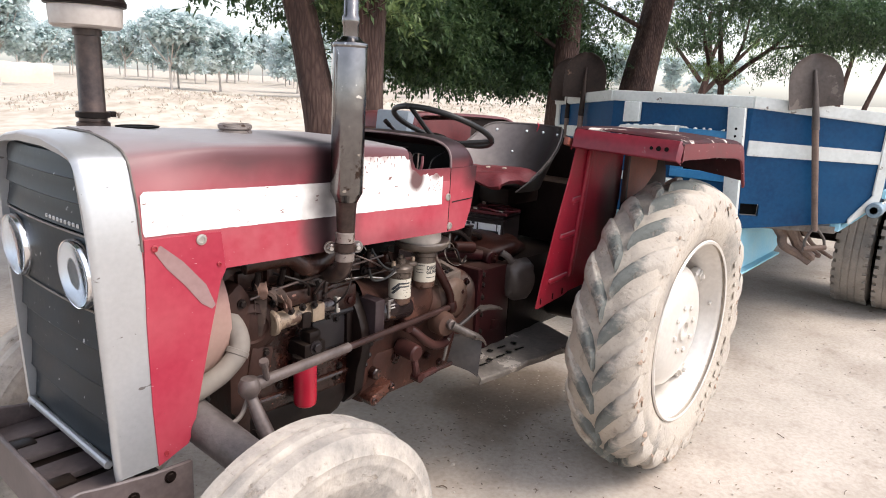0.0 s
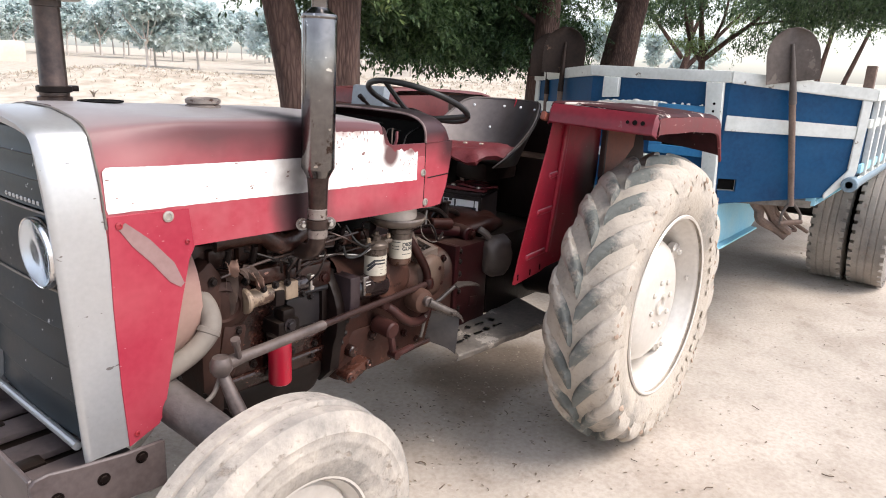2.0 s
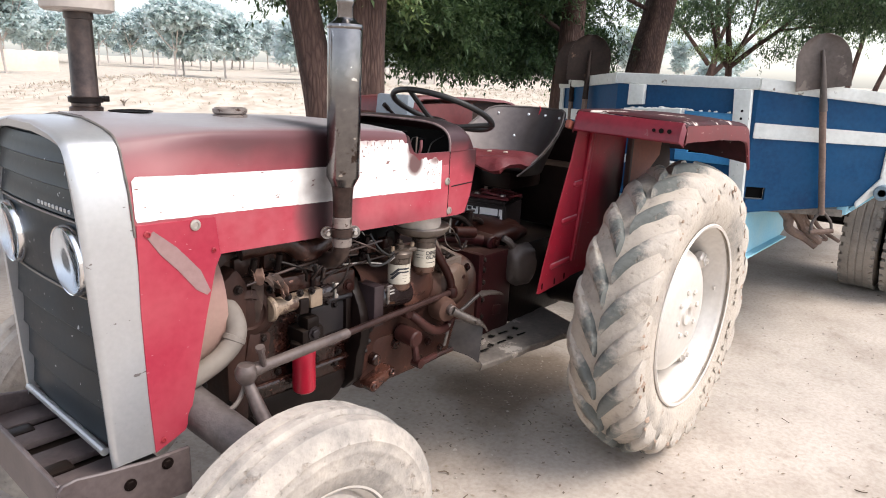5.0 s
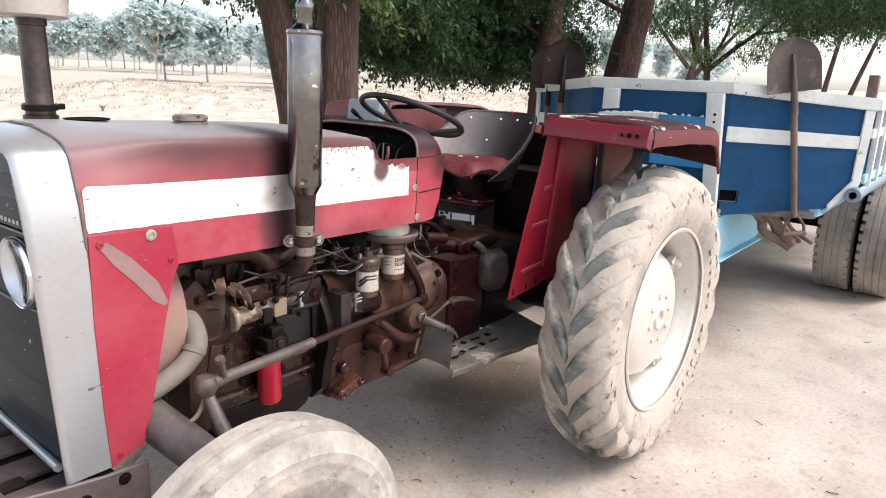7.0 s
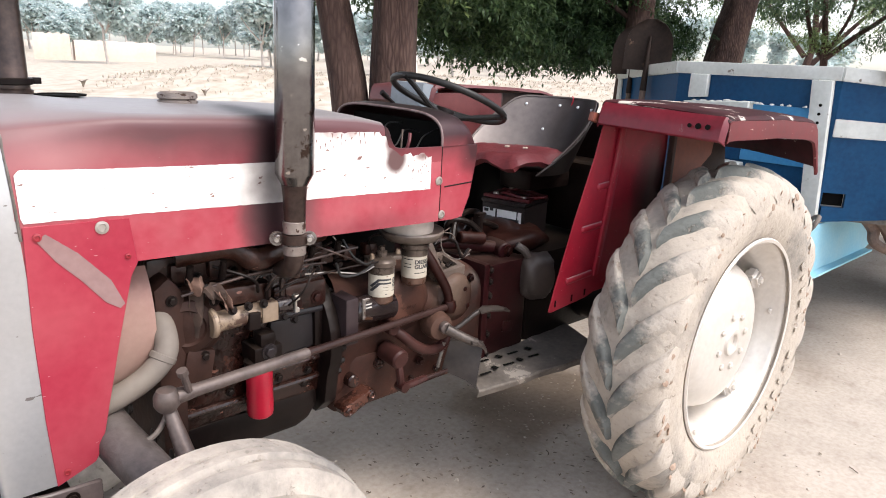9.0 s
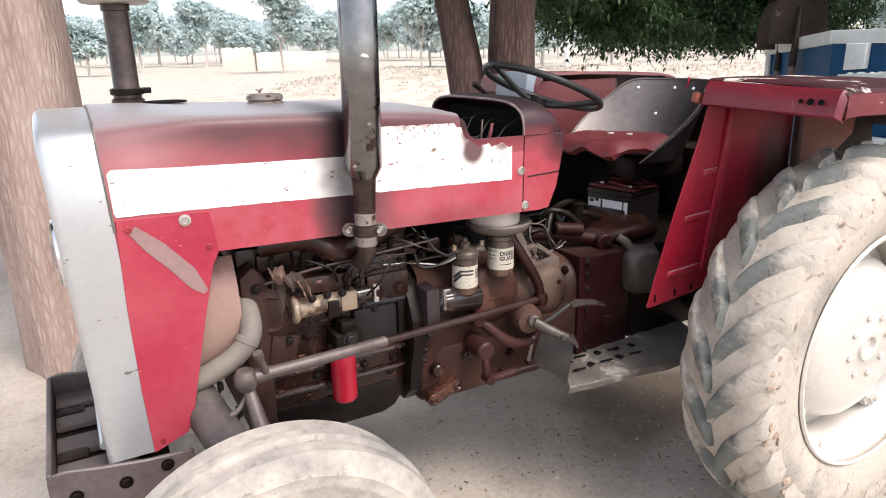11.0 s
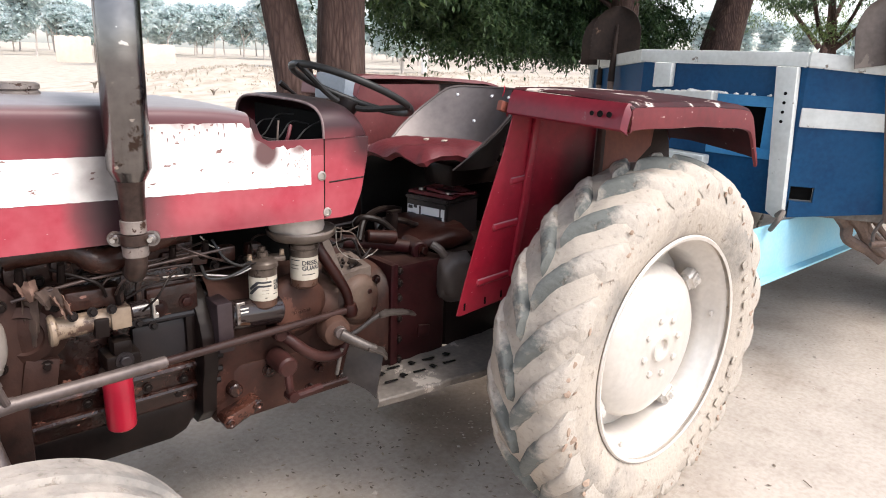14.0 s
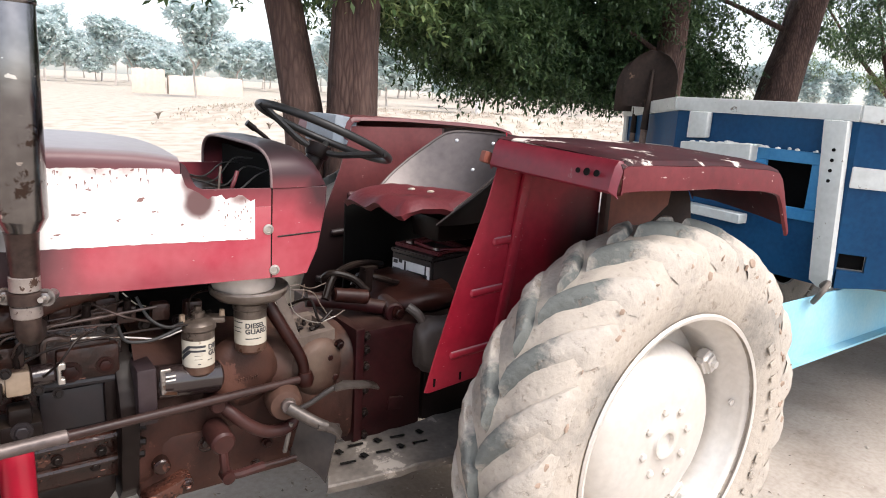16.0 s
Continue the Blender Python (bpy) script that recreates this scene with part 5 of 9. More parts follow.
    tube(bm, [(-0.66, 0.03, 0.885), (-0.56, 0.0, 0.872), (-0.46, -0.03, 0.852), (-0.41, -0.05, 0.84)], 0.022, 12)
    rod(bm, (-0.435, -0.09, 0.845), (-0.405, 0.02, 0.845), 0.030, 0.030, 16, 0.005)
    arm = part("lift_arm", bm, M_maroon, tractor, "dusty maroon linkage arm")
    bm = B()
    bolt(bm, (-0.425, -0.09, 0.846), (0, -1, 0), 0.014, 0.012)
    part("arm_nut", bm, M_gear, arm)
    bm = B()
    casting(bm, [(-0.44, 0.05, 0.84, 0.86), (-0.40, 0.15, 0.82, 0.895), (-0.30, 0.17, 0.82, 0.905), (-0.20, 0.16, 0.82, 0.895), (-0.17, 0.08, 0.83, 0.87)], 0.8, 24, 0.02, 8.0)
    part("gear_cover", bm, M_gear, tractor, "dust-covered gear housing lid", smooth=60)
    bm = B()
    rod(bm, (-0.60, -0.02, 0.905), (-0.50, -0.04, 0.89), 0.020, 0.022, 14, 0.004)
    part("pivot_tube", bm, M_gear, tractor)
    bm = B()
    box(bm, (-0.48, 0.01, 0.925), (0.035, 0.03, 0.07), (0, 5, 20), 0.006)
    box(bm, (-0.47, 0.01, 0.962), (0.06, 0.022, 0.010), (0, 5, 20), 0.003)
    part("valve_block", bm, M_dark, tractor)
    bm = B()
    tube(bm, [(-0.50, 0.05, 0.90), (-0.48, 0.03, 0.935), (-0.43, 0.01, 0.925), (-0.38, 0.02, 0.905), (-0.34, 0.05, 0.89)], 0.010, 8)
    part("rubber_hose", bm, M_dark, tractor)
    # bent tan plate with a dirt-filled tray beside the drop arm
    bm = B()
    sheet(bm, [[Vector((-0.800, -0.06, 0.965)), Vector((-0.772, -0.055, 0.960))], [Vector((-0.785, -0.08, 0.90)), Vector((-0.752, -0.075, 0.895))], [Vector((-0.757, -0.098, 0.818)), Vector((-0.733, -0.095, 0.823))]], 0.003)
    leaf = part("bent_plate", bm, M_tan, tractor, "bent dusty tan plate")
    bm = B()
    inner = [(-0.738, -0.083), (-0.648, -0.070), (-0.662, -0.012), (-0.738, -0.018)]
    outer = [(-0.757, -0.100), (-0.625, -0.082), (-0.645, 0.006), (-0.752, 0.0)]
    vs = [[bm.verts.new((x, y, 0.820 + 0.35 * (y + 0.1))) for x, y in q] for q in (outer, inner)]
    low = [bm.verts.new((x, y, 0.806 + 0.25 * (y + 0.1))) for x, y in inner]
    skirt = [bm.verts.new((x, y, 0.795)) for x, y in outer]
    for k in range(4):
        n = (k + 1) % 4
        bm.faces.new((vs[0][k], vs[0][n], vs[1][n], vs[1][k]))
        bm.faces.new((vs[1][k], vs[1][n], low[n], low[k]))
        bm.faces.new((vs[0][n], vs[0][k], skirt[k], skirt[n]))
    bm.faces.new(low)
    part("tray", bm, M_tan, leaf)
    bm = B()
    g = random.Random(14)
    for k in range(14):
        x, y = g.uniform(-0.73, -0.66), g.uniform(-0.075, -0.02)
        box(bm, (x, y, 0.819 + 0.3 * (y + 0.1)), (g.uniform(0.008, 0.022), g.uniform(0.006, 0.014), 0.01), (g.uniform(-20, 20), g.uniform(-20, 20), g.uniform(0, 90)), 0.003, 1)
    tagged(part("tray_dirt", bm, M_dark, leaf, "dark oily scraps in the tray"), kind="stuff")
    for pts in ([(-0.76, -0.08, 0.955), (-0.70, -0.09, 0.945), (-0.67, -0.09, 0.90), (-0.64, -0.09, 0.865), (-0.59, -0.07, 0.872)], [(-0.78, -0.02, 0.93), (-0.72, -0.03, 0.95), (-0.66, 0.0, 0.925), (-0.60, 0.02, 0.93)], [(-0.74, 0.0, 0.87), (-0.70, -0.02, 0.90), (-0.68, 0.0, 0.94)]):
        bm = B()
        tube(bm, pts, 0.0018, 6)
        part("thin_wire", bm, M_tan, tractor)
    # fuel filters
    for fx, fy, zt, txt in ((-1.008, -0.13, 0.925, False), (-0.878, -0.12, 0.955, True)):
        fr = 0.039 if txt else 0.0372
        bm = B()
        lathe(bm, [(fr - 0.002, zt - 0.040), (fr + 0.0005, zt - 0.039), (fr + 0.0005, zt - 0.020), (fr + 0.004, zt - 0.016), (fr + 0.004, zt - 0.004), (fr - 0.002, zt + 0.002), (fr * 0.7, zt + 0.008), (0.016, zt + 0.010), (0.016, zt + 0.022), (0.009, zt + 0.026), (0.009, zt + 0.036), (0.0, zt + 0.037)], Matrix.Translation((fx, fy, 0)), 32)
        box(bm, (fx + 0.012, fy + 0.01, zt - 0.001), (0.105, 0.040, 0.014), (0, 0, -15), 0.005)
        cap = part("fuel_filter", bm, M_capalloy, tractor, "white-labelled diesel fuel filter with a grimy alloy head")
        for dx in (-0.036, 0.056):
            bm = B()
            rod(bm, (fx + dx, fy - 0.002, zt + 0.002), (fx + dx, fy - 0.004, zt + 0.020), 0.0075, 0.006, 8)
            part("bleed_screw", bm, M_brass, cap)
        bm = B()
        lathe(bm, [(0.0, zt - 0.134), (fr - 0.010, zt - 0.132), (fr - 0.002, zt - 0.124), (fr - 0.001, zt - 0.102)], Matrix.Translation((fx, fy, 0)), 32)
        part("filter_cup", bm, M_cupbrown, cap, "oil-browned lower cup")
        bm = B()
        lathe(bm, [(fr - 0.002, zt - 0.106), (fr, zt - 0.104), (fr, zt - 0.038), (fr - 0.002, zt - 0.036)], Matrix.Translation((fx, fy, 0)), 40)
        lab = part("label_band", bm, M_label, cap, "white printed label band")
        # label writing, bent round the can
        base_a = math.atan2(-1.0, -0.55) + (0.05 if txt else 0.30)

        def wrapped(name, rects, r=fr + 0.0004):
            for u0, u1, z0, z1, slant in rects:
                bm = B()
                n = 6
                rows = []
                for zz, sl in [(z0 + (z1 - z0) * q / 6, slant * q / 6) for q in range(7)]:
                    rows.append([Vector((fx + r * math.cos(base_a + (u0 + (u1 - u0) * k / n + sl) / r), fy + r * math.sin(base_a + (u0 + (u1 - u0) * k / n + sl) / r), zz)) for k in range(n + 1)])
                sheet(bm, rows)
                part(name, bm, M_ink, cap)

        wrapped("label_stripe", [(-0.056, -0.044, zt - 0.076, zt - 0.050, 0.030), (-0.026, 0.014, zt - 0.0555, zt - 0.050, 0.0), (-0.056, -0.044, zt - 0.089, zt - 0.061, 0.030),
                                 (-0.026, 0.014, zt - 0.0660, zt - 0.061, 0.0), (0.018, 0.032, zt - 0.089, zt - 0.087, 0.0), (-0.012, 0.006, zt - 0.0755, zt - 0.0745, 0.0),
                                 (-0.012, 0.006, zt - 0.0845, zt - 0.0835, 0.0), (-0.005, 0.002, zt - 0.097, zt - 0.095, 0.0)] if not txt else
                [(-0.045, -0.014, zt - 0.048, zt - 0.0455, 0.0), (-0.008, 0.032, zt - 0.089, zt - 0.0865, 0.0), (-0.045, -0.018, zt - 0.062, zt - 0.060, 0.0), (-0.045, -0.018, zt - 0.072, zt - 0.070, 0.0)])
        words = (("DIESEL", 0.0, -0.060), ("GUARD", 0.0, -0.075)) if txt else (("DIESEL", 0.020, -0.062), ("GUARD", 0.020, -0.077))
        for word, u, dz in words:
            cu = bpy.data.curves.new("label_text", "FONT")
            cu.body, cu.size, cu.offset = word, 0.017, 0.0006
            tmp = new("label_text", cu)
            me = bpy.data.meshes.new_from_object(tmp.evaluated_get(bpy.context.evaluated_depsgraph_get()))
            bpy.data.objects.remove(tmp)
            bm = B()
            bm.from_mesh(me)
            for v in bm.verts:
                a = base_a + (u + v.co.x - (0.008 if txt else 0.0)) / fr
                v.co = Vector((fx + (fr + 0.0006) * math.cos(a), fy + (fr + 0.0006) * math.sin(a), zt + dz + v.co.y))
            part("label_text", bm, M_ink, cap)
    # cream settling bowl under the bonnet
    bm = B()
    c = (-0.885, -0.095)
    lathe(bm, [(0.074, 1.035), (0.077, 0.995), (0.074, 0.985)], Matrix.Translation((*c, 0)), 36)
    bowl = part("air_cleaner_bowl", bm, M_bowl, tractor, "cream air cleaner bowl in a beige dish")
    bm = B()
    lathe(bm, [(0.070, 0.984), (0.084, 0.986), (0.094, 0.990), (0.0965, 0.984), (0.094, 0.973), (0.080, 0.960), (0.05, 0.953), (0.0, 0.952)], Matrix.Translation((c[0] + 0.012, c[1] - 0.004, 0)), 40)
    part("oil_dish", bm, M_dish, bowl, "shallow beige oil dish with a dark underside")
    bm = B()
    rod(bm, (c[0] + 0.01, c[1] - 0.03, 0.956), (c[0] + 0.01, c[1] - 0.03, 0.93), 0.022, 0.018, 16)
    part("drain_neck", bm, M_rustrod, bowl)
    # injector pipes and other lines
    lines = [[(-1.40, -0.15, 0.91), (-1.42, -0.16, 0.95), (-1.50, -0.12, 0.985)], [(-1.38, -0.15, 0.91), (-1.36, -0.17, 0.95), (-1.25, -0.13, 0.975), (-1.15, -0.09, 0.985)],
             [(-1.36, -0.16, 0.90), (-1.30, -0.17, 0.925), (-1.15, -0.16, 0.93), (-1.03, -0.15, 0.925)], [(-1.58, -0.13, 0.93), (-1.45, -0.15, 0.955), (-1.30, -0.15, 0.965), (-1.10, -0.14, 0.975)],
             [(-1.33, -0.17, 0.865), (-1.30, -0.19, 0.90), (-1.27, -0.18, 0.935), (-1.24, -0.15, 0.94)], [(-1.02, -0.10, 0.93), (-1.0, -0.06, 0.965), (-0.93, -0.02, 0.96), (-0.83, -0.02, 0.94)],
             [(-0.76, -0.05, 0.90), (-0.72, -0.12, 0.935), (-0.70, -0.14, 0.88), (-0.66, -0.13, 0.90)], [(-1.23, -0.14, 1.0), (-1.18, -0.17, 0.975), (-1.12, -0.15, 0.945), (-1.06, -0.14, 0.915)]]
    for i, p in enumerate(lines):
        bm = B()
        tube(bm, p, 0.0028 if i % 3 else 0.0042, 8)
        part("fuel_pipe", bm, M_pipe if i % 2 else M_dark, tractor)
    for name, mat, r, p, label in (("injector_line", M_pipe, 0.0028, [(-1.476, -0.10, 0.951), (-1.405, -0.10, 0.951), (-1.329, -0.10, 0.959), (-1.256, -0.10, 0.963), (-1.189, -0.10, 0.965)], ""),
                                   ("injector_line", M_pipe, 0.0030, [(-1.402, -0.13, 0.930), (-1.382, -0.13, 0.946), (-1.325, -0.13, 0.948), (-1.253, -0.13, 0.949), (-1.193, -0.13, 0.945)], ""),
                                   ("injector_line", M_steel, 0.0026, [(-1.275, -0.16, 0.935), (-1.201, -0.16, 0.927), (-1.141, -0.16, 0.914), (-1.100, -0.16, 0.906), (-1.050, -0.15, 0.914)], "bright steel fuel line"),
                                   ("fuel_hose", M_black, 0.0038, [(-1.187, -0.17, 0.952), (-1.172, -0.17, 0.916), (-1.128, -0.17, 0.908), (-1.091, -0.165, 0.914), (-1.052, -0.15, 0.922)], "black rubber fuel hose"),
                                   ("fuel_hose", M_black, 0.0036, [(-1.14, -0.13, 1.0), (-1.12, -0.15, 0.955), (-1.085, -0.16, 0.93), (-1.045, -0.14, 0.928)], "black rubber fuel hose"),
                                   ("fuel_elbow", M_pipe, 0.0070, [(-1.325, -0.13, 0.880), (-1.323, -0.13, 0.923), (-1.303, -0.13, 0.931), (-1.275, -0.125, 0.922)], ""),
                                   ("thin_wire", M_steel, 0.0016, [(-0.774, -0.12, 0.975), (-0.769, -0.12, 0.921), (-0.740, -0.12, 0.887), (-0.693, -0.12, 0.868), (-0.644, -0.12, 0.878)], "pale bare wire"),
                                   ("thin_wire", M_steel, 0.0016, [(-1.165, -0.12, 1.010), (-1.140, -0.12, 0.982), (-1.118, -0.12, 0.973)], "pale bare wire")):
        bm = B()
        tube(bm, p, r, 8)
        part(name, bm, mat, tractor, label)
    for i in range(6):
        bm = B()
        rod(bm, (-1.56 + 0.08 * i, -0.125, 0.955), (-1.56 + 0.08 * i, -0.14, 1.0), 0.010, 0.008, 10)
        part("injector", bm, M_dark, tractor)
    bm = B()
    tube(bm, [(-1.58, -0.10, 1.02), (-1.46, -0.13, 1.03), (-1.40, -0.15, 0.995), (-1.30, -0.13, 1.02), (-1.20, -0.11, 1.03)], 0.03, 14)
    part("exhaust_manifold", bm, M_blockbrown, tractor, "rusty exhaust manifold")
    # fan shroud, radiator and hoses
    bm = B()
    rows = []
    for k in range(11):
        a = -0.9 + 1.8 * k / 10
        rows.append([Vector((-1.76, CY - 0.235 * math.cos(a * 0.75), 0.87 + 0.19 * math.sin(a))), Vector((-1.645, CY - 0.215 * math.cos(a * 0.75), 0.87 + 0.175 * math.sin(a)))])
    sheet(bm, rows, 0.004)
    part("fan_shroud", bm, M_shroud, tractor, "faded pinkish fan shroud")
    bm = B()
    box(bm, (-1.80, CY, 0.95), (0.09, 0.44, 0.64), (0, 0, 0), 0.01)
    part("radiator", bm, M_dark, tractor)
    bm = B()
    for k in range(5):
        a = k * 2 * math.pi / 5
        box(bm, (-1.69, CY + 0.09 * math.cos(a), 0.86 + 0.09 * math.sin(a)), (0.008, 0.13, 0.05), (math.degrees(a) + 25, 0, 0), 0.003)
    rod(bm, (-1.72, CY, 0.86), (-1.64, CY, 0.86), 0.03, seg=16)
    part("fan", bm, M_dark, tractor)
    bm = B()
    tube(bm, [(-1.80, -0.15, 0.72), (-1.74, -0.16, 0.742), (-1.68, -0.165, 0.772), (-1.635, -0.16, 0.815), (-1.625, -0.13, 0.86), (-1.63, -0.08, 0.89)], 0.0265, 16)
    hose = part("radiator_hose", bm, M_hose, tractor, "dusty grey radiator hose")
    bm = B()
    lathe(bm, [(0.0275, -0.008), (0.030, -0.006), (0.030, 0.006), (0.0275, 0.008)], aim((-1.642, -0.161, 0.807), (-1.63, -0.158, 0.825))[0], 20, True)
    part("hose_clip", bm, M_hose, hose)
    bm = B()
    tube(bm, [(-1.80, -0.17, 0.66), (-1.74, -0.24, 0.665), (-1.70, -0.255, 0.68), (-1.665, -0.24, 0.72), (-1.64, -0.2, 0.74)], 0.006, 8)
    part("cable", bm, M_hose, tractor)


M_casing = surface("dust_caked_casting", (0.0056, 0.001462, 0.001148), (0.02576, 0.00688, 0.004592), 0.52, big=6, fine=50, amount=0.3, wear=(0.0961, 0.04025, 0.02814), wear_at=0.60, wear_scale=7,
                   dust=(0.1179, 0.05501, 0.03902), dust_amount=0.42, bump=0.6, bump_dist=0.008, spec=0.20, settle=(0.1485, 0.07714, 0.05628), settle_amount=0.6)
M_mudcase = surface("mud_caked_casting", (0.00896, 0.003096, 0.002132), (0.03248, 0.01247, 0.0082), 0.65, big=8, fine=40, amount=0.35, dust=(0.05544, 0.02417, 0.01665), dust_amount=0.6, bump=0.5, bump_dist=0.01, spec=0.25)
M_ragpale = surface("pale_rag_cloth", (0.0990, 0.0530, 0.0374), (0.2250, 0.1326, 0.0975), 0.9, big=25, bump=0.5, bump_dist=0.01)
M_greycover = surface("grimy_grey_paint", (0.0080, 0.0078, 0.0095), (0.0165, 0.0150, 0.0170), 0.38, big=8, dust=(0.0558, 0.0341, 0.0279), dust_amount=0.3, bump=0.25, spec=0.25)
M_flangegrey = surface("mauve_grey_plate", (0.014, 0.009, 0.0105), (0.036, 0.025, 0.028), 0.33, big=9, dust=(0.07, 0.045, 0.04), dust_amount=0.25, bump=0.2, spec=0.25)
M_starter = surface("glossy_black_case", (0.0072, 0.0047, 0.0055), (0.0270, 0.0172, 0.0164), 0.18, metal=0.2, big=9, dust=(0.12, 0.075, 0.06), dust_amount=0.15, bump=0.1, spec=0.7)
build_engine()


stain_or_shade(M_casing, (-0.70, -0.10, 0.76), (0.13, 0.4, 0.17), (0.16, 0.115, 0.085), 0.7, 0.1, 0.9, 14.0)


def build_steering_and_axle():
    # drag link with its ball joints
    a, b = (-1.675, -0.262, 0.757), (-0.735, -0.132, 0.722)
    bm = B()
    mid = Vector(a).lerp(Vector(b), 0.40)
    rod(bm, a, mid, 0.0150, 0.0145, 16, 0.003)
    link = part("drag_link", bm, M_rustrod, tractor, "bare steel steering drag link")
    bm = B()
    rod(bm, Vector(a).lerp(Vector(b), 0.38), b, 0.0105, 0.0110, 16)
    part("inner_rod", bm, M_rodbrown, link, "thin brown-red inner rod")
    bm = B()
    lathe(bm, [(0.0, -0.028), (0.018, -0.026), (0.027, -0.012), (0.027, 0.008), (0.020, 0.022), (0.0, 0.026)], Matrix.Translation(a), 20)
    rod(bm, (a[0] + 0.01, a[1], a[2]), (a[0] + 0.06, a[1] + 0.003, a[2] + 0.001), 0.019, 0.016, 14)
    rod(bm, (a[0] + 0.045, a[1] - 0.01, a[2] + 0.01), (a[0] + 0.03, a[1] - 0.02, a[2] + 0.06), 0.008, seg=10)
    rod(bm, (a[0] + 0.031, a[1] - 0.02, a[2] + 0.055), (a[0] + 0.027, a[1] - 0.022, a[2] + 0.068), 0.012, seg=8)
    part("ball_joint", bm, M_rustrod, link)
    bm = B()
    lathe(bm, [(0.0, -0.022), (0.020, -0.018), (0.024, 0.0), (0.018, 0.018), (0.0, 0.022)], Matrix.Translation(b), 18)
    part("rear_ball_joint", bm, M_gear, link)
    bm = B()
    tube(bm, [b, (-0.745, -0.125, 0.78), (-0.79, -0.10, 0.87), (-0.82, -0.07, 0.93)], 0.018, 12, radii=(0.014, 0.018))
    part("drop_arm", bm, M_gear, tractor, "brown steering drop arm")
    # left and right steering arms, kingpins, axle beam
    for s in (-1, 1):
        def Y(y):
            return y if s < 0 else mirror_y(y)
        bm = B()
        if s < 0:
            rod(bm, (-1.671, Y(-0.262), 0.73), (-1.655, Y(-0.325), 0.61), 0.014, 0.022, 16)
            tube(bm, [(-1.655, Y(-0.325), 0.615), (-1.66, Y(-0.34), 0.59), (-1.68, Y(-0.36), 0.575), (-1.71, Y(-0.375), 0.57)], 0.026, 12)
        rod(bm, (-1.715, Y(-0.375), 0.58), (-1.715, Y(-0.385), 0.33), 0.030, 0.030, 18, 0.005)
        rod(bm, (-1.715, Y(-0.385), 0.37), (-1.72, Y(-0.50), 0.37), 0.035, 0.025, 16)
        part("steering_knuckle", bm, M_rustrod, tractor, "dusty steering knuckle")
    bm = B()
    for s in (-1, 1):
        ye = -0.385 if s < 0 else mirror_y(-0.385)
        m0, m1 = Vector((-1.81, CY + s * 0.02, 0.735)), Vector((-1.71, ye, 0.585))
        line = [m0.lerp(m1, k / 10) for k in range(11)]
        stem_like = [[p + Vector((math.cos(a) * 0.052 * 0.9, 0, math.sin(a) * 0.052)) * (1 + 0.05 * noise.noise((p.y * 20, math.cos(a) * 3, math.sin(a) * 3))) for a in (2 * math.pi * k / 20 for k in range(21))] for p in line]
        sheet(bm, stem_like)
    part("front_axle", bm, M_axle, tractor, "dusty dark front axle beam")
    for y in (-0.10, -0.20, -0.27):
        bm = B()
        bolt(bm, (-1.715 + (y + 0.1) * -0.2, y - 0.02, 0.70 + (y + 0.05) * 0.30), (1, 0, 0), 0.012, 0.01)
        part("axle_bolt", bm, M_dark, tractor)
    # brackets under the engine
    bm = B()
    prism(bm, [(-1.146, 0.466), (-1.10, 0.455), (-0.66, 0.455), (-0.615, 0.475), (-0.62, 0.60), (-1.146, 0.63)], "y", CY - 0.168, CY + 0.168, 0.016)
    lower = part("lower_casing", bm, M_casing, tractor, "oily lower half of the clutch casing")
    for x, z, r in ((-0.985, 0.585, 0.015), (-0.86, 0.49, 0.010), (-0.75, 0.50, 0.010)):
        bm = B()
        bolt(bm, (x, CY - 0.168, z), (0, -1, 0), r, 0.010)
        part("casing_plug", bm, M_oily, lower)
    bm = B()
    prism(bm, [(-1.138, 0.472), (-1.146, 0.490), (-1.134, 0.506), (-1.085, 0.520), (-1.050, 0.532), (-1.034, 0.528), (-1.028, 0.513), (-1.038, 0.500), (-1.085, 0.482), (-1.122, 0.465)], "y", -0.145, -0.090, 0.005)
    lug = part("side_lug", bm, M_oily, tractor, "brown cast mounting lug")
    bm = B()
    rod(bm, (-1.098, -0.06, 0.566), (-1.098, -0.130, 0.566), 0.021, 0.020, 20, 0.004)
    part("casing_boss", bm, M_oily, tractor)
    for x, z, r in ((-1.126, 0.487, 0.009), (-1.046, 0.515, 0.009)):
        bm = B()
        m, _ = aim((x, -0.1455, z), (x, -1, z))
        lathe(bm, [(r * 1.4, 0.0), (r * 1.4, 0.004), (r, 0.006), (r * 0.75, 0.004), (r * 0.7, 0.001), (0.0, 0.001)], m, 18)
        part("lug_ring", bm, M_oily, lug)
    bm = B()
    rod(bm, (-0.968, -0.10, 0.625), (-0.968, -0.185, 0.618), 0.031, 0.030, 22, 0.006)
    tube(bm, [(-0.966, -0.17, 0.60), (-0.966, -0.178, 0.565), (-0.962, -0.18, 0.54), (-0.94, -0.18, 0.527), (-0.867, -0.18, 0.530)], 0.012, 8)
    rod(bm, (-0.962, -0.165, 0.532), (-0.962, -0.20, 0.532), 0.016, seg=10)
    lev = part("brake_lever", bm, M_dullred, tractor, "dull red cranked linkage")
    bm = B()
    tube(bm, [(-0.867, -0.18, 0.530), (-0.80, -0.185, 0.533), (-0.74, -0.19, 0.540)], 0.006, 8)
    part("pull_rod", bm, M_rodbrown, lev)
    bm = B()
    tube(bm, [(-0.965, -0.115, 0.705), (-0.935, -0.145, 0.675), (-0.895, -0.16, 0.638), (-0.845, -0.165, 0.612), (-0.79, -0.165, 0.615), (-0.755, -0.16, 0.655)], 0.0165, 12)
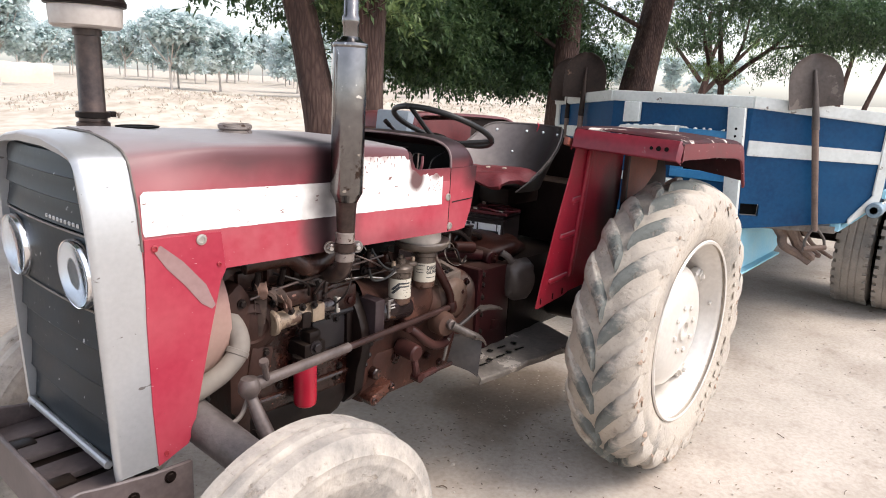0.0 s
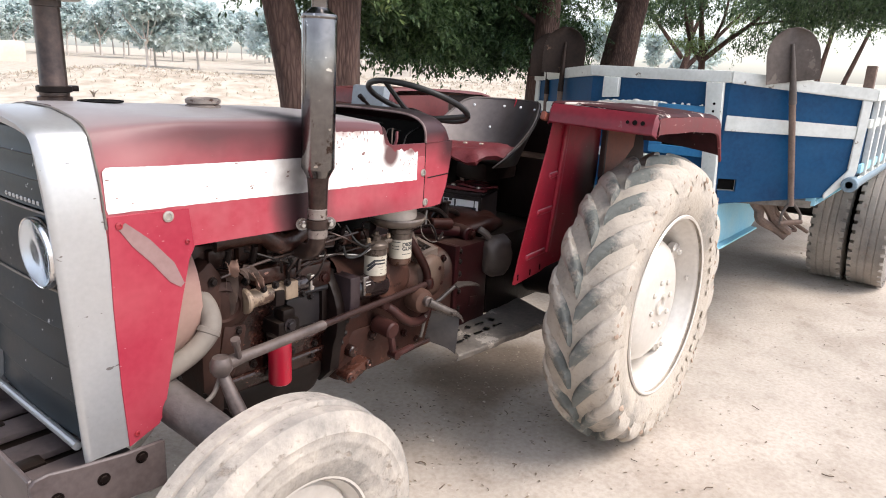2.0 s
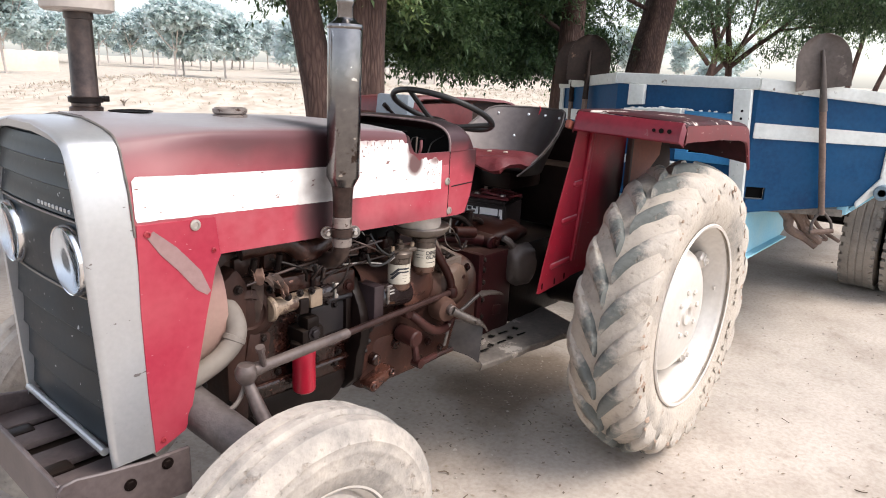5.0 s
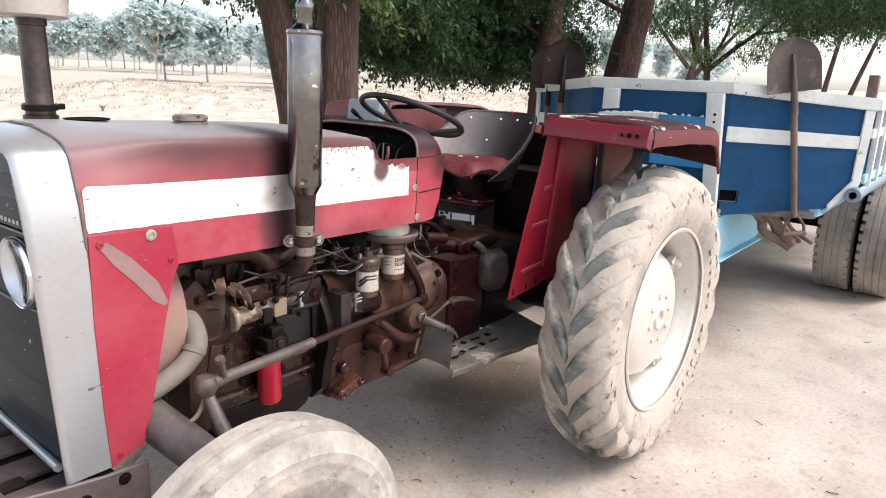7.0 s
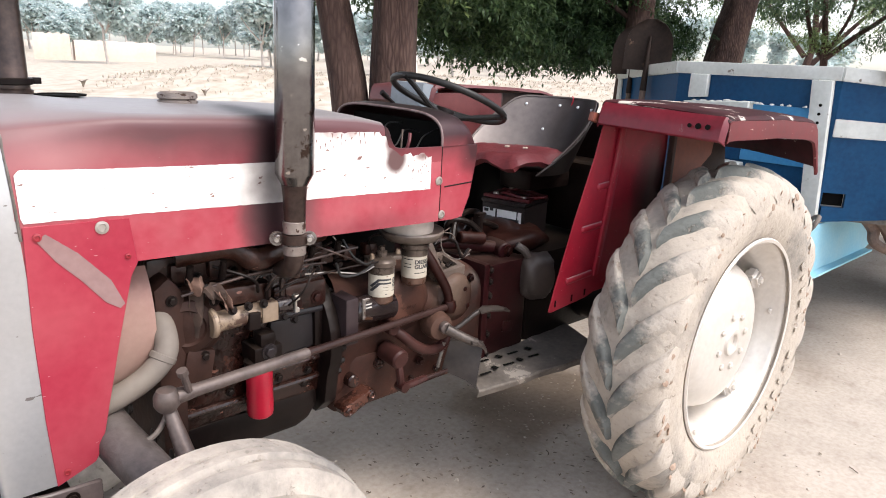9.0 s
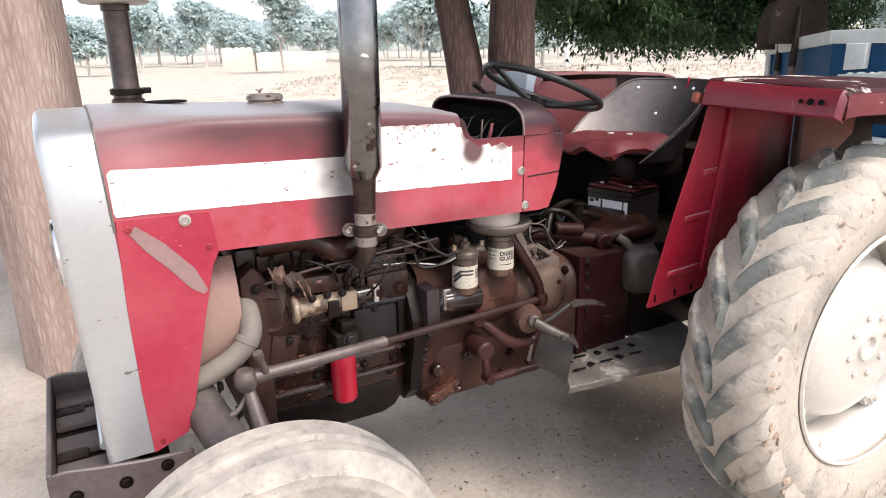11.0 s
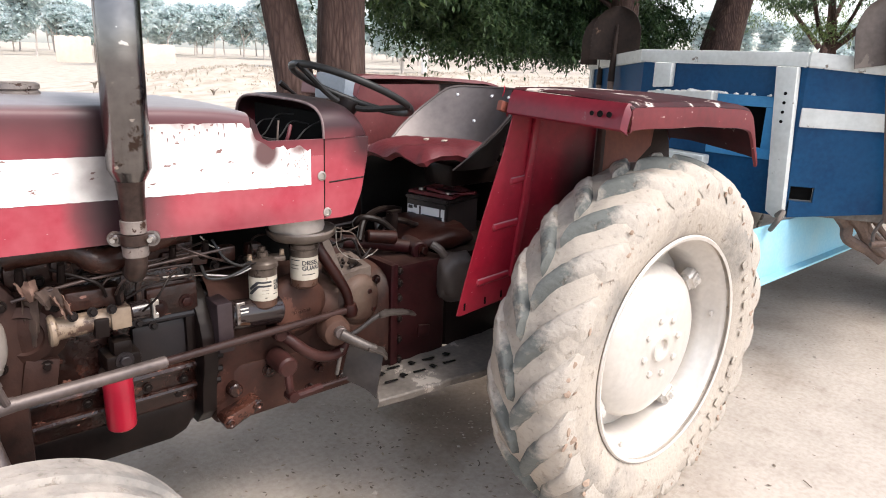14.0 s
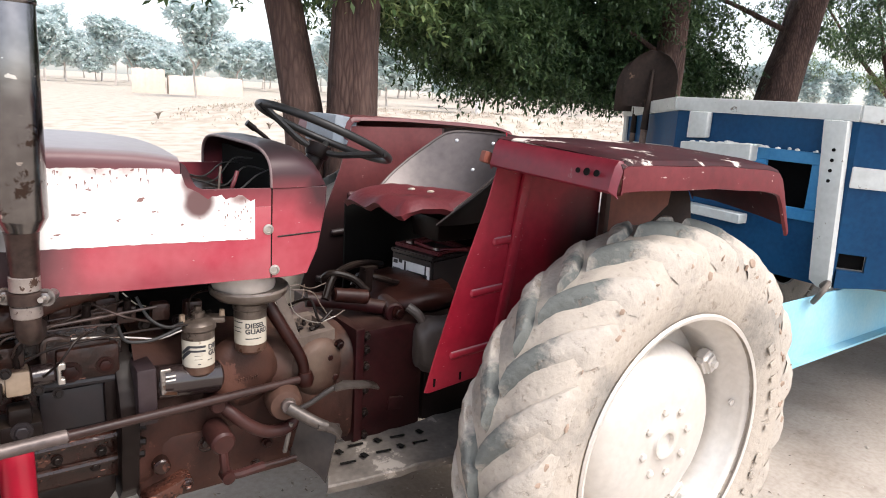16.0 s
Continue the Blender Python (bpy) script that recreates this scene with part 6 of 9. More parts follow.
    rod(bm, (-0.970, -0.09, 0.705), (-0.968, -0.15, 0.703), 0.020, 0.020, 14, 0.004)
    part("clutch_linkage", bm, M_dullred, tractor, "brown-red bent clutch link")
    # clutch pedal: a dusty boss, a thin cranked arm with a flat pad, and a stout arm that ends over the bracket
    bm = B()
    lathe(bm, [(0.046, -0.05), (0.044, -0.005), (0.038, 0.008), (0.020, 0.014), (0.0, 0.015)], pose(-0.806, -0.172, 0.680, 90, 0, -12), 28)
    pedal = part("clutch_pedal", bm, M_bossdust, tractor, "dusty clutch pedal boss with two worn steel arms")
    bm = B()
    rod(bm, (-0.80, -0.175, 0.684), (-0.812, -0.208, 0.688), 0.020, 0.018, 18, 0.003)
    part("pivot_collar", bm, M_rustrod, pedal)
    bm = B()
    tube(bm, [(-0.795, -0.20, 0.672), (-0.760, -0.212, 0.688), (-0.715, -0.222, 0.716), (-0.690, -0.228, 0.728)], 0.0075, 10)
    part("thin_arm", bm, M_greytan, pedal)
    bm = B()
    rows = []
    for x, z in ((-0.698, 0.731), (-0.665, 0.735), (-0.630, 0.728), (-0.598, 0.722), (-0.572, 0.712)):
        w = 0.020 if x > -0.68 else 0.012
        rows.append([Vector((x, -0.232 + w, z - 0.002)), Vector((x - 0.002, -0.232, z + 0.001)), Vector((x - 0.004, -0.232 - w, z - 0.004))])
    sheet(bm, rows, 0.006)
    part("foot_pad", bm, M_armsteel, pedal, "worn bright pedal pad")
    bm = B()
    tube(bm, [(-0.812, -0.205, 0.688), (-0.785, -0.226, 0.670), (-0.752, -0.248, 0.650), (-0.730, -0.256, 0.640)], 0.014, 12, radii=(0.0165, 0.0125))
    rows = []
    for k, (x, z) in enumerate(((-0.752, 0.652), (-0.730, 0.643), (-0.712, 0.634), (-0.700, 0.624), (-0.694, 0.610))):
        rows.append([Vector((x + 0.010, -0.240 - 0.003 * k, z)), Vector((x, -0.256 - 0.003 * k, z + 0.002)), Vector((x - 0.010, -0.274 - 0.002 * k, z - 0.003))])
    sheet(bm, rows, 0.007)
    part("stout_arm", bm, M_armsteel, pedal, "stout worn arm with a bent-over end")
    bm = B()
    rows = []
    for u in range(6):
        t = u / 5
        top = Vector((-0.774, -0.185, 0.632)).lerp(Vector((-0.700, -0.258, 0.626)), t)
        low = Vector((-0.795, -0.175, 0.536)).lerp(Vector((-0.744, -0.278, 0.492)), t)
        bow = 0.010 * math.sin(math.pi * t)
        rows.append([top + Vector((0.012, 0.012, 0.004)), top] + [top.lerp(low, v) + Vector((bow * v, -bow * 0.6 * v, 0.003 * math.sin(5 * t + 4 * v))) for v in (0.25, 0.5, 0.75, 1.0)])
    sheet(bm, rows, 0.005)
    bracket = part("step_bracket", bm, M_greytan, tractor, "bent dusty steel step bracket", smooth=50)
    bm = B()
    rod(bm, (-0.792, -0.176, 0.628), (-0.806, -0.168, 0.545), 0.006, seg=8)
    part("bracket_edge", bm, M_plate, bracket)
    # perforated step plate
    slot_places = [(-0.655, -0.235), (-0.60, -0.225), (-0.545, -0.235), (-0.49, -0.235), (-0.43, -0.245), (-0.65, -0.175), (-0.595, -0.165), (-0.53, -0.175), (-0.47, -0.185), (-0.40, -0.195)]
    bm = B()
    rows = []
    nx, ny = 14, 6
    rng = random.Random(8)
    for i in range(nx + 1):
        u = i / nx
        row = []
        for j in range(ny + 1):
            v = j / ny
            x = -0.742 + 0.56 * u + 0.085 * v
            y = -0.292 - 0.085 * u + (0.167 + 0.083 * u) * v
            row.append(Vector((x, y, 0.496 + 0.012 * u + 0.004 * rng.uniform(-1, 1))))
        rows.append([row[0] + Vector((0, 0.006, -0.028)), row[0] + Vector((0, -0.002, -0.006))] + row)
    sheet(bm, rows, 0.004)
    step = part("footstep", bm, M_plate, tractor, "bent scuffed steel footstep with slots", smooth=20)
    for i, (x, y) in enumerate(slot_places):
        bm = B()
        u = (x + 0.725) / 0.6
        if i % 2:
            box(bm, (x, y, 0.503 + 0.012 * u), (0.016, 0.022, 0.003), (0, 0, 12), 0.001, 1)
        else:
            box(bm, (x, y, 0.503 + 0.012 * u), (0.045, 0.008, 0.003), (0, 0, -8), 0.001, 1)
        part("step_slot", bm, M_void, step)


M_rodbrown = surface("oily_brown_rod", (0.0128, 0.006, 0.0052), (0.036, 0.016, 0.0136), 0.34, big=10, fine=80, dust=(0.08, 0.048, 0.0384), dust_amount=0.25, bump=0.2, spec=0.25)
M_bossdust = surface("dust_caked_boss", (0.0257, 0.01052, 0.007262), (0.06854, 0.03421, 0.0234), 0.6, big=14, fine=70, dust=(0.1256, 0.06798, 0.04841), dust_amount=0.5, bump=0.4, bump_dist=0.006, spec=0.2)
M_dullred = surface("grimy_dull_red_paint", (0.016, 0.0038, 0.0038), (0.042, 0.0105, 0.0098), 0.40, big=9, fine=60, amount=0.35, dust=(0.075, 0.038, 0.03), dust_amount=0.4, bump=0.25, spec=0.18)
M_armsteel = surface("worn_arm_steel", (0.036, 0.0276, 0.0234), (0.102, 0.084, 0.0732), 0.42, metal=0.4, big=14, fine=80, wear=(0.018, 0.0108, 0.0084), wear_at=0.58, bump=0.25)
M_greytan = surface("dusty_grey_steel", (0.01584, 0.01152, 0.01008), (0.0396, 0.03096, 0.02664), 0.5, metal=0.2, big=9, fine=60, amount=0.35, dust=(0.072, 0.054, 0.0432), dust_amount=0.4, bump=0.25)
M_axle = surface("dusty_axle_paint", (0.026, 0.021, 0.021), (0.075, 0.062, 0.060), 0.5, big=9, fine=60, amount=0.35, dust=(0.25, 0.2, 0.17), dust_amount=0.25, bump=0.6, bump_dist=0.008)
build_steering_and_axle()


def build_seat_and_controls():
    # pressed bucket seat
    bm = B()
    rows = []
    for i in range(21):
        a = math.radians(-112 + 224 * i / 20)
        row = []
        for j in range(9):
            t = j / 8
            fall = max(0.0, abs(a) - math.radians(52)) / math.radians(60)
            top = 1.350 - 0.20 * min(1, fall) ** 1.05
            r = 0.185 + 0.055 * t
            row.append(Vector((-0.225 + r * math.cos(a) * 1.12 + 0.050 * t, CY + 0.015 + r * math.sin(a) * 0.98, 1.10 + (top - 1.10) * t)))
        rows.append(row)
    sheet(bm, rows, 0.005)
    skin = [[q + Vector((math.cos(a) * 0.009, math.sin(a) * 0.009, -0.002)) for q in row] for row, a in zip(rows, [math.radians(-112 + 224 * i / 20) for i in range(21)])]
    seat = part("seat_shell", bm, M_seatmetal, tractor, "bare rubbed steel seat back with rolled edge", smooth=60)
    bm = B()
    tube(bm, [r[-1] for r in rows], 0.0045, 8, 2)
    part("rolled_edge", bm, M_seatmetal, seat)
    # skin added to colour the seat's unlit outer side near-black
    bm = B()
    sheet(bm, skin, 0.002)
    part("seat_outer_skin", bm, M_seatback, seat, "near-black outer skin giving the seat's unlit side its shade", smooth=60)
    for i, j in ((6, 7), (9, 7), (11, 7), (14, 7), (12, 4)):
        q = rows[i][j]
        inward = (Vector((-0.225, CY, q.z)) - q).normalized()
        bm = B()
        lathe(bm, [(0.0, 0.004), (0.004, 0.003), (0.0055, 0.0), (0.0055, -0.008)], aim(q + inward * 0.004, q + inward)[0], 10)
        part("seat_rivet", bm, M_paper, seat, "bright rivet")
    bm = B()
    tube(bm, [rows[10][8] + Vector((-0.003, 0, 0.008)), rows[10][8] + Vector((-0.010, -0.01, -0.004)), rows[10][8] + Vector((-0.012, -0.004, -0.03))], 0.0025, 6)
    part("red_string", bm, M_redcan, seat, "short red string")
    bm = B()
    rng = random.Random(5)
    rows = []
    for i in range(19):
        u = -1 + 2 * i / 18
        row = []
        for j in range(15):
            v = -1 + 2 * j / 14
            rag = 0.016 * noise.noise((v * 2.2, 2.0, 1.0)) * max(0.0, -u)
            x = -0.265 + 0.165 * u + rag
            y = CY + 0.015 + 0.175 * v
            e = max(abs(u), abs(v))
            z = 1.172 - 0.030 * max(0, (e - 0.7) / 0.3) ** 2 + 0.008 * math.sin(4 * u + 3 * v) + 0.005 * noise.noise((u * 4, v * 4, 3.0)) - 0.010 * (1 + math.sin(7 * v)) * max(0.0, (-u - 0.4) / 0.6) ** 2
            row.append(Vector((x, y, z)))
        rows.append(row)
    sheet(bm, rows, 0.02)
    part("seat_cushion", bm, M_cushion, seat, "torn faded red seat cushion", smooth=70)
    for x, y in ((-0.30, 0.06), (-0.27, 0.0)):
        bm = B()
        box(bm, (x, y, 1.184), (0.022, 0.016, 0.006), (0, 0, 25), 0.003)
        part("foam_scrap", bm, M_label, seat)
    bm = B()
    box(bm, (-0.12, CY, 1.06), (0.24, 0.16, 0.08), (0, 0, 0), 0.02)
    part("seat_frame", bm, M_dark, tractor)
    bm = B()
    box(bm, (0.18, CY, 0.98), (0.34, 0.46, 0.28), (0, 0, 0), 0.03)
    for s in (-1, 1):
        rod(bm, (0.20, CY + s * 0.2, 1.0), (0.20, CY + s * 0.29, 1.0), 0.05, 0.05, 18, 0.006)
    part("hydraulic_lift_housing", bm, M_dark, tractor, "grimy hydraulic lift housing under the seat")
    # sheet added behind the seat to keep light out from the rear
    bm = B()
    box(bm, (0.16, CY, 1.15), (0.012, 0.60, 0.30), (0, 4, 0), 0.004)
    part("rear_shield", bm, M_dark, tractor, "dark sheet added behind the seat to block light")
    # steering wheel, column
    c = Vector((-0.592, CY, 1.350))
    tilt = Matrix.Translation(c) @ Euler((0, radians(23), 0)).to_matrix().to_4x4()
    bm = B()
    R, r = 0.192, 0.0108
    ring = []
    n = 64
    rings = []
    for i in range(n):
        a = 2 * math.pi * i / n
        row = []
        for k in range(12):
            b = 2 * math.pi * k / 12
            grip = 1 - 0.10 * (0.5 + 0.5 * math.cos(a * 32)) * (1 if math.cos(b - math.pi) > 0.2 else 0)
            row.append(bm.verts.new(tilt @ Vector(((R + r * grip * math.cos(b)) * math.cos(a), (R + r * grip * math.cos(b)) * math.sin(a), r * grip * math.sin(b)))))
        rings.append(row)
    for i in range(n):
        for k in range(12):
            bm.faces.new((rings[i][k], rings[(i + 1) % n][k], rings[(i + 1) % n][(k + 1) % 12], rings[i][(k + 1) % 12]))
    wheel = part("steering_wheel", bm, M_black, tractor, "black three-spoke steering wheel", smooth=70)
    bm = B()
    for k in range(3):
        a = radians(60 + 120 * k)
        p = [tilt @ Vector((q * math.cos(a), q * math.sin(a), z)) for q, z in ((0.015, -0.052), (0.07, -0.045), (0.14, -0.022), (0.203, -0.001))]
        tube(bm, p, 0.009, 8)
    part("spokes", bm, M_black, wheel)
    bm = B()
    lathe(bm, [(0.0, -0.075), (0.03, -0.072), (0.036, -0.055), (0.032, -0.035), (0.012, -0.03), (0.0, -0.03)], tilt, 24)
    part("hub_cap", bm, M_dark, wheel)
    bm = B()
    rod(bm, tilt @ Vector((0, 0, -0.07)), (-0.76, CY, 0.98), 0.026, 0.030, 18)
    part("steering_column", bm, M_dark, tractor)
    # throttle lever beyond the wheel, straw-coloured rag on the column
    bm = B()
    tube(bm, [(-0.655, 0.2, 1.27), (-0.71, 0.2, 1.323), (-0.75, 0.2, 1.353)], 0.006, 8)
    rod(bm, (-0.745, 0.2, 1.349), (-0.768, 0.2, 1.366), 0.009, seg=10)
    part("throttle_lever", bm, M_dark, tractor)
    bm = B()
    box(bm, (-0.655, CY - 0.03, 1.235), (0.03, 0.03, 0.06), (0, 20, 10), 0.01)
    part("column_bracket", bm, M_brass, tractor)
    # battery, its printed face turned forwards
    bm = B()
    face = pose(-0.265, 0.094, 0.900, 0, 0, 13)
    def put(c, sz, bev=0.0):
        r = bmesh.ops.create_cube(bm, size=1.0, matrix=face @ Matrix.Translation(c) @ Matrix.Diagonal((*sz, 1)))
        if bev:
            bmesh.ops.bevel(bm, geom=list({e for v in r["verts"] for e in v.link_edges}), offset=bev, segments=2, affect="EDGES")
    put((0.10, 0, -0.005), (0.20, 0.185, 0.135), 0.007)
    put((0.10, 0, 0.066), (0.206, 0.191, 0.014), 0.004)
    bat = part("battery", bm, M_battery, tractor, "black battery with a white printed label")
    bm = B()
    put((-0.0015, 0.0, 0.008), (0.003, 0.165, 0.060))
    part("battery_label", bm, M_paper, bat, "white printed battery label")
    bm = B()
    for dy, dz, w, h in ((0.062, -0.004, 0.034, 0.010), (0.068, 0.022, 0.018, 0.012), (0.024, 0.004, 0.006, 0.05), (-0.03, -0.008, 0.088, 0.019), (0.045, 0.026, 0.014, 0.010), (-0.066, 0.01, 0.004, 0.05)):
        put((-0.004, dy, 0.008 + dz), (0.002, w, h))
    part("label_bars", bm, M_ink, bat)
    for dy in (-0.06, 0.06):
        bm = B()
        m = face @ Matrix.Translation((0.05, dy, 0.072))
        lathe(bm, [(0.013, 0.0), (0.011, 0.02), (0.0, 0.021)], m, 12)
        part("battery_terminal", bm, M_steel, bat)
    bm = B()
    tube(bm, [(-0.21, 0.155, 0.985), (-0.235, 0.11, 0.998), (-0.20, 0.05, 0.985), (-0.13, 0.02, 0.985), (-0.08, 0.04, 0.975)], 0.006, 8)
    tube(bm, [(-0.17, 0.19, 0.975), (-0.13, 0.12, 1.0), (-0.08, 0.05, 0.98)], 0.006, 8)
    part("battery_cable", bm, M_cushion, bat, "dark red battery cable")
    bm = B()
    box(bm, (-0.16, 0.10, 0.822), (0.27, 0.24, 0.012), (0, 0, 13), 0.003)
    part("battery_tray", bm, M_dark, tractor)
    bm = B()
    put((0.03, 0.0, 0.080), (0.022, 0.20, 0.012), 0.003)
    put((0.17, 0.0, 0.080), (0.022, 0.20, 0.012), 0.003)
    put((0.10, -0.085, 0.081), (0.16, 0.020, 0.010), 0.003)
    put((0.10, 0.085, 0.081), (0.16, 0.020, 0.010), 0.003)
    part("battery_clamp_frame", bm, M_cushion, bat, "dark red clamp frame over the battery")
    # near-black sheet added for the shadow beneath the seat
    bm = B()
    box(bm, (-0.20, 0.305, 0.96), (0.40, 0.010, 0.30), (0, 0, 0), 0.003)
    part("seat_side_plate", bm, M_void, tractor, "near-black sheet added to darken the space under the seat")
    bm = B()
    tube(bm, [(-0.62, -0.01, 0.89), (-0.58, 0.02, 0.945), (-0.50, 0.06, 0.960), (-0.42, 0.10, 0.950), (-0.35, 0.14, 0.93)], 0.011, 10)
    part("rubber_hose", bm, M_dark, tractor)
    bm = B()
    tube(bm, [(-0.55, 0.06, 0.88), (-0.60, 0.04, 0.93), (-0.585, 0.02, 0.955), (-0.53, 0.0, 0.94), (-0.49, -0.02, 0.90)], 0.011, 10)
    part("rubber_hose", bm, M_dark, tractor)
    # pale tank under the fender
    bm = B()
    at = pose(-0.330, -0.140, 0.757, 8, 0, -25)
    bmesh.ops.create_uvsphere(bm, u_segments=28, v_segments=18, radius=1.0)
    for v in bm.verts:
        q = Vector([math.copysign(abs(k) ** 0.62, k) for k in v.co])
        q = Vector((q.x * 0.064, q.y * 0.062, q.z * 0.080)) * (1 + 0.14 * noise.noise(v.co * 1.7) + 0.05 * noise.noise(v.co * 4.5))
        v.co = at @ q
    tube(bm, [(-0.365, -0.14, 0.82), (-0.385, -0.13, 0.85), (-0.405, -0.11, 0.868)], 0.014, 10)
    part("fluid_tank", bm, M_tank, tractor, "grimy pale plastic fluid tank")


build_seat_and_controls()


def build_fender(s):
    """s = -1: the left one; +1: the right one."""
    def Y(y):
        return y if s < 0 else mirror_y(y)
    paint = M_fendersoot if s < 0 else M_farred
    bm = B()
    o = [(-0.288, 1.345), (-0.330, 1.20), (-0.405, 1.0), (-0.470, 0.80), (-0.495, 0.712), (-0.48, 0.708), (-0.30, 0.724), (-0.262, 0.735)]
    o = o + [(0.0, 0.746), (0.07, 0.90), (0.104, 1.08), (0.104, 1.345)]
    y = Y(-0.340)
    prism(bm, o, "y", y - 0.002, y + 0.002, 0.0008, 1)
    fen = part("fender", bm, paint, tractor, "dull red ribbed sheet fender, dark with soot or, on the far one, painted shade")
    # wall behind the tyre, coloured as dark as its shade
    bm = B()
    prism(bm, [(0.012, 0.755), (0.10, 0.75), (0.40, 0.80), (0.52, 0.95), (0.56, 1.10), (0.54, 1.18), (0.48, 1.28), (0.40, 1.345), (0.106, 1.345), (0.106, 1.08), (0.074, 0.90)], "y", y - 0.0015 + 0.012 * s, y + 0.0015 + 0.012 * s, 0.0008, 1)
    part("inner_wall", bm, M_underside, fen, "inner wheel arch, its shade put in as near-black")
    # pressed ribs on the wall
    bm = B()
    for z, x0, x1 in ((1.10, -0.30, -0.215), (0.965, -0.365, -0.255), (0.800, -0.42, -0.30)):
        rod(bm, (x0, Y(-0.3370), z), (x1 + 0.02, Y(-0.3370), z + 0.008), 0.0125, 0.0125, 16, 0.005)
    prism(bm, [(-0.215, 1.30), (-0.185, 1.30), (-0.225, 1.0), (-0.262, 0.80), (-0.285, 0.80), (-0.255, 1.0)], "y", Y(-0.356), Y(-0.3425), 0.005, 2)
    part("pressed_rib", bm, paint, fen)
    for x, z in ((-0.465, 0.735), (-0.38, 0.738), (-0.31, 0.745)):
        bm = B()
        box(bm, (x, Y(-0.3425), z), (0.006, 0.003, 0.022), (0, 0, 0))
        part("slot", bm, M_void, fen)
    # flat top, outer flange and the sloping front lip
    xs = [-0.298, -0.285, -0.22, -0.08, 0.06, 0.18, 0.27, 0.31, 0.335, 0.355, 0.375, 0.40, 0.43]
    zs = [1.372, 1.378, 1.379, 1.377, 1.372, 1.367, 1.362, 1.357, 1.350, 1.336, 1.302, 1.248, 1.190]
    rng = random.Random(17)
    rows, skirt = [], []
    for i, (x, z) in enumerate(zip(xs, zs)):
        back = 0.10 * max(0, 1 - i / 12)
        row = []
        for t, dz in ((0.0, -0.012), (0.012, 0.0), (0.25, 0.004), (0.5, 0.003), (0.75, 0.0), (0.955, -0.006), (0.985, -0.010), (1.0, -0.018)):
            row.append(Vector((x + 0.16 * (1 - t) * max(0, (i - 5) / 7), Y(-0.325 - 0.418 * t), z + dz - 0.010 * t + 0.0025 * rng.uniform(-1, 1) * (i > 2))))
        rows.append(row)
        e = row[-1]
        depth = 0.056 if i < 8 else 0.056 - 0.010 * (i - 8)
        skirt.append([e + Vector((0, Y(-0.002) - Y(0), -0.001)), e + Vector((0, Y(-0.003) - Y(0), -depth * 0.5 + 0.003 * rng.uniform(-1, 1))), e + Vector((0, Y(-0.001) - Y(0), -depth)), e + Vector((0, Y(0.008) - Y(0), -depth - 0.002))])
    bm = B()
    sheet(bm, rows, 0.003)
    top = part("fender_top", bm, M_fendertop if s < 0 else M_farred, fen, "rubbed dark red fender top with bare scratches", smooth=30)
    bm = B()
    sheet(bm, skirt, 0.003)
    part("outer_flange", bm, M_flange if s < 0 else M_farred, fen, "worn pinkish red flange along the fender's edge")
    bm = B()
    rows = []
    for t in (0.0, 0.03, 0.25, 0.5, 0.75, 0.97, 1.0):
        yy = -0.323 - 0.420 * t
        zt = 1.372 - 0.012 * t - (0.010 if t in (0.0, 1.0) else 0)
        x = -0.298 + (0.012 if t in (0.0, 1.0) else 0)
        rows.append([Vector((x + 0.02, Y(yy), zt - 0.001)), Vector((x, Y(yy), zt)), Vector((x - 0.012, Y(yy), zt - 0.012)), Vector((x - 0.022, Y(yy), zt - 0.042)), Vector((x - 0.026, Y(yy), zt - 0.064)), Vector((x - 0.020, Y(yy), zt - 0.070))])
    sheet(bm, rows, 0.003)
    part("front_lip", bm, M_lip if s < 0 else M_farred, fen, "dark crimson front lip")
    if s < 0:
        bm = B()
        for dy, r in ((0.0, 0.006), (-0.026, 0.0085), (-0.054, 0.0075)):
            lathe(bm, [(0.0, 0.0), (r, 0.0), (r, 0.003), (0.0, 0.003)], aim((-0.3255, -0.642 + dy, 1.330), (-1, -0.642 + dy, 1.50))[0], 14)
        part("lamp_holes", bm, M_void, fen)
    # brace and outer wheel-arch wall
    bm = B()
    box(bm, (0.112, Y(-0.358), 1.20), (0.020, 0.022, 0.285), (0, 0, 0), 0.003)
    part("fender_post", bm, M_postbrown, fen, "dark brown upright post")
    bm = B()
    prism(bm, [(0.1225, 1.345), (0.40, 1.345), (0.43, 1.30), (0.41, 1.17), (0.30, 1.10), (0.1225, 1.06)], "y", Y(-0.362), Y(-0.357), 0.002, 1)
    part("fender_brace", bm, M_rustbrace, fen, "orange-red braced plate under the fender top")
    if s < 0:
        bm = B()
        box(bm, (-0.315, Y(-0.312), 1.322), (0.035, 0.02, 0.03), (0, 15, 0), 0.005)
        part("side_marker", bm, M_rustbrace, fen, "dull orange marker lamp stub")


M_flange = surface("worn_pink_paint", (0.085, 0.009, 0.013), (0.155, 0.024, 0.029), 0.42, big=6, fine=50, wear=(0.36, 0.25, 0.22), wear_at=0.65, wear_scale=10, bump=0.1, spec=0.3, speck=(0.42, 0.32, 0.28), speck_at=0.69)
M_lip = surface("dark_crimson_paint", (0.105, 0.005, 0.012), (0.195, 0.012, 0.024), 0.40, big=6, fine=50, wear=(0.18, 0.10, 0.095), wear_at=0.68, dust=(0.20, 0.09, 0.09), dust_amount=0.08, bump=0.08)
M_postbrown = surface("dark_brown_post_paint", (0.022, 0.008, 0.006), (0.06, 0.022, 0.016), 0.6, big=9, bump=0.2)
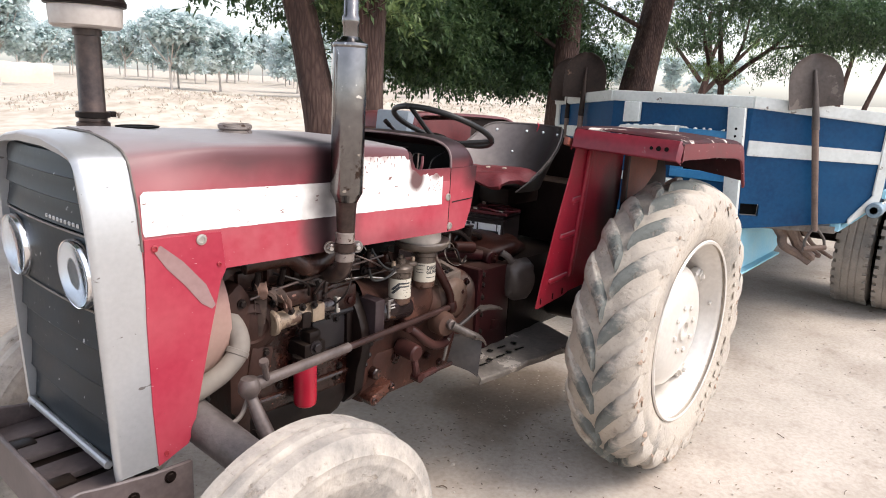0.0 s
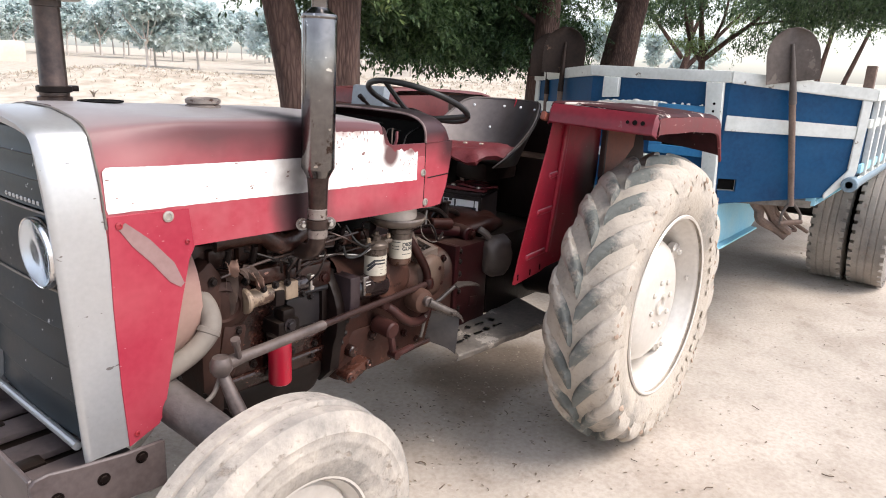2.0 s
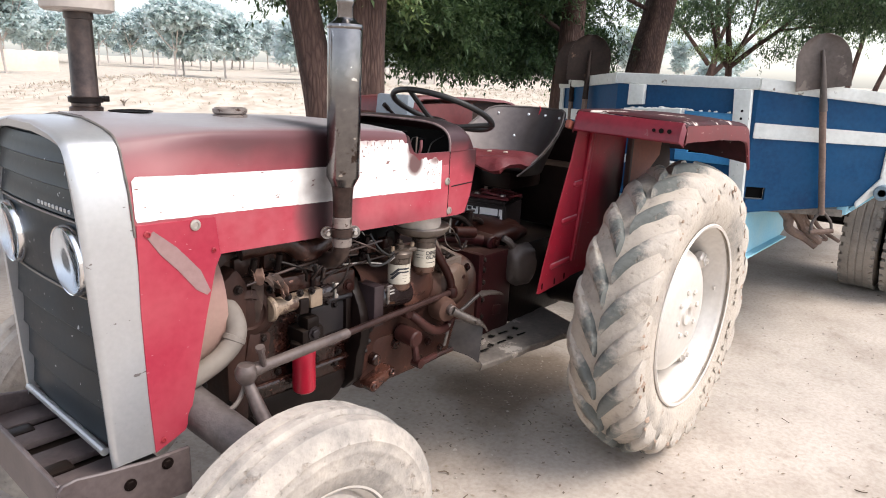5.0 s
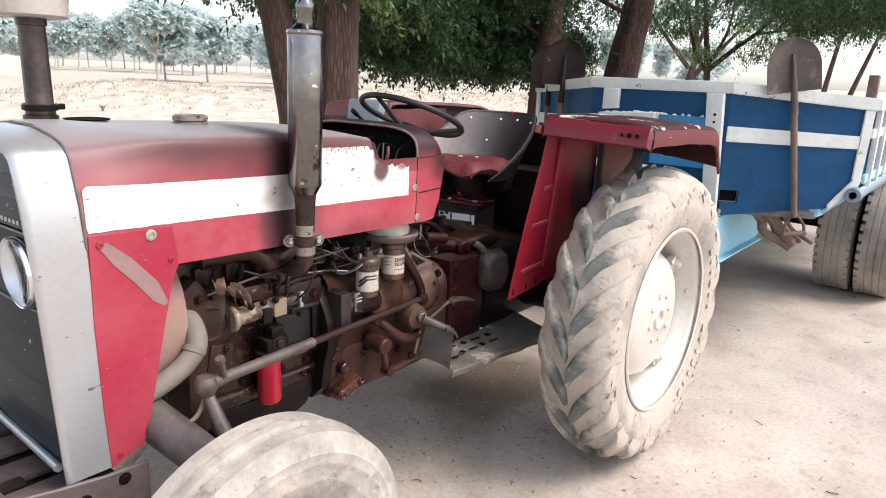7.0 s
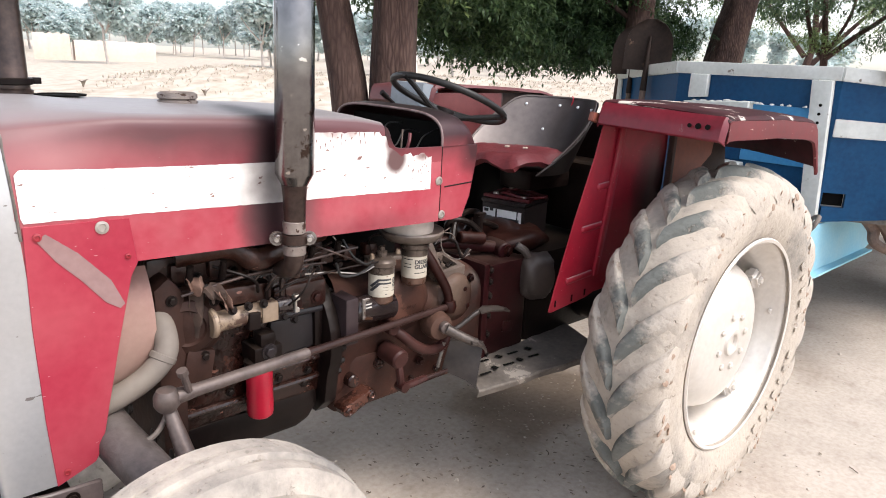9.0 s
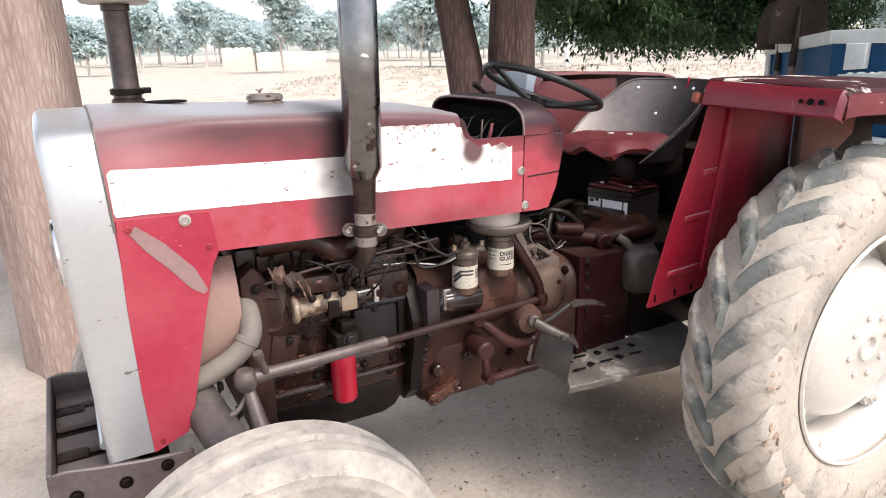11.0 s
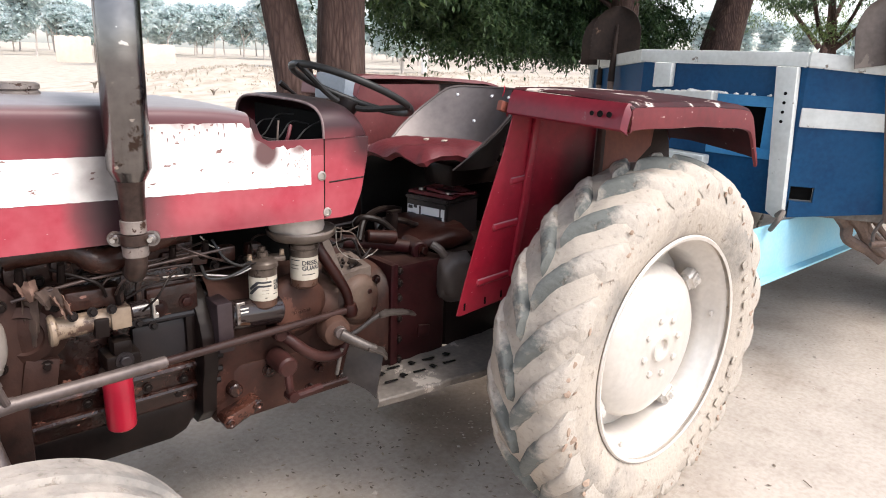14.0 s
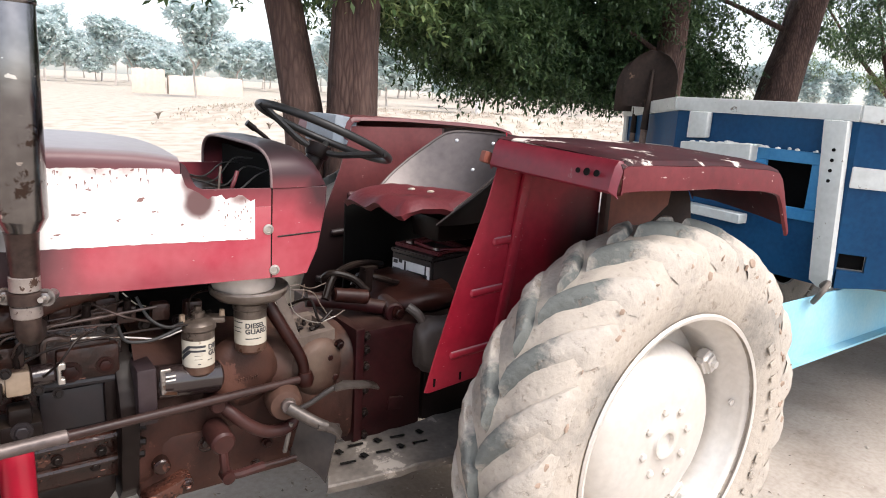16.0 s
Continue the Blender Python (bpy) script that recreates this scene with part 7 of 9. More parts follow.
M_rustbrace = surface("rusty_orange_paint", (0.16, 0.042, 0.026), (0.25, 0.076, 0.046), 0.6, big=8, wear=RUST, wear_at=0.66, dust=DUST, dust_amount=0.0)
M_fendersoot = soot_paint("sooty_fender_paint", (0.06, -0.34, 1.04), (0.22, 0.4, 0.32), (0.175, 0.003, 0.011), (0.275, 0.009, 0.025), (0.014, 0.006, 0.007), 2.0, dusty=0.06)
# shade low on the far fender's inner wall, painted into its red
stain_or_shade(M_farred, (-0.30, 0.48, 0.86), (0.60, 0.6, 0.36), (0.006, 0.003, 0.003), 0.95, 0.55, 0.4, 7.0)
build_fender(-1)
build_fender(1)
bm = B()
box(bm, (-0.33, 0.56, 1.33), (0.10, 0.17, 0.10), (0, 8, 10), 0.012)
part("lamp_box", bm, M_lampbox, tractor, "grey work lamp box on the far fender")


# ---- wheels ----
def tyre_profile(R, w, bead, crown=0.035):
    """(radius, offset) round the tyre's section."""
    out = []
    for k in range(9):
        t = -1 + 2 * k / 8
        out.append((R - crown * abs(t) ** 2.2, w * 0.42 * t))
    side = [(R - crown - 0.03, w * 0.475), (R - crown - 0.08, w * 0.5), (bead + (R - bead) * 0.45, w * 0.50), (bead + (R - bead) * 0.2, w * 0.455), (bead + 0.012, w * 0.40), (bead, w * 0.36), (bead - 0.004, w * 0.30)]
    left = [(r, -o) for r, o in reversed(side)]
    return left + out + side


def rear_wheel(y_mid, s):
    """s = -1: the outer face looks to -y."""
    cx, R, W = 0.048, 0.572, 0.285
    cz = 0.598
    m = Matrix.Translation((cx, y_mid, cz)) @ pose(0, 0, 0, 90 if s < 0 else -90, 0, 0)
    # domed disc
    bm = B()
    lathe(bm, [(0.0, 0.083), (0.026, 0.083), (0.029, 0.094), (0.036, 0.097), (0.046, 0.095), (0.049, 0.088), (0.052, 0.086), (0.125, 0.088), (0.150, 0.084), (0.185, 0.078), (0.215, 0.066), (0.242, 0.046), (0.258, 0.020), (0.262, -0.01)], m, 72)
    disc = part("rear_wheel", bm, M_rim, tractor, "big rear wheel with domed cream disc and muddy lugged tyre", smooth=50)
    bm = B()
    lathe(bm, [(0.356, 0.126), (0.366, 0.129), (0.371, 0.123), (0.366, 0.114), (0.352, 0.108), (0.344, 0.096), (0.340, 0.07), (0.318, 0.055), (0.314, -0.05), (0.336, -0.07), (0.350, -0.105), (0.370, -0.12)], m, 80, caps=False)
    part("rim", bm, M_rim, disc, "cream steel rim", smooth=60)
    bm = B()
    lathe(bm, [(0.250, -0.030), (0.285, -0.036), (0.317, -0.040)], m, 72, caps=False)
    part("rim_well", bm, M_rim, disc)
    for k in range(4):
        a = 2 * math.pi * k / 4 + 0.62
        bm = B()
        mm = m @ pose(0, 0, 0, 0, 0, math.degrees(a)) @ Matrix.Translation((0.288, 0, 0.028))
        r = bmesh.ops.create_cube(bm, size=1.0, matrix=mm @ Matrix.Diagonal((0.062, 0.072, 0.05, 1)))
        bmesh.ops.bevel(bm, geom=list({e for v in r["verts"] for e in v.link_edges}), offset=0.014, segments=3, affect="EDGES")
        part("rim_bracket", bm, M_rim, disc)
        bm = B()
        lathe(bm, [(0.013, 0.02), (0.013, 0.033), (0.011, 0.036), (0.0, 0.037)], mm, 6)
        part("bracket_bolt", bm, M_rim, disc)
    for k in range(8):
        a = 2 * math.pi * k / 8 + 0.2
        bm = B()
        lathe(bm, [(0.012, 0.085), (0.012, 0.094), (0.007, 0.097), (0.0, 0.098)], m @ Matrix.Translation((0.094 * math.cos(a), 0.094 * math.sin(a), 0)), 6)
        part("wheel_nut", bm, M_rim, disc)
    for k in range(3):
        a = 2 * math.pi * k / 3 + 0.1
        bm = B()
        lathe(bm, [(0.010, 0.10), (0.010, 0.107), (0.0, 0.109)], m @ pose(0, 0, 0, 0, 0, math.degrees(a)) @ Matrix.Translation((0.330, 0, -0.03)), 8)
        part("rim_rivet", bm, M_rim, disc)
    # tyre body with mud packed between the lugs, then each lug
    bm = B()
    lathe(bm, tyre_profile(R, W, 0.350, 0.030), m, 168, caps=False)
    back = m.inverted()
    for v in bm.verts:
        q = back @ v.co
        r = math.hypot(q.x, q.y)
        deep = min(1.0, max(0.0, (r - 0.46) / 0.07))
        out = min(1.0, max(0.0, (abs(q.z) - 0.03) / 0.08))
        d = deep * (0.006 * out + 0.007 * noise.noise(q * 11) + 0.004 * noise.noise(q * 31)) + 0.0012 * noise.noise(q * 40)
        v.co = m @ Vector((q.x * (1 + d / r), q.y * (1 + d / r), q.z + deep * 0.005 * noise.noise(q * 17 + Vector((5, 1, 2)))))
    tyre = part("tyre", bm, M_tyre, disc, "muddy black tractor tyre", smooth=60)
    n = 20
    rng = random.Random(12)

    def lug_mesh(side, seed):
        rows = []
        for i in range(15):
            t = i / 14
            off = side * (0.006 + t * (W * 0.5 - 0.010))
            sweep = -0.30 * t ** 0.85
            base = R - 0.030 * min(1.0, abs(off / (W * 0.42))) ** 2.2
            h = 0.027 * (1 - 0.34 * t)
            if t > 0.86:
                base -= 0.018 * (t - 0.86) / 0.14
            wid = (0.066 + 0.022 * t) / R
            rows.append([(base + hh, sweep + da * wid * 0.5, off) for da, hh in ((-1.62, -0.012), (-1.18, h * 0.25), (-0.88, h * 0.80), (-0.64, h), (-0.3, h + 0.001), (0.0, h + 0.0015), (0.3, h + 0.001), (0.64, h), (0.88, h * 0.80), (1.18, h * 0.25), (1.62, -0.012))])
        rows.insert(0, [(r - 0.03, a, o - side * 0.004) for r, a, o in rows[0]])
        rows.append([(R - 0.058 - 0.02 * abs(k - 5) / 5, -0.315 + (k - 5) / 5 * 0.058 / R, side * W * 0.497) for k in range(11)])
        rows.append([(R - 0.090 - 0.008 * abs(k - 5) / 5, -0.325 + (k - 5) / 5 * 0.046 / R, side * W * 0.488) for k in range(11)])
        bm = B()
        grid = []
        for k, row in enumerate(rows):
            t = k / (len(rows) - 1)
            line = []
            for r, a, o in row:
                q = Vector((r * math.cos(a), r * math.sin(a), o))
                g = 0.45 + 0.55 * t
                d = g * (0.0055 * noise.noise(q * 26 + Vector((seed * 7.1, 0, 0))) + 0.0030 * noise.noise(q * 70 + Vector((0, seed * 3.3, 0))))
                e = g * 0.0060 * noise.noise(q * 38 + Vector((0, 0, seed * 5.7)))
                line.append(Vector((q.x * (1 + d / r) - math.sin(a) * e, q.y * (1 + d / r) + math.cos(a) * e, o)))
            grid.append(line)
        sheet(bm, grid)
        return finish(bm, "tread_lug", M_lugface, 60)

    for side in (-1, 1):
        shapes = [lug_mesh(side, 5 * side + q) for q in range(5)]
        for k in range(n):
            ob = new("tread_lug", shapes[rng.randrange(5)])
            ob.parent = disc
            ob.matrix_parent_inverse = Matrix.Identity(4)
            ob.matrix_basis = m @ pose(0, 0, 0, 0, 0, 360 * (k + (0.5 if side > 0 else 0)) / n + rng.uniform(-0.6, 0.6)) @ Matrix.Diagonal((1 + rng.uniform(-0.004, 0.002), 1 + rng.uniform(-0.004, 0.002), 1, 1))
    # crusts of dried mud broken open on the shoulder
    bm = B()
    for k in range(70):
        a, r = rng.uniform(0, 2 * math.pi), rng.uniform(0.47, 0.535)
        w = (W * 0.5 - 0.004) if r < 0.535 else W * 0.5 * (1 - 0.35 * (r - 0.535) / 0.04)
        size = rng.uniform(0.004, 0.013)
        mm = m @ pose(0, 0, 0, 0, 0, math.degrees(a)) @ Matrix.Translation((r, 0, w)) @ pose(0, 0, 0, rng.uniform(-30, 30), rng.uniform(-30, 30), rng.uniform(0, 90))
        bmesh.ops.create_icosphere(bm, subdivisions=1, radius=1.0, matrix=mm @ Matrix.Diagonal((size * rng.uniform(0.7, 1.8), size * rng.uniform(0.7, 1.6), size * 0.35, 1)))
    tagged(part("mud_crust", bm, M_mudcrust, tyre, "broken crusts of dried brown mud", smooth=0), kind="stuff")
    # worn moulded marks on the sidewall
    if s < 0:
        for k in range(13):
            a = radians(-62 + 7.2 * k + (6 if k > 6 else 0))
            bm = B()
            r = bmesh.ops.create_cube(bm, size=1.0, matrix=m @ pose(0, 0, 0, 0, 0, math.degrees(a)) @ Matrix.Translation((0.432, 0, W * 0.5 - 0.0005)) @ Matrix.Diagonal((0.028, 0.018 if k % 3 else 0.030, 0.004, 1)))
            bmesh.ops.bevel(bm, geom=list({e for v in r["verts"] for e in v.link_edges}), offset=0.0015, segments=1, affect="EDGES")
            part("sidewall_mark", bm, M_tyre, tyre)


rear_wheel(-0.62, -1)
rear_wheel(mirror_y(-0.62), 1)


def front_wheel(y_mid, s):
    cx, R, W = -1.695, 0.377, 0.175
    cz = R - 0.004
    m = Matrix.Translation((cx, y_mid, cz)) @ pose(0, 0, 0, 90 if s < 0 else -90, 0, 0) @ pose(0, 0, 0, 0, 0, 0)
    bm = B()
    lathe(bm, [(0.0, 0.05), (0.045, 0.05), (0.05, 0.02), (0.09, 0.015), (0.14, 0.03), (0.175, 0.035), (0.185, 0.02)], m, 48)
    disc = part("front_wheel", bm, M_rim, tractor, "small front wheel with cream disc and ribbed tyre", smooth=50)
    bm = B()
    lathe(bm, [(0.205, 0.068), (0.215, 0.070), (0.219, 0.062), (0.208, 0.052), (0.19, 0.04), (0.182, 0.02), (0.182, -0.03), (0.20, -0.05), (0.218, -0.065)], m, 56, caps=False)
    part("rim", bm, M_rim, disc, smooth=60)
    for k in range(6):
        a = 2 * math.pi * k / 6
        bm = B()
        lathe(bm, [(0.012, 0.015), (0.012, 0.03), (0.007, 0.034)], m @ Matrix.Translation((0.075 * math.cos(a), 0.075 * math.sin(a), 0)), 6)
        part("wheel_nut", bm, M_rim, disc)
    bm = B()
    prof = []
    side = [(0.200, -0.062), (0.212, -0.070), (0.24, -0.080), (0.255, -0.0835), (0.259, -0.0852), (0.263, -0.0842), (0.285, -0.0875), (0.296, -0.0878), (0.300, -0.0890), (0.304, -0.0877), (0.318, -0.087),
            (0.323, -0.0880), (0.327, -0.0855), (0.336, -0.082), (0.350, -0.078), (0.362, -0.070)]
    prof += side
    for c in (-0.048, 0.0, 0.048):
        w = 0.018 if c else 0.013
        prof += [(0.352 + (0.004 if c else 0.008), c - w - 0.006), (0.366 + (0.0 if c else 0.007), c - w), (0.367 + (0.0 if c else 0.008), c), (0.366 + (0.0 if c else 0.007), c + w), (0.352 + (0.004 if c else 0.008), c + w + 0.006)]
    prof += [(r, -o) for r, o in reversed(side)]
    lathe(bm, prof, m, 80, caps=False)
    part("tyre", bm, M_ftyre, disc, "dusty worn ribbed front tyre", smooth=40)


front_wheel(-0.52, -1)
front_wheel(mirror_y(-0.52), 1)


# ---- trailer ----
trailer = thing("trailer", (2.5, 0.0, 0), "blue farm trailer with white-painted rails and dual wheels", "trailer")
TX = 1.50          # front face
CORN = 0.425       # half width of the flat front
BX, BY = 1.892, 1.06   # where the slanted front meets the long sides
ZT, ZE, ZF = 1.462, 1.405, 0.775
TEND = 5.6


def slab(bm, a, b, z0a, z1a, z0b, z1b, thick, out):
    """An upright board from plan point a to b with its own heights at both ends, thick towards out."""
    a, b, out = Vector(a), Vector(b), Vector(out).normalized() * thick
    vs = []
    for p, z0, z1 in ((a, z0a, z1a), (b, z0b, z1b)):
        for q in (p, p + out):
            vs.append((bm.verts.new((q.x, q.y, z0)), bm.verts.new((q.x, q.y, z1))))
    (a0, a1), (c0, c1), (b0, b1), (d0, d1) = vs
    for f in ((a0, a1, b1, b0), (c0, d0, d1, c1), (a1, c1, d1, b1), (a0, b0, d0, c0), (a0, c0, c1, a1), (b0, b1, d1, d0)):
        bm.faces.new(f)
    return bm


def build_trailer():
    # flat front: boards round the opening of the tool box
    bm = B()
    t = 0.03
    prism(bm, [(-CORN, ZF), (CORN, ZF), (CORN, 1.035), (-CORN, 1.035)], "x", TX, TX + t)
    prism(bm, [(-CORN, 1.325), (CORN, 1.325), (CORN, ZT), (-CORN, ZT)], "x", TX, TX + t)
    prism(bm, [(-CORN, 1.035), (-0.345, 1.035), (-0.345, 1.325), (-CORN, 1.325)], "x", TX, TX + t)
    prism(bm, [(0.33, 1.035), (CORN, 1.035), (CORN, 1.325), (0.33, 1.325)], "x", TX, TX + t)
    part("front_board", bm, M_blue, trailer, "blue painted front board")
    bm = B()
    box(bm, (TX + 0.16, -0.01, 1.18), (0.006, 0.70, 0.31))
    box(bm, (TX + 0.10, -0.01, 1.03), (0.14, 0.70, 0.006))
    part("tool_box_inside", bm, M_void, trailer)
    # tool box: frame and a part-open hatch
    bm = B()
    for y0, y1, z0, z1 in ((-0.345, 0.0, 1.035, 1.085), (-0.345, 0.0, 1.275, 1.325), (-0.345, -0.275, 1.085, 1.275), (-0.075, 0.0, 1.085, 1.275)):
        box(bm, (TX - 0.012, (y0 + y1) / 2, (z0 + z1) / 2), (0.022, y1 - y0, z1 - z0), (0, 0, 0), 0.003, 1)
    hatch = part("tool_box_frame", bm, M_bluelight, trailer, "lighter blue frame round the tool box opening")
    bm = B()
    prism(bm, [(-0.03, 1.262), (0.33, 1.255), (0.33, 1.318), (-0.03, 1.338)], "x", TX - 0.085, TX - 0.002, 0.004, 1)
    part("tool_box_ledge", bm, M_trimwhite, hatch, "white ledge with flaked paint")
    bm = B()
    prism(bm, [(-0.02, 0.975), (0.34, 0.985), (0.34, 1.03), (-0.02, 1.02)], "x", TX - 0.07, TX - 0.002, 0.004, 1)
    part("tool_box_rail", bm, M_trimwhite, hatch)
    bm = B()
    prism(bm, [(0.0, 1.03), (0.33, 1.03), (0.33, 1.26), (0.0, 1.26)], "x", TX - 0.01, TX + 0.012)
    part("tool_box_door", bm, M_blue, hatch)
    bm = B()
    rng = random.Random(6)
    for i in range(26):
        y = rng.uniform(-0.30, 0.30)
        lathe(bm, [(0.0, 0.0), (0.012, 0.002), (0.010, 0.008), (0.0, 0.011)], Matrix.Translation((TX - 0.03 - rng.random() * 0.03, y, 1.336 - (y + 0.03) * 0.05 if y > -0.02 else 1.326)) @ Matrix.Diagonal((rng.uniform(0.5, 1.6), rng.uniform(0.5, 1.6), rng.uniform(0.4, 1.3), 1)), 7)
    tagged(part("debris", bm, M_trimwhite, hatch, "dry scraps lying on the ledge"), kind="stuff")
    # posts on the flat front
    for y in (-0.35, 0.28):
        bm = B()
        if y < 0:
            o = [(y - 0.045, ZT), (y + 0.05, ZT), (y - 0.005, 0.80), (y - 0.045, 0.775), (y - 0.085, 0.775)]
        else:
            o = [(y - 0.05, ZT), (y + 0.05, ZT), (y + 0.05, 1.336), (y - 0.05, 1.344)]
        prism(bm, o, "x", TX - 0.045, TX - 0.002, 0.006)
        post = part("front_post", bm, M_trimwhite, trailer, "white weathered steel post")
        for k in range(4 if y < 0 else 0):
            bm = B()
            lathe(bm, [(0.0, 0.0), (0.0075, 0.0), (0.0075, 0.002), (0.0, 0.002)], aim((TX - 0.045, y - 0.012, 1.345 - 0.042 * k), (0, y, 1.3))[0], 10)
            part("bolt_hole", bm, M_void, post)
    # slanted front walls
    for s in (-1, 1):
        nrm = Vector((-(BY - CORN), s * (BX - TX), 0)).normalized()

        def on(u, off=0.0):
            p = Vector((TX, s * CORN, 0)).lerp(Vector((BX, s * BY, 0)), u) + nrm * off
            return p

        def panel(name, outline, o0, o1, mat, label="", bevel=0.0):
            bm = B()
            a = [bm.verts.new((*on(u, o0).xy, z)) for u, z in outline]
            b = [bm.verts.new((*on(u, o1).xy, z)) for u, z in outline]
            fs = [bm.faces.new(a), bm.faces.new(b)]
            for i in range(len(a)):
                j = (i + 1) % len(a)
                fs.append(bm.faces.new((a[i], a[j], b[j], b[i])))
            if bevel:
                bmesh.ops.recalc_face_normals(bm, faces=fs)
                bmesh.ops.bevel(bm, geom=list({e for f in fs for e in f.edges}), offset=bevel, segments=2, affect="EDGES")
            return part(name, bm, mat, trailer, label)

        if s < 0:
            panel("slanted_board", [(0.0, ZF), (0.012, 0.86), (0.012, 0.925), (0.15, 0.925), (0.15, 0.855), (0.02, 0.855), (0.02, ZF), (0.80, 0.855), (0.985, 1.02), (1.0, ZE), (0.0, ZT)], -0.03, 0.0, M_blue, "blue slanted front board")
        else:
            panel("slanted_board", [(0.0, ZF), (0.80, 0.855), (0.985, 1.02), (1.0, ZE), (0.0, ZT)], -0.03, 0.0, M_blue, "blue slanted front board")
        panel("hatch_hole", [(0.014, 0.86), (0.148, 0.86), (0.148, 0.922), (0.014, 0.922)], -0.034, -0.031, M_void) if s < 0 else None
        panel("rub_strip", [(0.0, 1.199), (0.97, 1.192), (0.97, 1.262), (0.0, 1.285)], 0.001, 0.012, M_trimwhite, "white rubbing strip", 0.003)
        panel("corner_post", [(0.93, 1.02), (0.995, 1.02), (1.01, ZE), (0.94, ZE)], 0.001, 0.016, M_trimwhite, "white corner post", 0.004)
        panel("corner_brace", [(0.80, 0.845), (0.79, 0.875), (0.945, 1.03), (1.0, 1.03), (0.985, 0.985)], 0.001, 0.016, M_trimwhite, "white corner brace", 0.004)
        panel("top_rail", [(-0.01, ZT), (1.03, ZE - 0.005), (1.03, ZE + 0.062), (-0.01, ZT + 0.066)], -0.05, 0.02, M_trimwhite, "white weathered top rail", 0.006)
    bm = B()
    box(bm, (TX + 0.015, 0, ZT + 0.033), (0.07, 2 * CORN, 0.064), (0, 0, 0), 0.006)
    part("top_rail", bm, M_trimwhite, trailer, "white weathered top rail")
    # long sides with uprights, floor
    for s in (-1, 1):
        bm = B()
        slab(bm, (BX, s * BY), (TEND, s * BY), 0.98, ZE, 0.98, ZE, 0.03, (0, -s))
        part("side_board", bm, M_blue, trailer, "blue side board")
        bm = B()
        box(bm, ((BX + TEND) / 2, s * BY, ZE + 0.03), (TEND - BX, 0.07, 0.06), (0, 0, 0), 0.006)
        part("side_rail", bm, M_trimwhite, trailer)
        for k in range(14):
            bm = B()
            box(bm, (BX + 0.12 + k * 0.27, s * (BY + 0.018), 1.20), (0.045, 0.03, 0.43), (0, 0, 0), 0.004)
            part("side_upright", bm, M_trimwhite, trailer)
        for z in (1.03, 1.28):
            bm = B()
            box(bm, ((BX + TEND) / 2, s * (BY + 0.012), z), (TEND - BX, 0.018, 0.05), (0, 0, 0), 0.004)
            part("side_strip", bm, M_trimwhite if z > 1.2 else M_cyan, trailer)
        bm = B()
        slab(bm, (1.80, s * 0.90), (TEND, s * 0.90), 0.80, 0.86, 0.80, 0.86, 0.05, (0, -s))
        slab(bm, (BX, s * BY), (TEND, s * BY), 0.95, 0.99, 0.95, 0.99, 0.03, (0, -s))
        rows = [[Vector((x, s * 0.90, 0.83)), Vector((x, s * (BY - 0.005), 0.985))] for x in (1.85, TEND)]
        sheet(bm, rows, 0.02)
        part("lower_flare", bm, M_cyan, trailer)
        # scalloped edging and the hinge pipe
        bm = B()
        for k in range(26):
            x = BX + 0.02 + k * 0.085
            rows = [[Vector((x + 0.037 * math.cos(a), s * (BY + 0.015), 0.965 - 0.05 * math.sin(a))) for a in [math.pi * i / 8 for i in range(9)]], [Vector((x + 0.037 * math.cos(a), s * (BY + 0.015), 0.985)) for a in [math.pi * i / 8 for i in range(9)]]]
            sheet(bm, rows, 0.004)
        part("scalloped_edging", bm, M_trimwhite, trailer, "scalloped white edging")
        bm = B()
        lathe(bm, [(0.020, 0.0), (0.038, 0.0), (0.042, 0.004), (0.042, 0.10), (0.036, 0.10), (0.036, 3.6), (0.020, 3.6)], aim((BX - 0.09, s * (BY - 0.01), 0.945), (TEND, s * (BY - 0.01), 0.945))[0], 28)
        lathe(bm, [(0.020, 0.0), (0.020, 0.12), (0.0, 0.12)], aim((BX - 0.09, s * (BY - 0.01), 0.945), (TEND, s * (BY - 0.01), 0.945))[0], 20)
        part("hinge_pipe", bm, M_pipeblue, trailer, "grey-blue steel hinge pipe")
        # post stub above the corner
        bm = B()
        box(bm, (BX + 0.04, s * (BY - 0.03), ZE + 0.11), (0.05, 0.05, 0.15), (0, 0, 0), 0.006)
        part("post_stub", bm, M_handle, trailer)
    bm = B()
    prism(bm, [(TX + 0.03, -0.40), (1.80, -0.88), (TEND, -0.90), (TEND, 0.90), (1.80, 0.88), (TX + 0.03, 0.40)], "z", ZF + 0.01, ZF + 0.05)
    part("floor", bm, M_plate, trailer)
    bm = B()
    slab(bm, (TEND, -BY), (TEND, BY), 0.8, ZE, 0.8, ZE, 0.03, (1, 0))
    part("tail_board", bm, M_blue, trailer)
    # chassis sides, drawbar
    for s in (-1, 1):
        bm = B()
        o = [(1.02, 0.50), (2.35, 0.50), (2.62, 0.60), (2.62, 0.765), (1.02, 0.765)]
        prism(bm, o, "y", s * 0.44 - 0.006, s * 0.44 + 0.006, 0.002, 1)
        o = [(1.02, 0.50), (2.35, 0.50), (2.35, 0.512), (1.02, 0.512)]
        prism(bm, o, "y", s * 0.44 - 0.05, s * 0.44 + 0.05, 0.002, 1)
        part("chassis_plate", bm, M_cyan, trailer, "light blue chassis plate")
        bm = B()
        slab(bm, (1.04, s * 0.43), (0.48, s * 0.06 + 0.05), 0.50, 0.66, 0.50, 0.58, 0.06, (0, -s))
        part("drawbar", bm, M_cyan, trailer)
        bm = B()
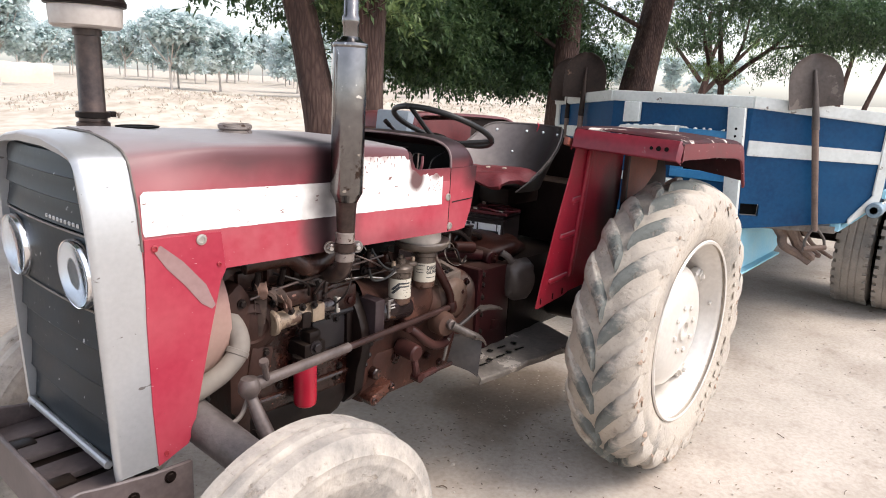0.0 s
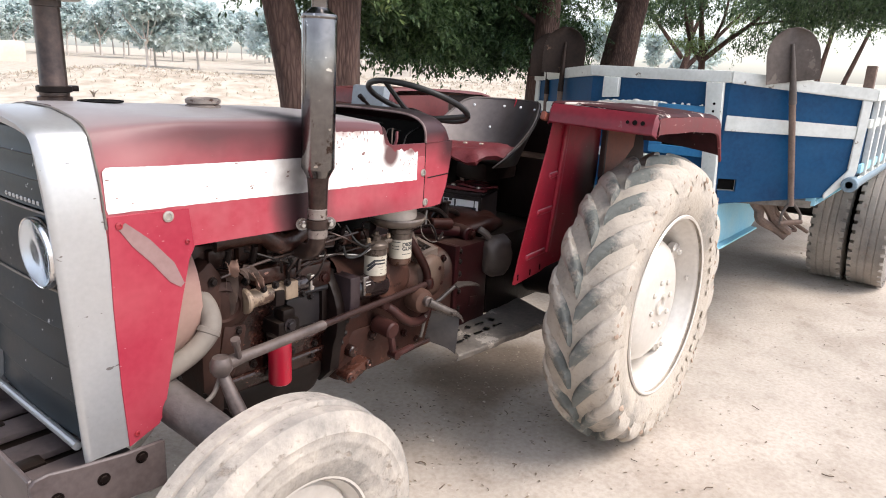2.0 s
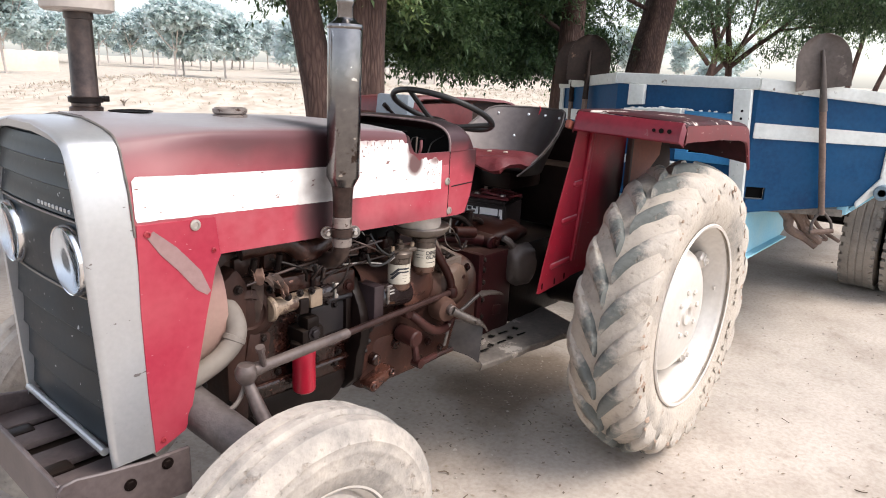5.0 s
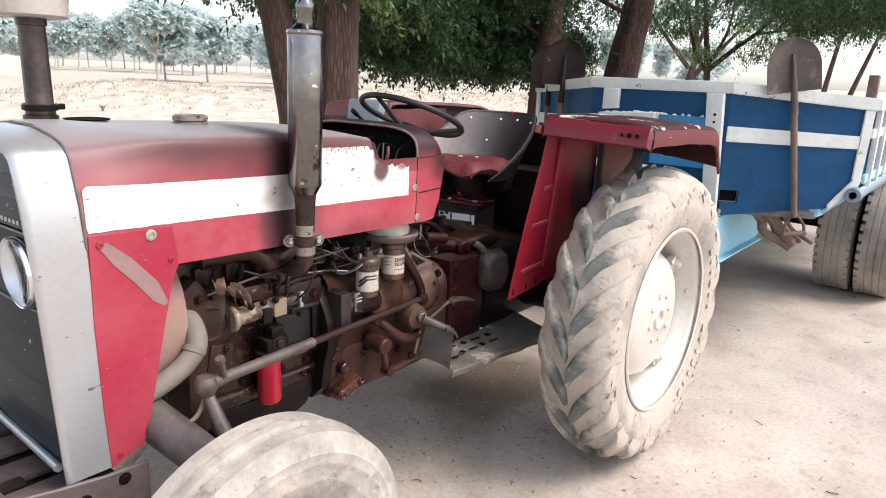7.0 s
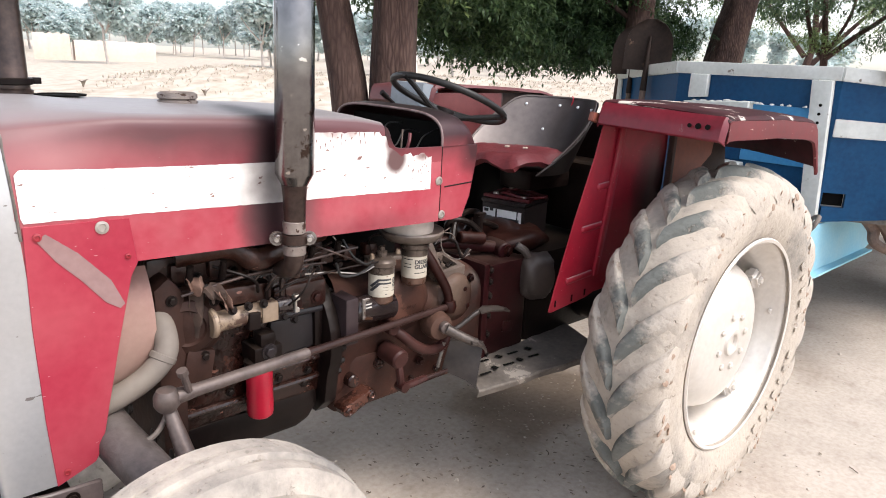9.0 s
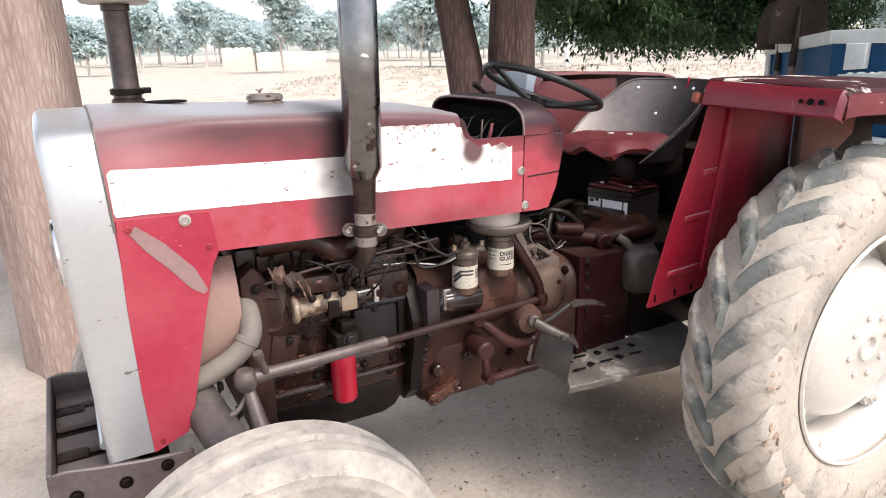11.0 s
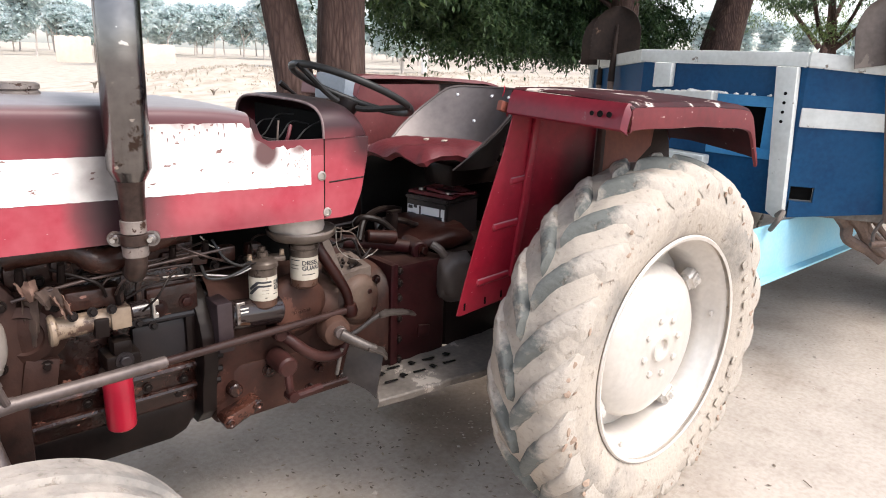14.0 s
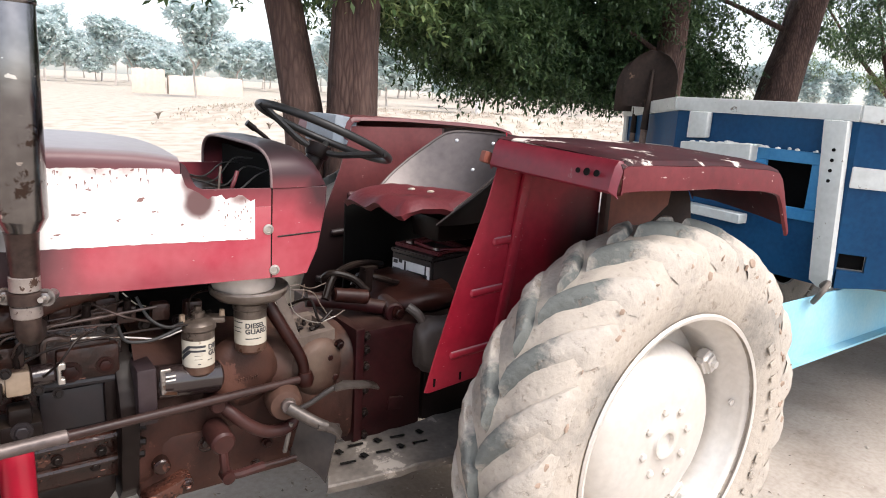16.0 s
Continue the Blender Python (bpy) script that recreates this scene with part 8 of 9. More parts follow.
        box(bm, (3.7, s * 0.44, 0.68), (2.3, 0.07, 0.16), (0, 0, 0), 0.005)
        part("chassis_beam", bm, M_dark, trailer)
    bm = B()
    box(bm, (0.47, 0.06, 0.53), (0.16, 0.12, 0.05), (0, 0, 0), 0.01)
    rod(bm, (0.42, 0.06, 0.44), (0.42, 0.06, 0.62), 0.018, seg=12)
    part("hitch_eye", bm, M_steel, trailer)
    bm = B()
    tube(bm, [(1.30, -0.46, 0.75), (1.26, -0.50, 0.80), (1.31, -0.50, 0.835), (1.38, -0.46, 0.82), (1.44, -0.42, 0.79)], 0.011, 8)
    part("cable_loop", bm, M_hose, trailer)
    bm = B()
    rod(bm, (3.5, -1.0, 0.50), (3.5, 1.0, 0.50), 0.055, seg=16)
    box(bm, (3.5, -0.44, 0.56), (0.9, 0.06, 0.05), (0, 0, 0), 0.01)
    box(bm, (3.5, 0.44, 0.56), (0.9, 0.06, 0.05), (0, 0, 0), 0.01)
    part("axle", bm, M_dark, trailer)
    for y in (-1.085, -0.815, 0.815, 1.085):
        s = -1 if y < 0 else 1
        m = Matrix.Translation((3.5, y, 0.503)) @ pose(0, 0, 0, 90 if s < 0 else -90, 0, 0)
        bm = B()
        lathe(bm, [(0.0, 0.0), (0.14, 0.0), (0.18, 0.03), (0.24, 0.05), (0.262, 0.085), (0.272, 0.088), (0.262, 0.07), (0.25, 0.04), (0.25, -0.08), (0.27, -0.088)], m, 40, caps=False)
        disc = part("trailer_wheel", bm, M_dark, trailer, "dusty truck wheel")
        bm = B()
        prof = [(0.262, -0.085), (0.31, -0.112), (0.38, -0.122), (0.45, -0.115), (0.485, -0.100)]
        for c in (-0.07, -0.025, 0.025, 0.07):
            prof += [(0.4995, c - 0.0215), (0.505, c - 0.018), (0.505, c + 0.018), (0.4995, c + 0.0215)]
        prof += [(0.485, 0.100), (0.45, 0.115), (0.38, 0.122), (0.31, 0.112), (0.262, 0.085)]
        lathe(bm, prof, m, 72, caps=False)
        part("tyre", bm, M_ttyre, disc, "dusty block-treaded tyre", smooth=45)
        bm = B()
        for k in range(44):
            a = 2 * math.pi * k / 44
            for sgn in (-1, 1):
                mm = m @ pose(0, 0, 0, 0, 0, math.degrees(a)) @ Matrix.Translation((0.494, 0, sgn * 0.098))
                bmesh.ops.create_cube(bm, size=1.0, matrix=mm @ Matrix.Diagonal((0.026, 0.045, 0.032, 1)))
        tagged(part("tread_block", bm, M_ttyre, disc, smooth=0), kind="stuff")


M_bluelight = surface("mid_blue_paint", (0.02, 0.17, 0.38), (0.05, 0.24, 0.46), 0.45, big=5, wear=(0.2, 0.22, 0.24), wear_at=0.68, bump=0.06)
M_pipeblue = surface("grey_blue_steel", (0.12, 0.18, 0.23), (0.22, 0.29, 0.34), 0.45, metal=0.3, big=9, wear=RUST, wear_at=0.66)
build_trailer()


def shovel(name, base, top, face, label, w=0.30, h=0.32, steel=None):
    """A shovel hung upside down: blade up, D-grip below. base is the grip's end, top the blade's tip."""
    base, top, face = Vector(base), Vector(top), Vector(face).normalized()
    up = (top - base).normalized()
    side = up.cross(face).normalized()
    th = thing(name, base, label, "shovel", "shovels on the trailer")
    L = (top - base).length
    sock = base + up * (L - h)
    bm = B()
    rows = []
    for i in range(13):
        t = i / 12
        half = w / 2 * (0.97 if t < 0.45 else math.sqrt(max(0.0, 1 - ((t - 0.45) / 0.56) ** 2)) * 0.97)
        row = []
        for j in range(9):
            u = -1 + 2 * j / 8
            row.append(sock + up * (h * t) + side * (half * u) - face * (0.022 * (1 - u * u) - 0.02 * t * (1 - t)))
        rows.append(row)
    sheet(bm, rows, 0.003)
    part("blade", bm, steel or M_shovel, th, "rusted steel shovel blade", smooth=50)
    bm = B()
    tube(bm, [sock - up * 0.12 + face * 0.004, sock + face * 0.004, sock + up * 0.10 + face * 0.002, sock + up * 0.20 - face * 0.008], 0.020, 12, radii=(0.021, 0.008))
    part("socket", bm, steel or M_shovel, th)
    bm = B()
    rod(bm, base + up * 0.10, sock - up * 0.05, 0.0165, 0.0185, 14)
    part("shaft", bm, M_handle, th, "grey worn wooden shaft")
    bm = B()
    for sg in (-1, 1):
        tube(bm, [base + up * 0.125, base + up * 0.085 + side * sg * 0.03, base + up * 0.045 + side * sg * 0.05, base + side * sg * 0.052], 0.008, 8)
    part("grip_fork", bm, steel or M_shovel, th)
    bm = B()
    rod(bm, base - side * 0.062, base + side * 0.062, 0.015, 0.015, 14, 0.003)
    part("grip", bm, M_handle, th)


shovel("shovel", (1.690, -0.815, 0.705), (1.585, -0.675, 1.765), (-0.85, -0.52, 0.0), "rusted round-nosed shovel hung blade-up on the trailer's slanted front", 0.285, 0.285)
shovel("shovel", (1.62, 0.73, 0.75), (1.66, 0.73, 1.765), (-0.90, -0.42, 0.0), "rusted shovel with a dark shaft hung blade-up beside another", 0.29, 0.30, M_shoveldark)
shovel("shovel", (1.78, 0.91, 0.75), (1.82, 0.94, 1.735), (-0.90, -0.42, 0.0), "darker rusted shovel hung blade-up behind another", 0.27, 0.30, M_shoveldark)

# dry sticks and rope heaped under the slanted front
sticks = thing("firewood", (1.95, -0.62, 0), "bundle of dry crooked sticks hung below the trailer", "firewood")
rng = random.Random(21)
for k in range(4):
    bm = B()
    p = Vector((1.73 + 0.03 * k, -0.60 - 0.04 * k, 0.80))
    pts = [p, p + Vector((0.02, -0.02, -0.06)), p + Vector((0.03 + 0.02 * k, -0.05, -0.12)), p + Vector((0.07, -0.11 - 0.01 * k, -0.17)), p + Vector((0.09, -0.17 + 0.03 * k, -0.215 + 0.02 * k))]
    tube(bm, [q + Vector((rng.uniform(-0.02, 0.02), rng.uniform(-0.02, 0.02), 0)) for q in pts], 0.012, 8, radii=(0.034, 0.020) if k < 2 else (0.016, 0.008))
    part("stick", bm, M_handle, sticks)


# ---- ground, trees and distance ----
def height(x, y):
    """Gently uneven earth, with a low bank in the field behind the tractor."""
    d = math.hypot(x, y)
    near = min(1.0, max(0.0, (d - 4.5) / 6))
    z = 0.05 * near * noise.noise((x * 0.25, y * 0.25, 0.3))
    z += 0.012 * noise.noise((x * 0.9, y * 0.9, 4.0)) * min(1, max(0.0, (math.hypot(x + 0.8, y - 0.07) - 1.6) / 2)) * (0 if 2.9 < x < 4.1 and abs(y) < 1.4 else 1)
    u, v = (x - 9.0) * 0.84 - (y - 20.0) * 0.54, (x - 9.0) * 0.54 + (y - 20.0) * 0.84
    z += 0.85 * math.exp(-(v / 3.0) ** 2) * (0.5 + 0.5 * math.tanh((u + 5.0) / 2.4)) * (1 + 0.25 * noise.noise((x * 0.3, y * 0.3, 9.0)))
    z += 0.12 * min(1, max(0, (d - 25) / 30)) * noise.noise((x * 0.05, y * 0.05, 2.0))
    return z


def build_ground():
    def axis(lo, hi):
        out, s = [0.0], 0.16
        while out[-1] < hi:
            s = 0.16 if out[-1] < 7 else s * 1.11
            out.append(out[-1] + s)
        neg, s = [0.0], 0.16
        while neg[-1] > lo:
            s = 0.16 if neg[-1] > -6 else s * 1.13
            neg.append(neg[-1] - s)
        return sorted(neg[1:]) + out
    xs, ys = axis(-900, 2500), axis(-900, 2500)
    verts = [(x, y, height(x, y)) for x in xs for y in ys]
    n = len(ys)
    faces = [(i * n + j, (i + 1) * n + j, (i + 1) * n + j + 1, i * n + j + 1) for i in range(len(xs) - 1) for j in range(n - 1)]
    me = bpy.data.meshes.new("ground")
    me.from_pydata(verts, [], faces)
    me.polygons.foreach_set("use_smooth", [True] * len(faces))
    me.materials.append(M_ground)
    return tagged(new("ground", me), "bare trodden pale earth running out into a dry field", "ground", kind="structure")


build_ground()


def leaf_mesh(name, centres, size, rng, material, droop=0.5, count=1, stretch=2.2):
    """Small folded leaves at the given places, each with its own turn."""
    c = np.asarray(centres, float)
    n = len(c)
    yaw = rng.uniform(0, 2 * np.pi, n)
    pitch = rng.normal(-droop, 0.5, n)
    ln = size * rng.uniform(0.7, 1.3, n)
    d = np.stack([np.cos(yaw) * np.cos(pitch), np.sin(yaw) * np.cos(pitch), np.sin(pitch)], 1)
    s = np.stack([-np.sin(yaw), np.cos(yaw), rng.uniform(-0.5, 0.5, n)], 1)
    s /= np.linalg.norm(s, axis=1, keepdims=True)
    w = (ln / stretch / 2)[:, None]
    tip, mid = c + d * ln[:, None], c + d * (ln * 0.45)[:, None]
    fold = np.cross(d, s) * w * 0.35
    v = np.stack([c, mid + s * w + fold, tip, mid - s * w + fold], 1).reshape(-1, 3)
    me = bpy.data.meshes.new(name)
    me.vertices.add(4 * n)
    me.vertices.foreach_set("co", v.ravel())
    i = np.arange(n) * 4
    loops = np.stack([i, i + 1, i + 2, i, i + 2, i + 3], 1).ravel()
    me.loops.add(6 * n)
    me.loops.foreach_set("vertex_index", loops.astype(np.int32))
    me.polygons.add(2 * n)
    me.polygons.foreach_set("loop_start", np.arange(2 * n, dtype=np.int32) * 3)
    me.update(calc_edges=True)
    me.materials.append(material)
    return me


def spray(centre, spread, rng, twigs, leaves, twig_len, hang=0.6):
    """Leaf places along drooping twigs scattered through an ellipsoid."""
    out = []
    p = rng.normal(0, 1, (twigs, 3))
    p /= np.linalg.norm(p, axis=1, keepdims=True)
    p *= rng.uniform(0.25, 1.0, (twigs, 1)) ** 0.5
    p = p * np.asarray(spread) + np.asarray(centre)
    yaw = rng.uniform(0, 2 * np.pi, twigs)
    t = np.linspace(0.05, 1, leaves)
    for k in range(twigs):
        L = twig_len * rng.uniform(0.5, 1.3)
        dx, dy = np.cos(yaw[k]) * L, np.sin(yaw[k]) * L
        q = np.stack([p[k, 0] + dx * t, p[k, 1] + dy * t, p[k, 2] - hang * L * t ** 1.6], 1)
        out.append(q + rng.normal(0, 0.018, q.shape))
    return np.concatenate(out)


def add_mesh(name, me, parent, label=""):
    ob = new(name, me)
    ob.parent = parent
    bpy.context.view_layer.update()
    ob.matrix_parent_inverse = parent.matrix_world.inverted()
    return tagged(ob, label)


def stem(bm, pts, r0, r1, seg=18, wob=0.06, seed=1):
    """A tapered, slightly lumpy trunk or limb along the points."""
    line = curve_points(pts, 8)
    rings, up = [], None
    for i, q in enumerate(line):
        d = (line[min(i + 1, len(line) - 1)] - line[max(i - 1, 0)]).normalized()
        up = d.orthogonal().normalized() if up is None else (up - d * up.dot(d)).normalized()
        side = d.cross(up)
        t = i / (len(line) - 1)
        rr = r0 + (r1 - r0) * t
        ring = []
        for k in range(seg):
            a = 2 * math.pi * k / seg
            f = 1 + wob * noise.noise((3 * math.cos(a) + seed, 3 * math.sin(a), q.z * 2.2)) + wob * 0.6 * math.sin(5 * a + seed + 0.7 * q.z)
            ring.append(bm.verts.new(q + rr * f * (math.cos(a) * up + math.sin(a) * side)))
        rings.append(ring)
    for a, b in zip(rings, rings[1:]):
        for k in range(seg):
            bm.faces.new((a[k], a[(k + 1) % seg], b[(k + 1) % seg], b[k]))
    bm.faces.new(rings[0])
    bm.faces.new(rings[-1])
    return bm


def tree(name, base, stems, limbs, crowns, label, seed, material=None, size=0.075, light=None, bark=None, lit=None, mid=()):
    th = thing(name, (base[0], base[1], height(base[0], base[1])), label, "tree")
    for i, (pts, r0, r1) in enumerate(stems):
        bm = B()
        stem(bm, pts, r0, r1, 22, 0.09, seed + i)
        part("trunk", bm, bark or M_bark, th, smooth=70)
    for i, (pts, r0, r1) in enumerate(limbs):
        bm = B()
        stem(bm, pts, r0, r1, 10, 0.05, seed + 9 + i)
        part("limb", bm, M_bark, th, smooth=70)
    rng = np.random.default_rng(seed)
    for i, (c, s, twigs, leaves, tl, *big) in enumerate(crowns):
        pts = spray(c, s, rng, twigs, leaves if big else int(leaves * 1.9), tl * (1.0 if big else 1.12))
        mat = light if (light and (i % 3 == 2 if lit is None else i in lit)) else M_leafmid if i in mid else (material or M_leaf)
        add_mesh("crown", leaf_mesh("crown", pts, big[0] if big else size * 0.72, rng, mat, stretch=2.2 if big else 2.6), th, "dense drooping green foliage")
    return th


# the two-stemmed tree beside the far rear wheel; its branches hang low behind the tractor
tree("neem_tree", (0.10, 1.36),
     [([(0.14, 1.33, -0.15), (0.145, 1.32, 0.5), (0.15, 1.31, 1.2), (0.16, 1.30, 1.9), (0.22, 1.32, 3.0), (0.4, 1.4, 4.4)], 0.150, 0.085),
      ([(0.02, 1.40, -0.15), (-0.01, 1.42, 0.6), (-0.03, 1.44, 1.2), (-0.07, 1.50, 1.6), (-0.15, 1.58, 2.1), (-0.35, 1.75, 3.2), (-0.6, 1.9, 4.4)], 0.115, 0.065)],
     [([(0.17, 1.30, 2.3), (0.9, 1.7, 2.55), (1.8, 2.2, 2.5), (2.8, 2.7, 2.2)], 0.05, 0.012), ([(0.2, 1.31, 2.6), (1.2, 1.5, 3.0), (2.4, 1.8, 2.9), (3.4, 2.2, 2.5)], 0.06, 0.015),
      ([(-0.15, 1.6, 2.2), (0.3, 2.4, 2.6), (0.9, 3.2, 2.6), (1.5, 3.9, 2.3)], 0.045, 0.012), ([(0.3, 1.36, 3.6), (1.4, 2.6, 4.4), (2.4, 4.0, 4.6)], 0.06, 0.02),
      ([(-0.4, 1.8, 3.4), (-1.2, 2.8, 4.2), (-2.0, 3.8, 4.6)], 0.05, 0.02)],
     [((1.05, 2.05, 2.10), (0.55, 0.50, 0.32), 320, 16, 0.24), ((1.75, 2.35, 2.04), (0.60, 0.60, 0.38), 460, 16, 0.26), ((2.6, 2.65, 2.04), (0.70, 0.60, 0.42), 540, 16, 0.28), ((3.5, 2.7, 2.06), (0.75, 0.6, 0.44), 560, 16, 0.28),
      ((2.3, 2.6, 1.73), (0.9, 0.5, 0.22), 340, 15, 0.26), ((3.3, 2.5, 1.73), (0.6, 0.5, 0.22), 260, 15, 0.26), ((0.55, 1.80, 2.22), (0.35, 0.35, 0.24), 110, 14, 0.22), ((-0.35, 1.95, 2.18), (0.40, 0.40, 0.24), 60, 14, 0.22), ((0.60, 1.62, 2.10), (0.40, 0.25, 0.20), 90, 15, 0.24), ((0.02, 1.30, 2.12), (0.22, 0.15, 0.20), 14, 11, 0.16), ((1.4, 3.2, 2.25), (0.8, 0.7, 0.35), 190, 15, 0.26), ((0.06, 1.12, 1.98), (0.14, 0.10, 0.13), 12, 10, 0.14), ((0.30, 1.15, 2.06), (0.16, 0.12, 0.12), 18, 11, 0.16), ((-0.14, 1.30, 2.06), (0.12, 0.12, 0.10), 9, 10, 0.14),
      ((2.6, 3.4, 2.7), (1.4, 0.9, 0.45), 380, 15, 0.30), ((1.2, 2.0, 2.95), (1.2, 0.9, 0.4), 320, 15, 0.28),
      ((1.0, 3.2, 4.6), (2.8, 1.8, 0.7), 700, 12, 0.5, 0.17), ((-2.0, 3.4, 4.8), (2.2, 1.6, 0.6), 520, 12, 0.5, 0.17), ((4.4, 3.4, 4.6), (2.2, 1.8, 0.7), 560, 12, 0.5, 0.17),
      ((0.0, 1.2, 4.6), (2.6, 1.4, 0.5), 460, 12, 0.5, 0.17), ((3.6, 1.2, 4.4), (2.2, 1.4, 0.5), 420, 12, 0.5, 0.17)],
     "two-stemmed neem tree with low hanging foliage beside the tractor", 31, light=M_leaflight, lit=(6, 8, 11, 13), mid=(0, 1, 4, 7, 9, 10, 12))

# dark upright tree close behind the trailer; its crown joins the low foliage
tree("neem_tree", (3.40, 1.95),
     [([(3.42, 1.97, -0.15), (3.41, 1.96, 0.7), (3.39, 1.94, 1.4), (3.37, 1.90, 2.0), (3.32, 1.88, 2.8), (3.2, 1.9, 4.2)], 0.155, 0.085)],
     [([(3.38, 1.93, 1.85), (3.0, 2.2, 2.10), (2.6, 2.5, 2.2)], 0.022, 0.010)],
     [((3.2, 2.15, 2.30), (0.7, 0.45, 0.30), 260, 14, 0.26), ((3.3, 2.0, 3.9), (1.6, 1.2, 0.6), 380, 12, 0.5, 0.17)],
     "dark upright neem tree close behind the trailer", 49, mid=(0,))

# leaning tree behind the trailer
tree("neem_tree", (5.2, 2.1),
     [([(5.30, 2.12, -0.15), (5.33, 2.11, 0.8), (5.42, 2.10, 1.5), (5.58, 2.06, 2.2), (5.8, 2.0, 3.2), (6.1, 1.9, 4.6)], 0.25, 0.13)],
     [([(5.68, 2.03, 2.6), (6.4, 1.4, 3.05), (7.4, 0.8, 3.15), (8.4, 0.2, 2.9)], 0.05, 0.02), ([(5.55, 2.08, 2.25), (5.0, 2.7, 2.6), (4.6, 3.2, 2.7)], 0.03, 0.012)],
     [((4.75, 3.0, 2.35), (0.75, 0.7, 0.55), 380, 16, 0.28), ((6.9, 1.0, 2.85), (1.0, 0.8, 0.30), 300, 16, 0.30), ((8.4, 0.35, 2.62), (1.2, 0.9, 0.36), 560, 16, 0.32), ((9.8, -0.9, 2.85), (1.2, 1.0, 0.45), 320, 16, 0.34), ((7.2, 2.6, 2.7), (1.1, 0.9, 0.4), 170, 16, 0.30),
      ((3.7, 2.85, 1.76), (0.85, 0.5, 0.24), 330, 16, 0.26), ((4.7, 2.75, 1.86), (0.65, 0.55, 0.30), 380, 16, 0.27), ((6.0, 1.9, 4.2), (2.2, 2.0, 0.7), 560, 12, 0.5, 0.17), ((8.4, -1.2, 3.5), (1.5, 1.0, 0.5), 380, 15, 0.34), ((6.7, -0.25, 2.52), (0.75, 0.60, 0.22), 300, 16, 0.28)],
     "leaning dark-barked neem tree behind the trailer", 57, light=M_leaflight, lit=(), mid=(0,))

# dark forked tree close behind the trailer
tree("young_tree", (9.0, 2.25),
     [([(9.0, 2.25, -0.1), (9.02, 2.27, 0.9), (9.0, 2.3, 1.75), (8.98, 2.38, 2.3), (9.0, 2.5, 3.0)], 0.07, 0.03)],
     [([(9.0, 2.3, 1.72), (9.05, 1.95, 2.05), (9.1, 1.6, 2.35), (9.1, 1.2, 2.8)], 0.045, 0.02), ([(9.0, 2.3, 1.7), (8.95, 2.5, 2.0), (8.9, 2.65, 2.5), (8.9, 2.8, 3.0)], 0.04, 0.018), ([(9.0, 2.3, 1.8), (9.1, 2.1, 2.3), (9.2, 2.05, 2.9)], 0.03, 0.015),
      ([(9.08, 1.7, 2.28), (9.1, 1.3, 2.34), (9.1, 0.9, 2.34)], 0.022, 0.01)],
     [((9.0, 2.0, 2.72), (0.8, 0.8, 0.34), 170, 14, 0.30), ((9.0, 2.9, 2.55), (0.5, 0.45, 0.30), 110, 14, 0.28), ((8.9, 2.45, 2.05), (0.35, 0.35, 0.16), 46, 13, 0.24), ((9.2, 1.5, 2.1), (0.5, 0.5, 0.22), 70, 13, 0.26), ((9.0, 1.1, 2.55), (0.6, 0.6, 0.30), 90, 14, 0.28)],
     "small forked tree with dark branches and thin green foliage", 63, light=M_leaflight)

# spreading thin-stemmed tree farther back, lighter leaves
tree("young_tree", (15.0, 5.0),
     [([(15.0, 5.0, -0.1), (15.1, 4.9, 1.2), (15.3, 4.8, 2.2), (15.2, 4.9, 3.6)], 0.12, 0.05)],
     [([(15.2, 4.85, 1.6), (15.9, 4.2, 2.6), (16.4, 3.5, 3.6)], 0.07, 0.02), ([(15.2, 4.9, 1.9), (14.7, 5.6, 2.9), (14.4, 6.2, 3.8)], 0.06, 0.02), ([(15.2, 4.8, 2.2), (15.6, 4.6, 3.4), (15.5, 4.4, 4.5)], 0.06, 0.02)],
     [((15.4, 4.6, 3.5), (1.8, 1.9, 0.9), 260, 13, 0.45), ((16.2, 3.2, 3.2), (1.0, 1.2, 0.8), 160, 13, 0.42), ((14.6, 6.2, 3.2), (1.0, 1.0, 0.8), 140, 13, 0.42)],
     "slender branching tree with sparse yellow-green leaves", 71, material=M_leaflight, size=0.10)
tree("young_tree", (17.0, 2.2),
     [([(17.0, 2.2, -0.1), (17.1, 2.1, 1.4), (17.4, 1.9, 3.4)], 0.09, 0.04), ([(17.1, 2.4, -0.1), (17.0, 2.6, 1.4), (16.8, 2.9, 3.2)], 0.08, 0.04), ([(17.3, 1.9, -0.1), (17.7, 1.6, 1.4), (18.3, 1.2, 3.2)], 0.08, 0.04)],
     [], [((17.2, 2.1, 3.4), (2.0, 2.2, 0.9), 300, 13, 0.45), ((18.2, 0.8, 3.6), (1.3, 1.3, 0.8), 180, 13, 0.45)],
     "clump of thin pale stems with yellow-green leaves", 77, material=M_leaflight, size=0.10)
tree("shrub", (9.6, 5.0), [([(9.6, 5.0, -0.05), (9.6, 5.0, 0.5), (9.7, 5.1, 1.1)], 0.03, 0.015)], [],
     [((9.6, 5.0, 1.15), (0.7, 0.7, 0.6), 260, 12, 0.30)], "bright green bushy shrub", 83, material=M_leaflight, size=0.09)
